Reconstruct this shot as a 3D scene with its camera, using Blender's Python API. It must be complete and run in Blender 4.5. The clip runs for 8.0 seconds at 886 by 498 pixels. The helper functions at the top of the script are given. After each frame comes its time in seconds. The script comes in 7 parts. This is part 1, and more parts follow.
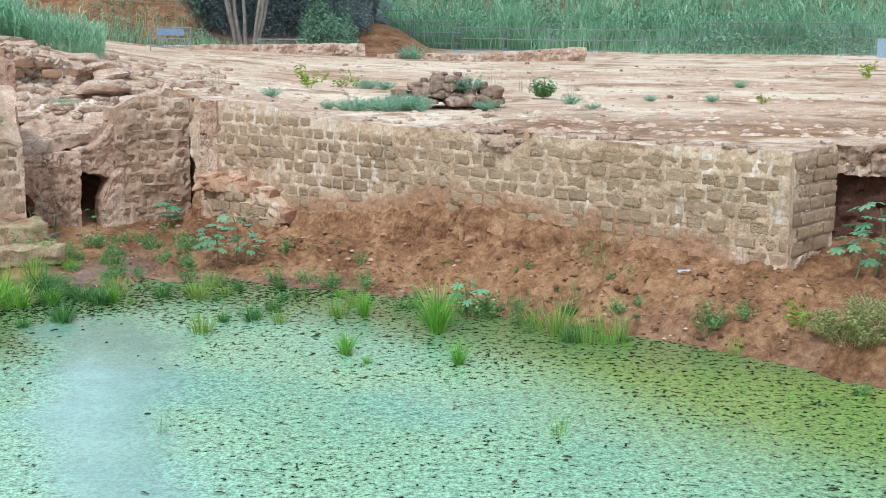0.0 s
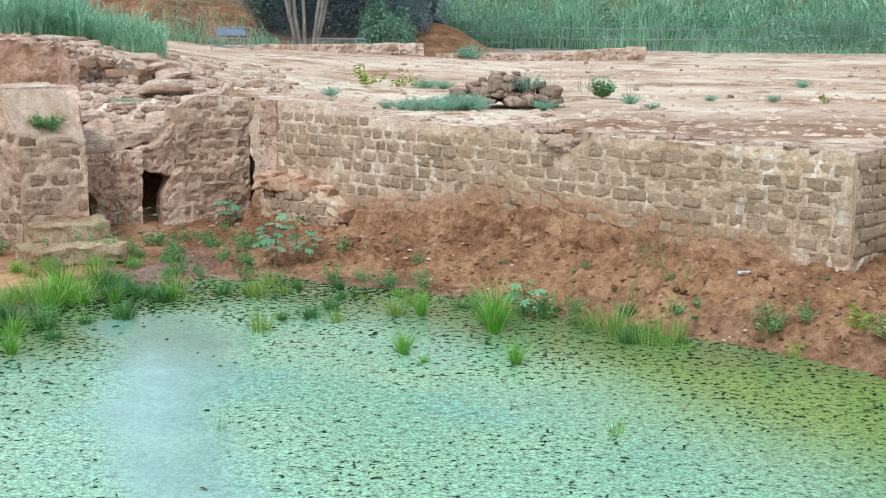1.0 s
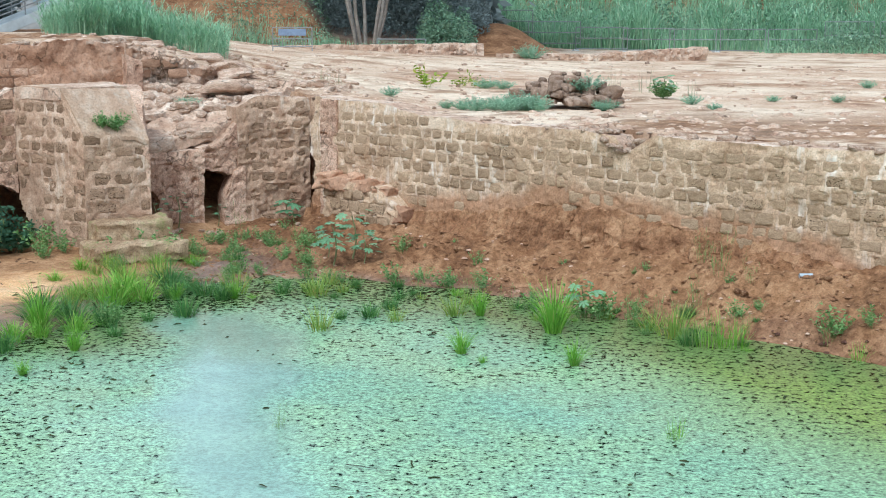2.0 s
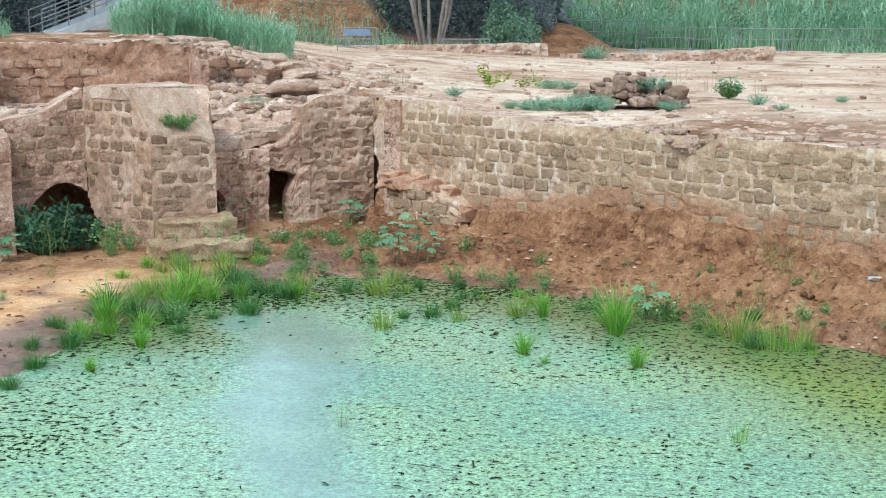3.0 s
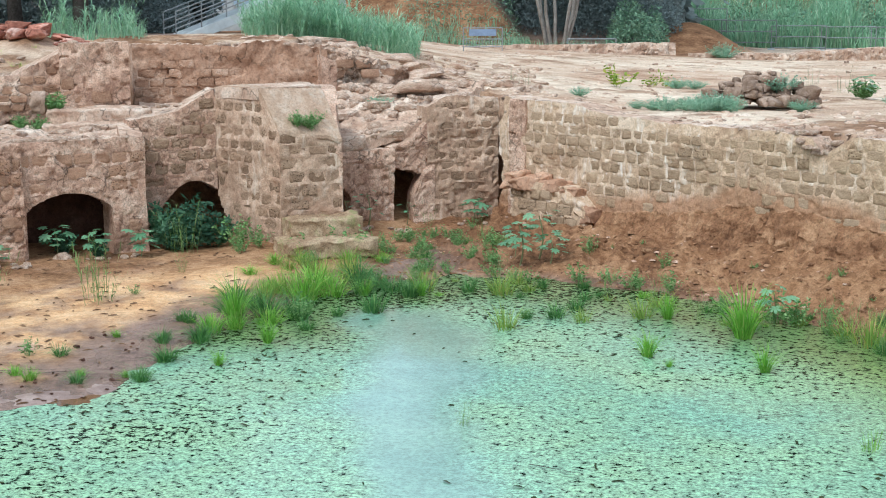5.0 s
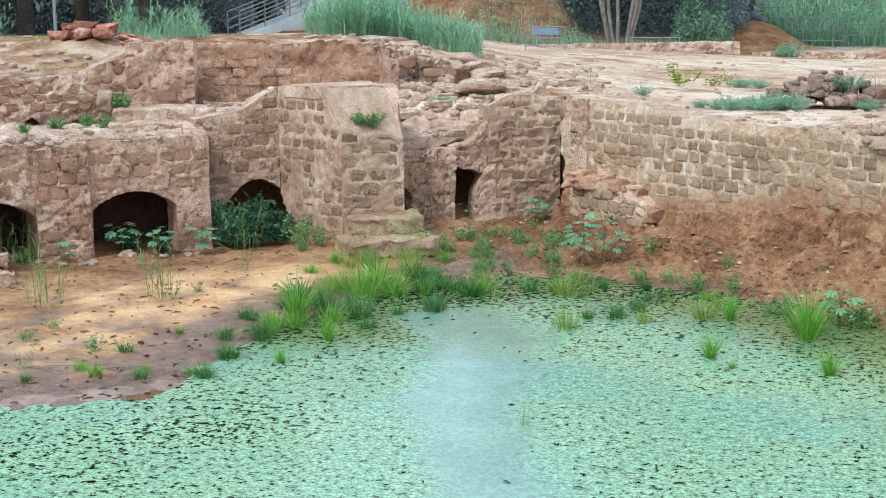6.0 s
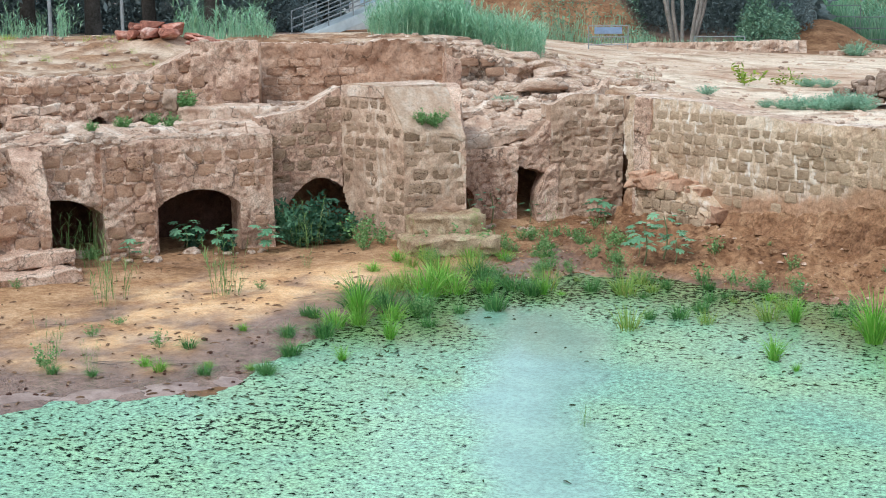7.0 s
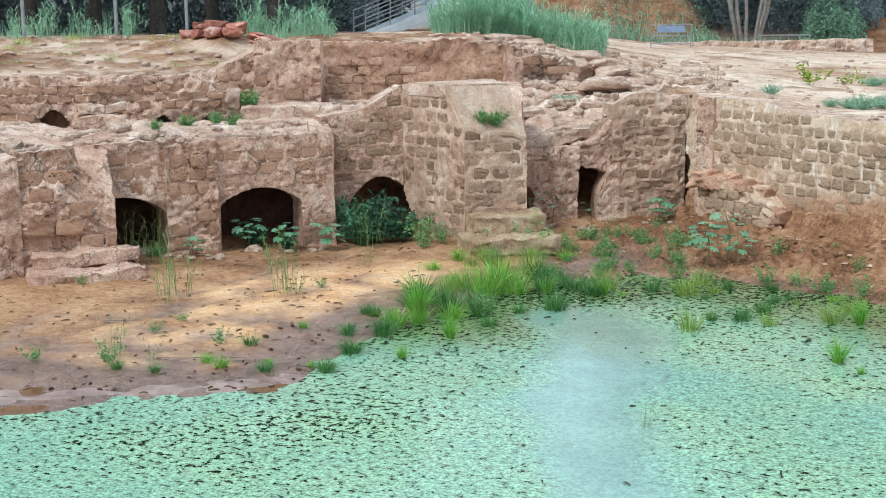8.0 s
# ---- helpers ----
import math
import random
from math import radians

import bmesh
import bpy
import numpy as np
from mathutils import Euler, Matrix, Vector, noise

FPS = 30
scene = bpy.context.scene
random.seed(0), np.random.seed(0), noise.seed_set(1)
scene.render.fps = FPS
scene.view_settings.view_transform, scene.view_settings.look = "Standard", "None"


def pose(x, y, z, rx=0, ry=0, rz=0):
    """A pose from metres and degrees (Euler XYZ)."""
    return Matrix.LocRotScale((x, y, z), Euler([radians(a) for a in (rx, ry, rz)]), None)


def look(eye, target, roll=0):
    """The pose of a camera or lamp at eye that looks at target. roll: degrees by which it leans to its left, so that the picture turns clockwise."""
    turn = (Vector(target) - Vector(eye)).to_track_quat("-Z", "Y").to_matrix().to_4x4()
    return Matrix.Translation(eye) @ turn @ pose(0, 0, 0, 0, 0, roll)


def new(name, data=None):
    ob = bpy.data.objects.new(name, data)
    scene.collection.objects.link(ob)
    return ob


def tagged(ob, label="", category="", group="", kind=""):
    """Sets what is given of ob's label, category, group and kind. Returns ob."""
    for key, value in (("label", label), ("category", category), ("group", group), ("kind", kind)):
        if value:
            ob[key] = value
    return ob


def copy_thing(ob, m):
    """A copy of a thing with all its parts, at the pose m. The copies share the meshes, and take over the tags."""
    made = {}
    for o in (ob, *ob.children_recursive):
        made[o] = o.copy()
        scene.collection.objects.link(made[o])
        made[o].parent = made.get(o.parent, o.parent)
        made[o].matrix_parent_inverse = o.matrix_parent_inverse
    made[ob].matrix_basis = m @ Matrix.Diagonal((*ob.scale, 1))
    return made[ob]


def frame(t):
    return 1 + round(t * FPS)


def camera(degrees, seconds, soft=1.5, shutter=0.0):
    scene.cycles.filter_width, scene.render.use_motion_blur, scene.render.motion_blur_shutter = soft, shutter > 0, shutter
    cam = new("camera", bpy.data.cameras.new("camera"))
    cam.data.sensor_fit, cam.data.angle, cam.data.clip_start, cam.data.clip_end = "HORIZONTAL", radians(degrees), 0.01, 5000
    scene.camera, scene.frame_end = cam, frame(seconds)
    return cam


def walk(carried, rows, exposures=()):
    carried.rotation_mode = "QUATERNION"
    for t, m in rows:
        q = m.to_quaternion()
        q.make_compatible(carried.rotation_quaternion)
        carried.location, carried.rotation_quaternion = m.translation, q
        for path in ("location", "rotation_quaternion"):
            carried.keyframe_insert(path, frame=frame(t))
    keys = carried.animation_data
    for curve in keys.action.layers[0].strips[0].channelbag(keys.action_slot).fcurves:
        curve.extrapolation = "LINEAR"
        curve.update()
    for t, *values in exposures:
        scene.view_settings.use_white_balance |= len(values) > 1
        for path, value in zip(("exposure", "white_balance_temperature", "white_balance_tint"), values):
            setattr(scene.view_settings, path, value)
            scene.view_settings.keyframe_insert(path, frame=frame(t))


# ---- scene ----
# ---- camera: a hand-held pan from one standing point on the near bank ----
EYE = 4.0          # metres above the pond's water
cam = camera(37.19, 8.0, soft=1.0)
ROWS = [  # t, yaw, pitch, roll
    (0.0, 0.050, -9.600, -0.296),
    (0.5, 1.306, -9.618, -0.227),
    (1.0, 2.574, -9.630, -0.193),
    (1.5, 3.839, -9.632, -0.174),
    (3.0, 7.918, -9.636, -0.065),
    (3.5, 9.279, -9.636, 0.007),
    (4.0, 10.635, -9.632, 0.074),
    (4.5, 11.990, -9.628, 0.139),
    (6.0, 15.992, -9.658, 0.320),
    (6.5, 17.344, -9.676, 0.380),
    (7.0, 18.691, -9.676, 0.412),
    (7.5, 20.008, -9.686, 0.479),
    (8.0, 21.331, -9.699, 0.492),
]
DRIFT = 0.004      # metres to the left each second, as the body turns
walk(cam, [(t, pose(DRIFT * (4 - t), 0, EYE, 90 + pitch, roll, yaw - 0.0092 * (t - 4))) for t, yaw, pitch, roll in ROWS], [(0.0, 0.38, 5680, 2), (8.0, 0.38, 5680, 2)])

# ---- sky, sun, exposure ----
world = bpy.data.worlds.new("world")
scene.world = world
world.use_nodes = True
wn, wl = world.node_tree.nodes, world.node_tree.links
sky = wn.new("ShaderNodeTexSky")
sky.sky_type = "NISHITA"
sky.sun_disc = False
sky.sun_elevation, sky.sun_rotation = radians(53), radians(198)
sky.air_density, sky.dust_density, sky.ozone_density = 1.0, 6.0, 1.0
cloud = wn.new("ShaderNodeMixRGB")           # thin white overcast over the sky
cloud.inputs["Fac"].default_value = 0.72
cloud.inputs["Color2"].default_value = (9.0, 9.6, 10.4, 1)
wl.new(sky.outputs["Color"], cloud.inputs["Color1"])
wl.new(cloud.outputs["Color"], wn["Background"].inputs["Color"])
wn["Background"].inputs["Strength"].default_value = 0.096
sun = new("sun", bpy.data.lights.new("sun", "SUN"))
sun.data.energy, sun.data.angle, sun.data.color = 1.55, radians(12), (1.0, 0.95, 0.88)
sun.matrix_world = look((-9, -20, 42), (0, 10, 0))


# ---- materials ----
def mat_base(name):
    m = bpy.data.materials.new(name)
    m.use_nodes = True
    return m, m.node_tree.nodes, m.node_tree.links, m.node_tree.nodes["Principled BSDF"]


def tex_noise(n, l, co, scale, detail=5, rough=0.6):
    t = n.new("ShaderNodeTexNoise")
    t.inputs["Scale"].default_value, t.inputs["Detail"].default_value, t.inputs["Roughness"].default_value = scale, detail, rough
    l.new(co, t.inputs["Vector"])
    return t.outputs["Fac"]


def ramp(n, l, fac, stops):
    r = n.new("ShaderNodeValToRGB")
    while len(r.color_ramp.elements) < len(stops):
        r.color_ramp.elements.new(0.5)
    for e, (p, c) in zip(r.color_ramp.elements, stops):
        e.position = p
        e.color = (*c, 1) if len(c) == 3 else c
    l.new(fac, r.inputs["Fac"])
    return r.outputs["Color"]


def mix(n, l, fac, a, b, mode="MIX"):
    m = n.new("ShaderNodeMixRGB")
    m.blend_type = mode
    for sock, v in ((m.inputs["Fac"], fac), (m.inputs["Color1"], a), (m.inputs["Color2"], b)):
        if isinstance(v, (int, float)):
            sock.default_value = v
        elif isinstance(v, tuple):
            sock.default_value = (*v, 1)
        else:
            l.new(v, sock)
    return m.outputs["Color"]


def grey(v):
    return (v, v, v)


def bump(n, l, bsdf, height, strength, dist):
    b = n.new("ShaderNodeBump")
    b.inputs["Strength"].default_value, b.inputs["Distance"].default_value = strength, dist
    l.new(height, b.inputs["Height"])
    l.new(b.outputs["Normal"], bsdf.inputs["Normal"])


def coords(n, kind="Object"):
    return n.new("ShaderNodeTexCoord").outputs[kind]


def earthy(name, lo, mid, hi, big=0.8, fine=14.0, rough=0.95, bumpy=0.6, dist=0.03, vary=0.0, spots=None, island=False, grain=0.5, streak=None, cracks=0.0, honey=0.0, fade=None, stain=None):
    """Dusty mineral surface: broad stains, hand-sized mottling, fine grain and small pits."""
    m, n, l, p = mat_base(name)
    co = coords(n)
    if vary and not island:                    # every piece its own stretch of stone
        shift = n.new("ShaderNodeVectorMath")
        shift.operation = "ADD"
        info = n.new("ShaderNodeObjectInfo")
        far = n.new("ShaderNodeMath")
        far.operation = "MULTIPLY"
        far.inputs[1].default_value = 83.0
        l.new(info.outputs["Random"], far.inputs[0])
        l.new(co, shift.inputs[0]), l.new(far.outputs[0], shift.inputs[1])
        co = shift.outputs[0]
    a, md, b = tex_noise(n, l, co, big, 6), tex_noise(n, l, co, fine * 0.42, 6, 0.7), tex_noise(n, l, co, fine * 2.2, 6, 0.75)
    c = ramp(n, l, mix(n, l, 0.5, a, md), [(0.38, lo), (0.5, mid), (0.61, hi)])
    c = mix(n, l, grain, c, ramp(n, l, b, [(0.36, grey(0.32)), (0.48, grey(0.95)), (0.64, grey(1.35))]), "MULTIPLY")
    vo = n.new("ShaderNodeTexVoronoi")
    vo.inputs["Scale"].default_value = fine * 0.8
    l.new(co, vo.inputs["Vector"])
    pit = ramp(n, l, vo.outputs["Distance"], [(0.05, grey(0.25)), (0.22, grey(1))])
    c = mix(n, l, mix(n, l, 1.0, ramp(n, l, md, [(0.5, grey(0)), (0.62, grey(0.7))]), grey(grain), "MULTIPLY"), c, mix(n, l, 1.0, c, pit, "MULTIPLY"))
    if spots:
        s = ramp(n, l, tex_noise(n, l, co, spots[1], 5, 0.7), [(0.55, grey(0)), (0.68, grey(0.8))])
        c = mix(n, l, s, c, spots[0])
    if cracks:                                 # thin broken cracks and crumbled chips
        wob = n.new("ShaderNodeVectorMath")
        wob.operation = "MULTIPLY_ADD"
        nz = n.new("ShaderNodeTexNoise")
        nz.inputs["Scale"].default_value, nz.inputs["Detail"].default_value = 5.0, 5
        l.new(co, nz.inputs["Vector"])
        l.new(nz.outputs["Color"], wob.inputs[0]), l.new(co, wob.inputs[2])
        wob.inputs[1].default_value = (0.35, 0.35, 0.35)
        ce = n.new("ShaderNodeTexVoronoi")
        ce.feature = "DISTANCE_TO_EDGE"
        ce.inputs["Scale"].default_value = cracks
        l.new(wob.outputs[0], ce.inputs["Vector"])
        slit = ramp(n, l, ce.outputs["Distance"], [(0.012, grey(1)), (0.045, grey(0))])
        s = mix(n, l, 1.0, slit, ramp(n, l, tex_noise(n, l, co, 1.7, 4), [(0.46, grey(0)), (0.58, grey(0.8))]), "MULTIPLY")
        c = mix(n, l, s, c, mix(n, l, 1.0, c, grey(0.28), "MULTIPLY"))
    if streak:                                 # lime washed down the face
        mp = n.new("ShaderNodeMapping")
        mp.inputs["Scale"].default_value = (7, 7, 0.9)
        l.new(co, mp.inputs["Vector"])
        s = mix(n, l, 1.0, ramp(n, l, tex_noise(n, l, mp.outputs["Vector"], 1.0, 5, 0.65), [(0.53, grey(0)), (0.66, grey(0.85))]), ramp(n, l, a, [(0.42, grey(0.1)), (0.6, grey(1))]), "MULTIPLY")
        c = mix(n, l, s, c, streak)
    if vary:
        src = n.new("ShaderNodeNewGeometry").outputs["Random Per Island"] if island else n.new("ShaderNodeObjectInfo").outputs["Random"]
        c = mix(n, l, 1.0, c, ramp(n, l, src, [(0, grey(1 - vary)), (0.45, grey(1.0)), (1, grey(1 + vary))]), "MULTIPLY")
    height = mix(n, l, 0.5, md, mix(n, l, 0.35, b, pit))
    if stain:                                  # soil washed over the foot of the wall, stored on the mesh
        at_ = n.new("ShaderNodeVertexColor")
        at_.layer_name = "stain"
        wash = n.new("ShaderNodeMath")
        wash.operation = "MULTIPLY_ADD"
        wash.inputs[1].default_value = 1.3
        run = n.new("ShaderNodeMapping")
        run.inputs["Scale"].default_value = (5, 5, 1.2)
        l.new(co, run.inputs["Vector"])
        l.new(at_.outputs["Color"], wash.inputs[0])
        l.new(mix(n, l, 1.0, mix(n, l, 0.5, tex_noise(n, l, run.outputs["Vector"], 1.0, 6, 0.7), md), grey(0.5), "SUBTRACT"), wash.inputs[2])
        c = mix(n, l, ramp(n, l, wash.outputs[0], [(0.12, grey(0)), (0.75, grey(0.92))]), c, mix(n, l, 1.0, stain, ramp(n, l, mix(n, l, 0.5, md, b), [(0.36, grey(0.5)), (0.5, grey(1)), (0.64, grey(1.45))]), "MULTIPLY"))
    if fade:                                   # mortar smeared over some pieces, more or less
        chance = n.new("ShaderNodeMath")
        chance.operation = "FRACT"
        mul = n.new("ShaderNodeMath")
        mul.operation = "MULTIPLY"
        mul.inputs[1].default_value = 13.7
        l.new(n.new("ShaderNodeObjectInfo").outputs["Random"], mul.inputs[0]), l.new(mul.outputs[0], chance.inputs[0])
        smear = mix(n, l, 1.0, ramp(n, l, chance.outputs[0], [(0.15, grey(0.0)), (0.95, grey(1.0))]), ramp(n, l, md, [(0.36, grey(0.45)), (0.58, grey(1.0))]), "MULTIPLY")
        c = mix(n, l, smear, c, mix(n, l, 1.0, fade, ramp(n, l, b, [(0.36, grey(0.62)), (0.62, grey(1.15))]), "MULTIPLY"))
    if honey:                                  # some pieces eaten out like a honeycomb
        chance = n.new("ShaderNodeMath")
        chance.operation = "FRACT"
        mul = n.new("ShaderNodeMath")
        mul.operation = "MULTIPLY"
        mul.inputs[1].default_value = 41.3
        l.new(n.new("ShaderNodeObjectInfo").outputs["Random"], mul.inputs[0]), l.new(mul.outputs[0], chance.inputs[0])
        cell = n.new("ShaderNodeTexVoronoi")
        cell.inputs["Scale"].default_value = 6.5
        l.new(co, cell.inputs["Vector"])
        bite = ramp(n, l, mix(n, l, 0.3, cell.outputs["Distance"], b), [(0.3, grey(1)), (0.4, grey(0))])
        bite = mix(n, l, 1.0, mix(n, l, 1.0, bite, ramp(n, l, chance.outputs[0], [(1 - honey - 0.02, grey(0)), (1 - honey, grey(0.9))]), "MULTIPLY"), ramp(n, l, md, [(0.42, grey(0)), (0.52, grey(1))]), "MULTIPLY")
        c = mix(n, l, bite, c, mix(n, l, 1.0, c, (0.2, 0.17, 0.14), "MULTIPLY"))
        height = mix(n, l, bite, height, grey(0))
    l.new(c, p.inputs["Base Color"])
    p.inputs["Roughness"].default_value = rough
    p.inputs["Specular IOR Level"].default_value = 0.12
    bump(n, l, p, height, min(1.0, bumpy * 1.3), dist * 1.6)
    return m


def plain(name, col, rough=0.6, metal=0.0, vary=0.12, scale=9.0, bumpy=0.1):
    m, n, l, p = mat_base(name)
    co = coords(n)
    a = tex_noise(n, l, co, scale, 5)
    l.new(mix(n, l, 1.0, col, ramp(n, l, a, [(0.3, grey(1 - 2 * vary)), (0.7, grey(1 + vary))]), "MULTIPLY"), p.inputs["Base Color"])
    p.inputs["Roughness"].default_value, p.inputs["Metallic"].default_value = rough, metal
    bump(n, l, p, a, bumpy, 0.01)
    return m


def leafy(name, lo, hi, tip=None, rough=0.55, trans=0.25, per_island=True):
    """Leaves and blades: varied blade by blade, a little light coming through."""
    m, n, l, p = mat_base(name)
    src = n.new("ShaderNodeNewGeometry").outputs["Random Per Island"] if per_island else n.new("ShaderNodeObjectInfo").outputs["Random"]
    stops = [(0.0, lo), (0.8, hi)] + ([(1.0, tip)] if tip else [])
    c = ramp(n, l, src, stops)
    c = mix(n, l, 0.4, c, ramp(n, l, tex_noise(n, l, coords(n), 2.5, 3), [(0.3, grey(0.5)), (0.7, grey(1.3))]), "MULTIPLY")
    l.new(c, p.inputs["Base Color"])
    p.inputs["Roughness"].default_value = rough
    p.inputs["Specular IOR Level"].default_value = 0.3
    t = n.new("ShaderNodeBsdfTranslucent")
    l.new(c, t.inputs["Color"])
    s = n.new("ShaderNodeMixShader")
    s.inputs["Fac"].default_value = trans
    l.new(p.outputs["BSDF"], s.inputs[1]), l.new(t.outputs["BSDF"], s.inputs[2])
    l.new(s.outputs["Shader"], n["Material Output"].inputs["Surface"])
    return m


def ground_material():
    """One sheet: red soil, pale trampled crust, yellow sand and wet mud by the zones stored on the mesh."""
    m, n, l, p = mat_base("ground")
    co = coords(n)
    a, b = tex_noise(n, l, co, 0.2, 5), tex_noise(n, l, co, 1.1, 8, 0.6)
    md, c3 = tex_noise(n, l, co, 9.0, 7, 0.7), tex_noise(n, l, co, 38.0, 6, 0.72)
    zone = n.new("ShaderNodeVertexColor")
    zone.layer_name = "zone"
    sep = n.new("ShaderNodeSeparateColor")
    l.new(zone.outputs["Color"], sep.inputs["Color"])
    bm_ = mix(n, l, 0.5, b, md)
    red = ramp(n, l, bm_, [(0.37, (0.08, 0.037, 0.018)), (0.49, (0.225, 0.112, 0.056)), (0.63, (0.42, 0.245, 0.135))])
    crust = mix(n, l, ramp(n, l, a, [(0.36, grey(0)), (0.6, grey(1))]), ramp(n, l, bm_, [(0.37, (0.37, 0.22, 0.145)), (0.5, (0.48, 0.315, 0.215)), (0.6, (0.58, 0.42, 0.31))]),
                ramp(n, l, bm_, [(0.35, (0.55, 0.4, 0.295)), (0.48, (0.68, 0.54, 0.41)), (0.62, (0.8, 0.69, 0.56))]))
    sand = ramp(n, l, bm_, [(0.37, (0.53, 0.28, 0.13)), (0.47, (0.72, 0.435, 0.22)), (0.6, (0.83, 0.575, 0.335))])
    sand = mix(n, l, ramp(n, l, tex_noise(n, l, co, 0.9, 6, 0.65), [(0.5, grey(0)), (0.64, grey(0.55))]), sand, ramp(n, l, bm_, [(0.38, (0.27, 0.115, 0.05)), (0.58, (0.55, 0.3, 0.15))]))
    mud = ramp(n, l, bm_, [(0.38, (0.11, 0.066, 0.05)), (0.6, (0.32, 0.205, 0.158))])
    col = mix(n, l, sep.outputs[0], red, crust)
    col = mix(n, l, sep.outputs[1], col, sand)
    col = mix(n, l, sep.outputs[2], col, mud)
    col = mix(n, l, 0.55, col, ramp(n, l, c3, [(0.36, grey(0.35)), (0.48, grey(0.97)), (0.64, grey(1.3))]), "MULTIPLY")
    l.new(col, p.inputs["Base Color"])
    l.new(ramp(n, l, sep.outputs[2], [(0, grey(0.95)), (0.75, grey(0.45)), (1, grey(0.2))]), p.inputs["Roughness"])
    l.new(ramp(n, l, sep.outputs[2], [(0.3, grey(0.2)), (1, grey(0.75))]), p.inputs["Specular IOR Level"])
    bump(n, l, p, mix(n, l, 0.4, md, c3), 0.8, 0.035)
    return m


def water_material():
    """Still pond: floating duckweed with gaps of dark water; scum and algae towards the shore (stored on the mesh)."""
    m, n, l, p = mat_base("duckweed_water")
    co = coords(n)
    mp = n.new("ShaderNodeMapping")
    mp.inputs["Scale"].default_value = (0.8, 0.9, 1)
    l.new(co, mp.inputs["Vector"])
    v = mp.outputs["Vector"]
    big, speck, fine = tex_noise(n, l, v, 0.35, 5, 0.65), tex_noise(n, l, v, 12.5, 6, 0.68), tex_noise(n, l, v, 32.0, 5, 0.75)
    zone = n.new("ShaderNodeVertexColor")
    zone.layer_name = "zone"
    sep = n.new("ShaderNodeSeparateColor")
    l.new(zone.outputs["Color"], sep.inputs["Color"])
    thin = mix(n, l, 0.5, ramp(n, l, sep.outputs[0], [(0.0, grey(0.37)), (0.3, grey(0.44)), (1.0, grey(0.54))]), ramp(n, l, big, [(0.36, grey(0.34)), (0.64, grey(0.52))]))
    thin = mix(n, l, ramp(n, l, sep.outputs[1], [(0.0, grey(0)), (0.8, grey(0.8))]), thin, grey(0.43))
    thin = mix(n, l, sep.outputs[2], thin, grey(0.33))
    gap = n.new("ShaderNodeMath")
    gap.operation = "SUBTRACT"
    l.new(mix(n, l, 0.25, speck, fine), gap.inputs[0]), l.new(thin, gap.inputs[1])
    cover = ramp(n, l, gap.outputs[0], [(0.0, grey(0.0)), (0.018, grey(1.0))])
    cols = ramp(n, l, big, [(0.38, (0.26, 0.48, 0.34)), (0.62, (0.32, 0.51, 0.3))])
    cols = mix(n, l, ramp(n, l, sep.outputs[1], [(0.1, grey(0)), (0.9, grey(1))]), cols, (0.2, 0.315, 0.07))
    cols = mix(n, l, ramp(n, l, sep.outputs[0], [(0.3, grey(0)), (0.85, grey(0.9))]), cols, (0.15, 0.23, 0.075))
    cols = mix(n, l, mix(n, l, 1.0, sep.outputs[2], grey(0.55), "MULTIPLY"), cols, (0.36, 0.62, 0.53))      # pale sky reflection painted into the lane's colour
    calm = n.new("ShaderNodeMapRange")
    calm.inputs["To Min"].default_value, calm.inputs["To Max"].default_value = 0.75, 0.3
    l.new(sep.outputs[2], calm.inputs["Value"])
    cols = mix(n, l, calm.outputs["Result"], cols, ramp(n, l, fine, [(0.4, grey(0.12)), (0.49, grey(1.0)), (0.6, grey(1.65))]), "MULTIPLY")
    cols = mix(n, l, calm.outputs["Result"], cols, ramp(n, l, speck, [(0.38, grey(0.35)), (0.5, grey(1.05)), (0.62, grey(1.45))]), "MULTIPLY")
    l.new(cols, p.inputs["Base Color"])
    p.inputs["Roughness"].default_value = 0.4
    p.inputs["Specular IOR Level"].default_value = 0.3
    p.inputs["Coat Roughness"].default_value, p.inputs["Coat IOR"].default_value = 0.08, 1.45
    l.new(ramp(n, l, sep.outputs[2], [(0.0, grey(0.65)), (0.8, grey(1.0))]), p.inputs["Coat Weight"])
    gloss = n.new("ShaderNodeMapRange")        # water film over the fronds, its gloss raised in the sky-reflection lane
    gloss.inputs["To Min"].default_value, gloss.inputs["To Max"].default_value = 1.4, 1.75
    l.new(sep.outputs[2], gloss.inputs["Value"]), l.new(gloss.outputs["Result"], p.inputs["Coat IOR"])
    bump(n, l, p, fine, 0.3, 0.01)
    w = n.new("ShaderNodeBsdfPrincipled")
    w.inputs["Base Color"].default_value = (0.008, 0.014, 0.007, 1)
    w.inputs["Roughness"].default_value = 0.12
    # higher IOR in the lane, so its gaps mirror more sky
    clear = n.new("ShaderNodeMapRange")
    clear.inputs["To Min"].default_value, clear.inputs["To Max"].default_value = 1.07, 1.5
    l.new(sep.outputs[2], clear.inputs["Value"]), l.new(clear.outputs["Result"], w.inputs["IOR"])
    closed = n.new("ShaderNodeMath")          # water films between the fronds show even where the cover is dense
    closed.operation = "MULTIPLY"
    patchy = tex_noise(n, l, v, 1.6, 6, 0.65)
    lane = mix(n, l, 1.0, sep.outputs[2], ramp(n, l, patchy, [(0.36, grey(1.15)), (0.6, grey(0.5))]), "MULTIPLY")
    l.new(ramp(n, l, lane, [(0.0, grey(0.88)), (1.0, grey(0.66))]), closed.inputs[1])
    l.new(cover, closed.inputs[0])
    s = n.new("ShaderNodeMixShader")
    l.new(closed.outputs[0], s.inputs["Fac"])
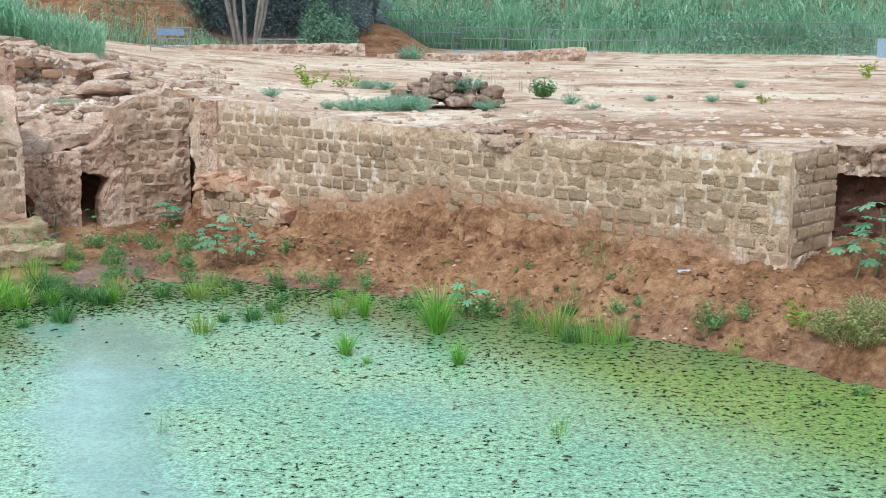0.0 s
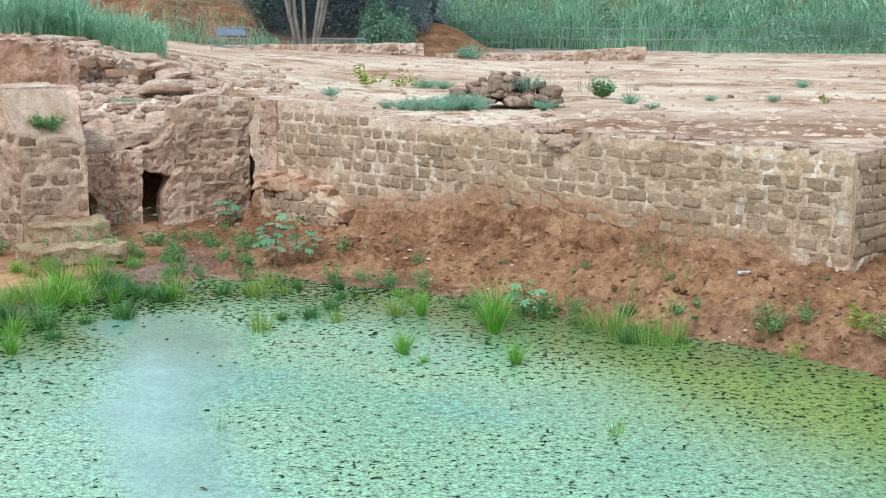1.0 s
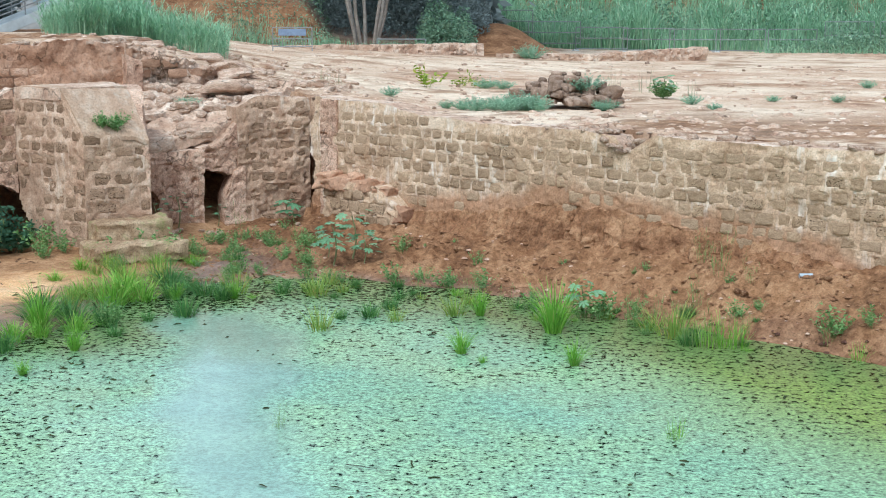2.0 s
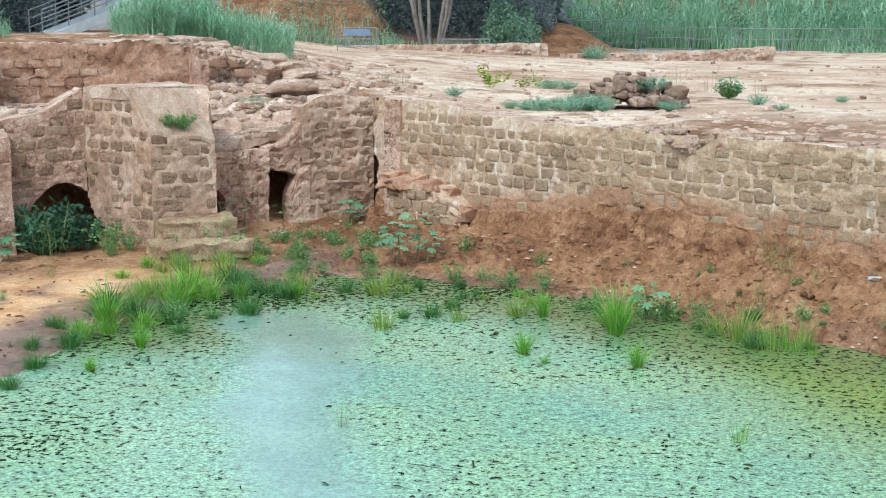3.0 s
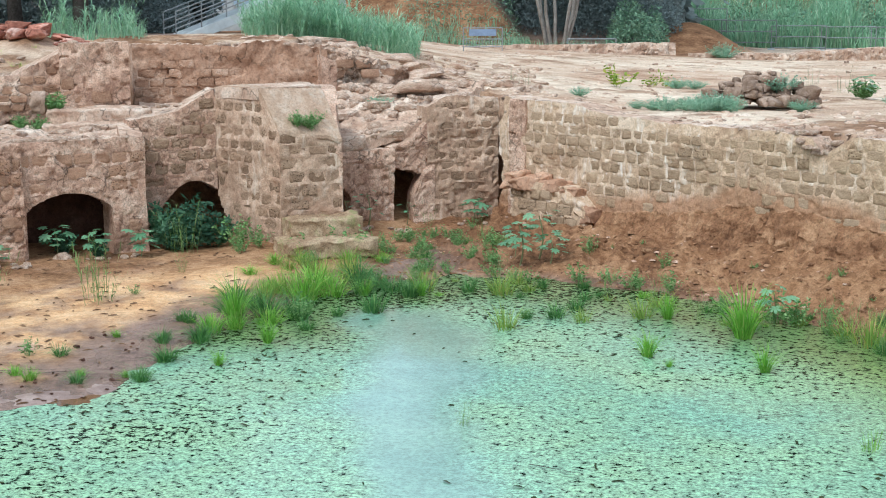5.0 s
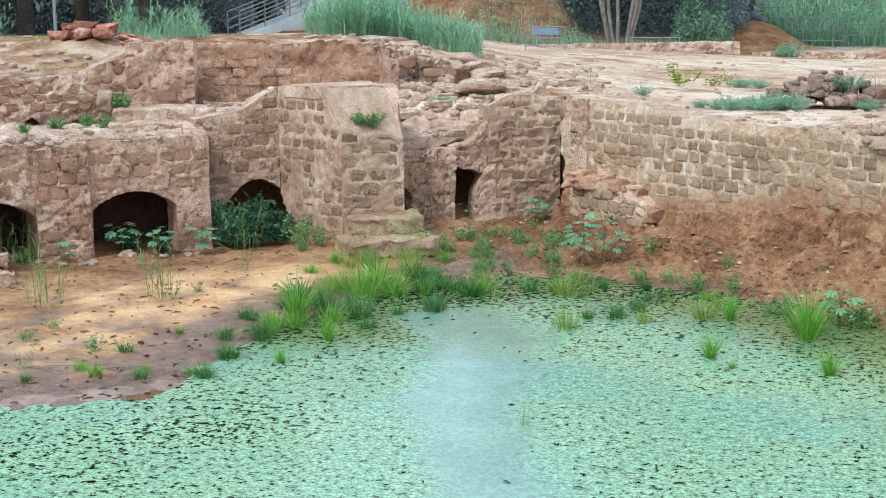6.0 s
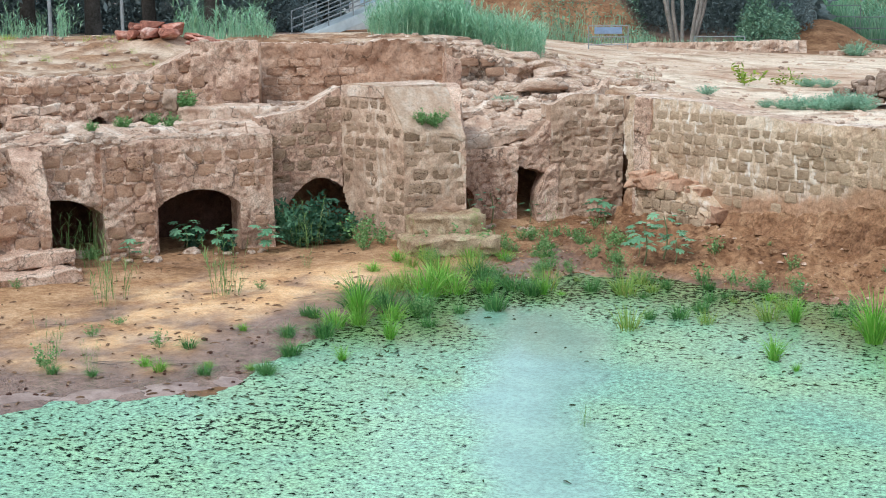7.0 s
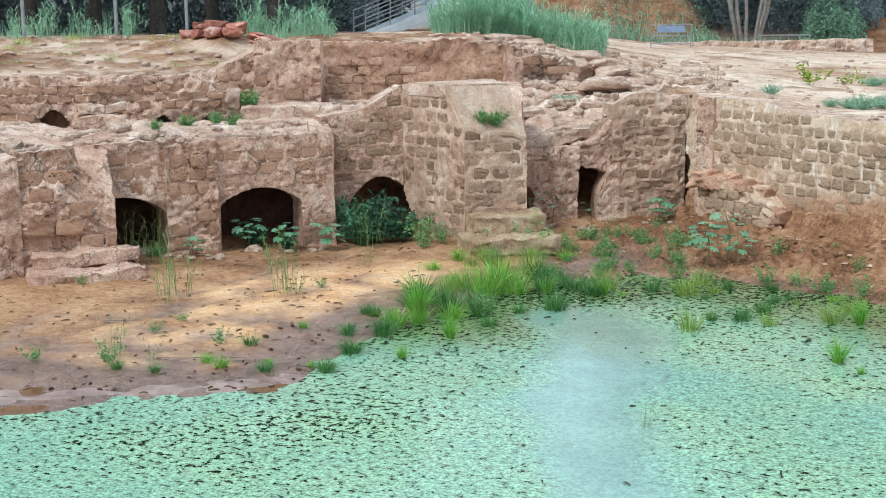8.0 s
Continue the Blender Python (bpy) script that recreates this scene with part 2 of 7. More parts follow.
    l.new(w.outputs["BSDF"], s.inputs[1]), l.new(p.outputs["BSDF"], s.inputs[2])
    l.new(s.outputs["Shader"], n["Material Output"].inputs["Surface"])
    return m


GROUND = ground_material()
WATER = water_material()
MORTAR = earthy("lime_mortar", (0.4, 0.268, 0.176), (0.56, 0.405, 0.28), (0.7, 0.555, 0.42), 0.7, 16, bumpy=0.5, spots=((0.38, 0.245, 0.152), 1.7), streak=(0.85, 0.79, 0.72), stain=(0.39, 0.225, 0.135))
MORTAR_RED = earthy("reddened_mortar", (0.36, 0.213, 0.152), (0.545, 0.365, 0.27), (0.71, 0.54, 0.425), 0.9, 16, bumpy=0.7, spots=((0.25, 0.14, 0.095), 7.0), grain=0.7, cracks=2.6)
SOIL = earthy("packed_soil", (0.14, 0.068, 0.036), (0.31, 0.165, 0.09), (0.47, 0.285, 0.165), 1.2, 13, bumpy=0.9, dist=0.05, grain=0.6)
BLOCK = earthy("sandstone_block", (0.28, 0.19, 0.118), (0.405, 0.285, 0.186), (0.53, 0.395, 0.27), 0.5, 7.5, bumpy=0.6, vary=0.14, honey=0.18, fade=(0.52, 0.38, 0.262))
MORTAR_TAN = earthy("tan_mortar", (0.35, 0.225, 0.155), (0.49, 0.338, 0.242), (0.63, 0.478, 0.365), 0.7, 16, bumpy=0.5, spots=((0.34, 0.205, 0.135), 1.7), streak=(0.7, 0.6, 0.5))
BLOCK_PITTED = earthy("pitted_block", (0.22, 0.142, 0.092), (0.345, 0.23, 0.155), (0.46, 0.325, 0.228), 0.5, 7.5, bumpy=0.8, vary=0.18, honey=0.45, fade=(0.48, 0.335, 0.235))
BLOCK_RED = earthy("reddened_block", (0.27, 0.15, 0.095), (0.42, 0.25, 0.165), (0.56, 0.375, 0.265), 0.5, 7.5, bumpy=0.7, vary=0.18, honey=0.22, fade=(0.52, 0.33, 0.225))
# dark soil for wet mud; painted on the vault chamber walls as shade
DAMP_AND_SHADE = earthy("damp_and_shade_soil", (0.07, 0.035, 0.025), (0.12, 0.06, 0.045), (0.19, 0.1, 0.075), 1.2, 16, bumpy=0.8)
ORANGE = earthy("orange_mudbrick", (0.34, 0.19, 0.12), (0.5, 0.31, 0.21), (0.64, 0.46, 0.35), 0.6, 9, bumpy=0.8, vary=0.14, cracks=2.4)
CRUST = earthy("pale_crust", (0.4, 0.255, 0.185), (0.58, 0.425, 0.325), (0.76, 0.635, 0.53), 1.1, 9, bumpy=0.9, dist=0.04, cracks=2.2, spots=((0.46, 0.29, 0.205), 1.3))
PLASTER = earthy("old_plaster", (0.36, 0.235, 0.16), (0.48, 0.34, 0.245), (0.58, 0.45, 0.35), 1.4, 12, bumpy=0.6, grain=0.4, spots=((0.54, 0.49, 0.42), 0.9))
MOSSY = earthy("mossy_mortar", (0.26, 0.165, 0.1), (0.39, 0.275, 0.175), (0.52, 0.4, 0.27), 0.9, 16, bumpy=0.7, spots=((0.24, 0.27, 0.1), 3.0), grain=0.7)
ROCK = earthy("field_stone", (0.22, 0.145, 0.1), (0.34, 0.24, 0.18), (0.48, 0.37, 0.3), 1.0, 9, bumpy=0.7, vary=0.25)
RED_ROCK = earthy("red_rubble", (0.22, 0.085, 0.06), (0.4, 0.17, 0.12), (0.6, 0.4, 0.33), 1.0, 5, bumpy=0.8, vary=0.3, cracks=1.6)


# ---- mesh helpers ----
def solid(name, verts, faces, material, parent=None, smooth=False):
    me = bpy.data.meshes.new(name)
    me.from_pydata(verts, [], faces)
    for mm in (material if isinstance(material, (list, tuple)) else [material]):
        me.materials.append(mm)
    if smooth:
        me.polygons.foreach_set("use_smooth", [True] * len(me.polygons))
    me.update()
    ob = new(name, me)
    if parent:
        ob.parent = parent
    return ob


def part(name, bm, material, parent=None, label="", smooth=False):
    me = bpy.data.meshes.new(name)
    bm.to_mesh(me)
    bm.free()
    me.materials.append(material)
    if smooth:
        me.polygons.foreach_set("use_smooth", [True] * len(me.polygons))
    ob = new(name, me)
    if parent:
        ob.parent = parent
    if label:
        tagged(ob, label)
    return ob


def thing(name, m, label, category, group="", kind=""):
    """An Empty at the base of a thing."""
    ob = new(name)
    ob.matrix_world = m
    return tagged(ob, label, category, group, kind)


def sm(a, b, x):
    t = np.clip((np.asarray(x, float) - a) / (b - a), 0, 1)
    return t * t * (3 - 2 * t)


def fbm(x, y, z=0.0, octaves=4):
    return noise.fractal((x, y, z), 1.0, 2.1, octaves, noise_basis="PERLIN_ORIGINAL") if octaves > 1 else noise.noise((x, y, z))


def poly_sd(px, py, poly):
    """Signed distance to a closed polygon, negative inside."""
    px, py = np.asarray(px, float), np.asarray(py, float)
    best, inside = np.full(px.shape, 1e9), np.zeros(px.shape, bool)
    for (ax, ay), (bx, by) in zip(poly, poly[1:] + poly[:1]):
        ex, ey = bx - ax, by - ay
        t = np.clip(((px - ax) * ex + (py - ay) * ey) / (ex * ex + ey * ey), 0, 1)
        best = np.minimum(best, np.hypot(px - ax - t * ex, py - ay - t * ey))
        hit = ((ay > py) != (by > py)) & (px < ex * (py - ay) / (by - ay + 1e-12) + ax)
        inside ^= hit
    return np.where(inside, -best, best)

# ---- ground: one sheet from underfoot to the horizon, with the dug pit in it ----
R0, K0 = (4.67, 17.6), (-5.0, 25.5)                        # ends of the long block wall
PIT = [R0, K0, (-5.6, 26.2), (-7.0, 25.9), (-8.4, 27.2), (-9.2, 27.3), (-12.6, 25.1), (-13.97, 22.6), (-16.6, 20.0), (-21, 15),
       (-22, 5), (-12, 3.2), (-3, 2.6), (0, 2.6), (3, 2.8), (9, 5.5), (11.5, 11), (11.5, 15), (8.8, 18.9), (5.75, 19.4)]
POND = [(7.5, 11.5), (4.99, 14.33), (3.64, 15.98), (2.7, 16.72), (0.92, 18.03), (-0.71, 19.36), (-2.98, 20.4), (-4.75, 20.5), (-5.45, 19.6),
        (-6.3, 18.4), (-6.55, 17.4), (-6.75, 15.9), (-7.0, 14.9), (-6.98, 13.7), (-6.85, 13.0), (-6.88, 12.5), (-7.4, 12.15), (-8.35, 11.5), (-8.8, 11.0), (-9.3, 10.5), (-11, 8.2), (-12, 6), (-8, 5), (0, 4.4), (5, 5), (8, 7.5)]


PUDDLES = [(-9.46, 11.51, 0.24, 0.25, 39), (-9.12, 10.96, 0.4, 0.24, 39), (-7.11, 12.54, 0.3, 0.27, 30), (-8.35, 11.7, 0.22, 0.13, 35), (-7.94, 11.9, 0.15, 0.1, 34), (-6.64, 12.66, 0.09, 0.12, 28)]


def plateau(x, y):
    """Height of the undug ground."""
    r = np.hypot(x, y)
    xa = np.where(y > 8, -x / np.maximum(y, 1) * 27, 0)
    hill = 1.1 * sm(4.5, 10.3, xa) * sm(25.5, 31, r + 4.5 * sm(8.2, 9.8, xa))
    mid = 0.26 * sm(2.0, 5.0, xa) + 0.35 * sm(35, 60, r) * sm(-2, 3, xa) * (1 - sm(6, 11, xa))
    bank = (1.0 * sm(66, 72, r) * sm(0.0, 2.2, xa) + 2.0 * sm(61, 65, r) * sm(4.6, 5.4, xa)) * (1 - sm(9.6, 10.8, xa)) + 6.0 * sm(98, 124, r)
    bank = bank + 1.0 * np.exp(-((x + 2.9) ** 2 / 4.0 + (y - 70.5) ** 2 / 8.0))
    far = np.minimum(0.02 * np.maximum(r - 120, 0), 8)
    return 2.33 + hill + mid + bank + far


HEIGHTS = {}


def undug(x, y):
    """Height of the undug ground at one spot, kept on a quarter-metre grid."""
    key = (round(x * 4), round(y * 4))
    if key not in HEIGHTS:
        HEIGHTS[key] = float(plateau(np.array([key[0] / 4]), np.array([key[1] / 4]))[0])
    return HEIGHTS[key]


HB_X = [-20, -16, -12.5, -10.5, -9.2, -8.4, -7.0, -6.2, -5, -3.4, -2, 1, 3, 5, 7, 11]
HB_Z = [0.35, 0.3, 0.28, 0.16, 0.3, 0.62, 0.45, 0.2, 0.24, 0.36, 0.42, 0.5, 0.66, 0.72, 1.2, 1.7]


def pit_floor(x, y, sd_pit):
    s = poly_sd(x, y, POND)
    d_wall = np.maximum(-sd_pit, 0)
    frac = np.clip(s / np.maximum(s + d_wall, 1e-3), 0, 1)
    hb = np.interp(x, HB_X, HB_Z)
    toe = 0.1 * frac + 0.9 * sm(0.12, 0.9, frac)                      # a flat wet toe under a steep scarp
    lip = frac ** 0.42                                                # the bank breaks off at the water
    w = sm(1.6, 3.2, x)
    land = hb * np.where(x > -6.3, toe * (1 - w) + lip * w, frac ** 1.3) + 0.03
    return np.where(s > 0, land * np.clip(s / 0.25, 0, 1), np.maximum(-0.45, s * 0.22)), s


def build_ground():
    fine = np.radians(np.arange(-24, 44.01, 0.17))
    coarse = np.radians(np.arange(50, 330, 7.0))
    az = np.concatenate([fine, coarse])                    # to the left of straight ahead
    rad = [0.01, 0.5, 1, 1.5, 2, 2.5, 3, 4, 5, 6, 7]
    rad += list(np.arange(7.6, 34, 0.095)) + list(np.arange(34.1, 62, 0.24))
    while rad[-1] < 3500:
        rad.append(rad[-1] * 1.035 if rad[-1] < 130 else rad[-1] * 1.25)
    rad = np.array(rad)
    A, Rr = np.meshgrid(az, rad)
    X, Y = -np.sin(A) * Rr, np.cos(A) * Rr
    sd = poly_sd(X, Y, PIT)
    zp = plateau(X, Y)
    zp = np.where((X < -12.2) & (Y > 10), np.minimum(zp, 3.06 + 0.105 * np.maximum(sd, 0)), zp) + 0.4 * np.exp(-((X + 15.6) ** 2 / 2.2 + (Y - 26.4) ** 2 / 2.0))
    zf, shore = pit_floor(X, Y, sd)
    n1, n2, n3, n4 = np.zeros_like(X), np.zeros_like(X), np.zeros_like(X), np.zeros_like(X)
    for i in range(X.shape[0]):
        if rad[i] > 150:
            continue
        for j in range(X.shape[1]):
            x, y = X[i, j], Y[i, j]
            n1[i, j] = noise.noise((x * 0.35, y * 0.35, 3))
            n2[i, j] = noise.fractal((x * 1.6, y * 1.6, 7), 0.9, 2.2, 4)
            if sd[i, j] < 0.3 and x > -6.6 and y > 14:
                n4[i, j] = noise.fractal((x * 6.5, y * 6.5, 5), 0.8, 2.1, 3)
            n3[i, j] = noise.ridged_multi_fractal((x * 0.9, y * 0.9, 2), 0.9, 2.1, 4, 1.0, 2.0)
    xa = np.where(Y > 8, -X / np.maximum(Y, 1) * 27, 0)
    rocky = sm(1.5, 6, xa) * (1 - sm(36, 50, Rr))
    zp = zp + n1 * 0.07 + n2 * (0.02 + 0.05 * rocky) + (n3 - 1.0) * (0.006 + 0.035 * rocky)
    crag = np.exp(-((X + 7.7) ** 2 / 3.0 + (Y - 27.4) ** 2 / 2.6))           # broken rock above the stepped ledges
    zp = zp + crag * ((n3 - 1.0) * 0.14 + n2 * 0.12)
    steep = sm(0.05, 0.8, shore) * (1 - sm(0.0, 0.3, sd))
    bankside = sm(-6.5, -5, X)
    zf = zf + (1 - sm(0.3, 1.2, np.abs(shore))) * (1 - sm(0.0, 0.3, sd)) * (n2 * 0.05 + n1 * 0.04) * (0.35 + 0.65 * bankside)
    zf = zf + steep * (n2 * (0.02 + 0.12 * bankside) + (n3 - 1.0) * 0.14 * bankside + n4 * 0.075 * bankside)
    soft = np.where(((X > 6.2) & (Y < 16.5)) | (Y < 12), np.where(Y < 6, 2.0, 1.2), 0.14)
    soft = np.where((X > -9.8) & (X < -5.6) & (Y > 25.6), 1.5, soft)
    z = zf + (zp - zf) * sm(0, 1, (sd - 0.3) / soft)
    for px_, py_, rx, ry, turn in PUDDLES:
        z = z - 0.03 * np.exp(-(((X - px_) ** 2 + (Y - py_) ** 2) / (0.8 * rx * ry + 0.01)) ** 2)
    z = np.where((X > -9.8) & (X < -5.6) & (Y > 26.3) & (Rr < 34), np.maximum(z, 2.3), z)
    verts = np.stack([X, Y, z], -1).reshape(-1, 3).tolist()
    nr, na = X.shape
    faces = [(i * na + j, i * na + (j + 1) % na, (i + 1) * na + (j + 1) % na, (i + 1) * na + j) for i in range(nr - 1) for j in range(na)]
    ob = solid("ground", verts, [f[::-1] for f in faces] + [tuple(range(na))], GROUND, smooth=True)
    crust = sm(0.25, 0.5, sd) * (1 - 0.75 * sm(0.1, 0.5, n1 * 0.8 + n2 * 0.5)) * (1 - sm(58, 61, Rr) * sm(-0.2, 0.5, xa)) * (1 - sm(92, 97, Rr))
    crust = crust * (1 - sm(8.5, 11, xa) * (1 - sm(36, 42, Rr)) * (0.25 + 0.5 * sm(-0.35, 0.25, n1 + 0.7 * n2)))
    crust = crust * (1 - 0.8 * sm(0.7, 1.4, sd + n2) * (1 - sm(2.5, 8, sd + n1 * 2)) * sm(0.0, 3, X))
    crust = crust * (1 - 0.55 * rocky * sm(-0.1, 0.35, n2 - 0.5 * n1))
    crust = crust * (1 - crag * sm(-0.15, 0.2, n2 + 0.4 * n1))
    sand = (1 - sm(-6.6, -5.8, X)) * (1 - sm(-0.2, 0.2, sd)) * sm(0.9, 1.5, shore + n2 * 0.4) * (1 - 0.8 * sm(20.4, 22.0, np.hypot(X, Y) + n2))
    sand = sand + 0.12 * sm(-4.5, -2, X) * sm(0.15, 0.4, shore) * (1 - sm(0.9, 2.2, shore + n2)) * sm(-0.25, 0.2, n1 + 0.5 * n2) * (1 - sm(-0.4, 0.0, sd))
    sand = sand * (1 - 0.65 * (1 - sm(-11.2, -9.2, X + 0.8 * n1 + 0.5 * n2)))
    mud = (1 - sm(0.35, 1.7, (shore - 0.1) * (1 - 0.45 * (1 - sm(-9.0, -7.6, X)) - 0.2 * (1 - sm(-10.5, -9.0, X))) + n2 * 0.6 + 1.05 * sm(-6, -5, X))) * (1 - sm(-0.2, 0.2, sd))
    mud = mud * (1 - 0.7 * sm(-1, 2, X))
    mud = np.maximum(mud, 0.85 * np.exp(-((X + 5.4 + 0.3 * n2) ** 2 / 0.7 + (Y - 20.9) ** 2 / 1.6)) * sm(-0.4, 0.1, n2 + 0.3))
    mud = np.maximum(mud, 0.9 * np.maximum(sm(44, 48, Rr) * sm(11.8, 12.6, xa), sm(66, 68, Rr) * sm(1.6, 2.4, xa) * (1 - sm(5.4, 6.0, xa))))   # mud colour laid on for the shade under the trees
    col = ob.data.color_attributes.new("zone", "FLOAT_COLOR", "POINT")
    col.data.foreach_set("color", np.stack([crust, sand, mud, np.ones_like(mud)], -1).astype(np.float32).ravel())
    return tagged(ob, "red soil and pale trampled crust round a dug pit", "ground", kind="structure")


build_ground()

def build_water():
    xs, ys = np.arange(-13, 9.01, 0.25), np.arange(2.2, 21.8, 0.25)
    X, Y = np.meshgrid(xs, ys)
    s = -poly_sd(X, Y, POND)                                # distance from the shore, into the water
    far_shore = sm(13, 16.5, Y)
    scum = np.maximum((1 - sm(0.3, 4.0, s)) * far_shore, 0.27 * (1 - sm(0.5, 4.5, s)) * (1 - sm(-6.5, -4.0, X)))
    algae = sm(-1.0, 2.5, X) * (1 - sm(0.3, 4.6, s)) + 0.25 * sm(-2, 4, X)
    # mask of the lane where the sky's reflection is painted pale and glossy
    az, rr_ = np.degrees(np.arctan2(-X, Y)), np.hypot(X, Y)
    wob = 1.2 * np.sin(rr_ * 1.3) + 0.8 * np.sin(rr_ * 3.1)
    sky_lane = sm(11.0, 13.2, az + wob * 0.5) * (1 - sm(16.2, 17.8, az + wob * 0.4)) * (1 - sm(17.6, 19.0, rr_)) * sm(6, 9, rr_)
    nx = len(xs)
    faces = [(j * nx + i, j * nx + i + 1, (j + 1) * nx + i + 1, (j + 1) * nx + i) for j in range(len(ys) - 1) for i in range(nx - 1)]
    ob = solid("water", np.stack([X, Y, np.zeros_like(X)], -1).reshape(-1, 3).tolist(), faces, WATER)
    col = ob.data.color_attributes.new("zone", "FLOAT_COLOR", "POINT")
    col.data.foreach_set("color", np.stack([scum * (1 - sky_lane), algae, sky_lane, np.ones_like(s)], -1).astype(np.float32).ravel())
    return tagged(ob, "still shallow pond covered with pale green duckweed", "pond", kind="structure")


build_water()

# ---- masonry ----
def block_mesh(name, rng, material, rough=0.12):
    """One weathered block of unit size, front at y = 0, body behind it (y > 0)."""
    nx, nz = 6, 5
    verts, faces = [], []
    seed = rng.random() * 90
    for k in range(nz):
        for i in range(nx):
            u, v = i / (nx - 1) - 0.5, k / (nz - 1) - 0.5
            edge = max(abs(u), abs(v)) * 2
            round_in = 0.08 * max(0, edge - 0.7) ** 1.5
            du = u * (1 - 0.07 * (2 * abs(v)) ** 3) + rough * 0.6 * noise.noise((u * 3, v * 3, seed))
            dv = v * (1 - 0.07 * (2 * abs(u)) ** 3) + rough * 0.7 * noise.noise((u * 3, v * 3, seed + 9))
            verts.append((du, round_in + rough * 1.6 * max(0, noise.noise((u * 5, v * 5, seed + 20))), dv))
    for k in range(nz - 1):
        for i in range(nx - 1):
            a = k * nx + i
            faces.append((a, a + 1, a + nx + 1, a + nx))
    rim = list(range(nx)) + [k * nx + nx - 1 for k in range(1, nz)] + [(nz - 1) * nx + i for i in range(nx - 2, -1, -1)] + [k * nx for k in range(nz - 2, 0, -1)]
    b0 = len(verts)
    for r in rim:
        x, y, z = verts[r]
        verts.append((x * 0.97, 1.0, z * 0.97))
    for q in range(len(rim)):
        q2 = (q + 1) % len(rim)
        faces.append((rim[q], b0 + q, b0 + q2, rim[q2]))
    me = bpy.data.meshes.new(name)
    me.from_pydata(verts, [], faces)
    me.materials.append(material)
    me.polygons.foreach_set("use_smooth", [True] * len(me.polygons))
    me.update()
    return me


PIECES = []      # blocks to be laid last in the file


def masonry(name, label, A, B, base, top, thick, course, blk, core_mat, blk_mat, holes=(), relief=0.0, cell=0.045, seed=1, piece="block", cap=None, blocks_from=None,
            soil=None, missing=0.05, bulge=0.03, category="wall", back_rise=0.0, joint=0.03, keep=None, lay=True, right=False, rough=1.0, snap=None, bed=0.035):
    """A wall from A to B, its face on the camera's side. base, top: heights along it. holes: tests on (u, z). relief: how far the blocks stand proud of the mortar."""
    rng = random.Random(seed)
    A, B = Vector((*A, 0)), Vector((*B, 0))
    L = (B - A).length
    d = (B - A) / L
    n = Vector((d.y, -d.x, 0))
    if n.dot(-(A + B)) < 0 and not right:
        n = -n
    face = lambda u, z, off: A + d * u + n * off + Vector((0, 0, z))
    # courses
    rects = []
    lo = min(base(L * i / 40) for i in range(41))
    hi = max(top(L * i / 40) for i in range(41))
    z, row = lo, 0
    while z < hi and lay:
        h = course * rng.uniform(0.92, 1.08)
        u = -blk * (0.5 if row % 2 else 0.0) + rng.uniform(-0.1, 0.1) * blk
        while u < L:
            w = blk * rng.uniform(0.8, 1.2)
            u0, u1, z0, z1 = max(u + joint / 2, 0.02), min(u + w - joint / 2, L - 0.02), z + joint / 2, z + h - joint / 2
            um, zm = (u0 + u1) / 2, (z0 + z1) / 2
            lowest = blocks_from(um) if blocks_from else base(um)
            ok = u1 - u0 > 0.35 * blk and z0 > lowest and z1 < top(um) - 0.03 and min(top(max(u0, 0)), top(min(u1, L))) > z1 and rng.random() > missing
            if ok and soil and z0 < soil(um) + 0.22 and rng.random() < 0.6:
                ok = False
            if ok and not any(h2(uu, zz) for h2 in holes for uu in (u0 - 0.05, um, u1 + 0.05) for zz in (z0 - 0.04, z1 + 0.02)):
                if keep is None or keep(um, zm):
                    rects.append((u0, u1, z0, z1))
            u += w
        z += h
        row += 1
    # core: face grid with the block beds let in
    nu, nv = max(2, int(L / cell)), max(2, int((hi - lo) / cell))
    beds = {}
    for u0, u1, z0, z1 in rects:
        for i in range(int(u0 / L * nu), int(u1 / L * nu) + 1):
            beds.setdefault(i, []).append((u0, u1, z0, z1))
    verts, tags = [], []
    for i in range(nu + 1):
        u = L * i / nu
        zb, zt = base(u), top(u)
        for k in range(nv + 1):
            z = zb + (zt - zb) * k / nv
            if snap and abs(z - snap(u)) < 0.55 * (zt - zb) / nv:
                z = snap(u)
            off = bulge * fbm(u * 1.3, z * 1.3, seed) + 0.022 * rough * noise.noise((u * 6, z * 6, seed)) + 0.016 * rough * noise.noise((u * 15, z * 15, seed)) - 0.09 * rough * max(0, noise.noise((u * 7.5, z * 9.5, seed + 2)) - 0.22) - 0.05 * rough * max(0, noise.noise((u * 19, z * 22, seed + 4)) - 0.25)
            off -= 0.05 * max(0, (k / nv - 0.9) * 10) ** 2 * (0.4 + noise.noise((u * 1.7, 1, seed)))
            if any(u0 + 0.016 < u < u1 - 0.016 and z0 + 0.016 < z < z1 - 0.016 for u0, u1, z0, z1 in beds.get(i, ())):
                off -= bed
            if soil and z < soil(u):
                dz = soil(u) - z
                off += 0.09 * min(1, dz * 3) + 0.4 * dz + 0.07 * fbm(u * 2, z * 2, seed + 3) + min(1, dz * 4) * (0.09 * noise.noise((u * 6, z * 0.9, seed)) + 0.06 * noise.noise((u * 15, z * 1.8, seed)) + 0.05 * noise.noise((u * 7, z * 9, seed)) + 0.03 * noise.noise((u * 20, z * 20, seed)))
            verts.append(face(u, z, off))
    nb = len(verts)
    for i in range(nu + 1):
        u = L * i / nu
        zb, zt = base(u), top(u)
        for k in range(nv + 1):
            verts.append(face(u, zb + (zt - zb + back_rise) * k / nv, -thick + 0.03 * noise.noise((u * 2, k * 0.2, seed + 5))))
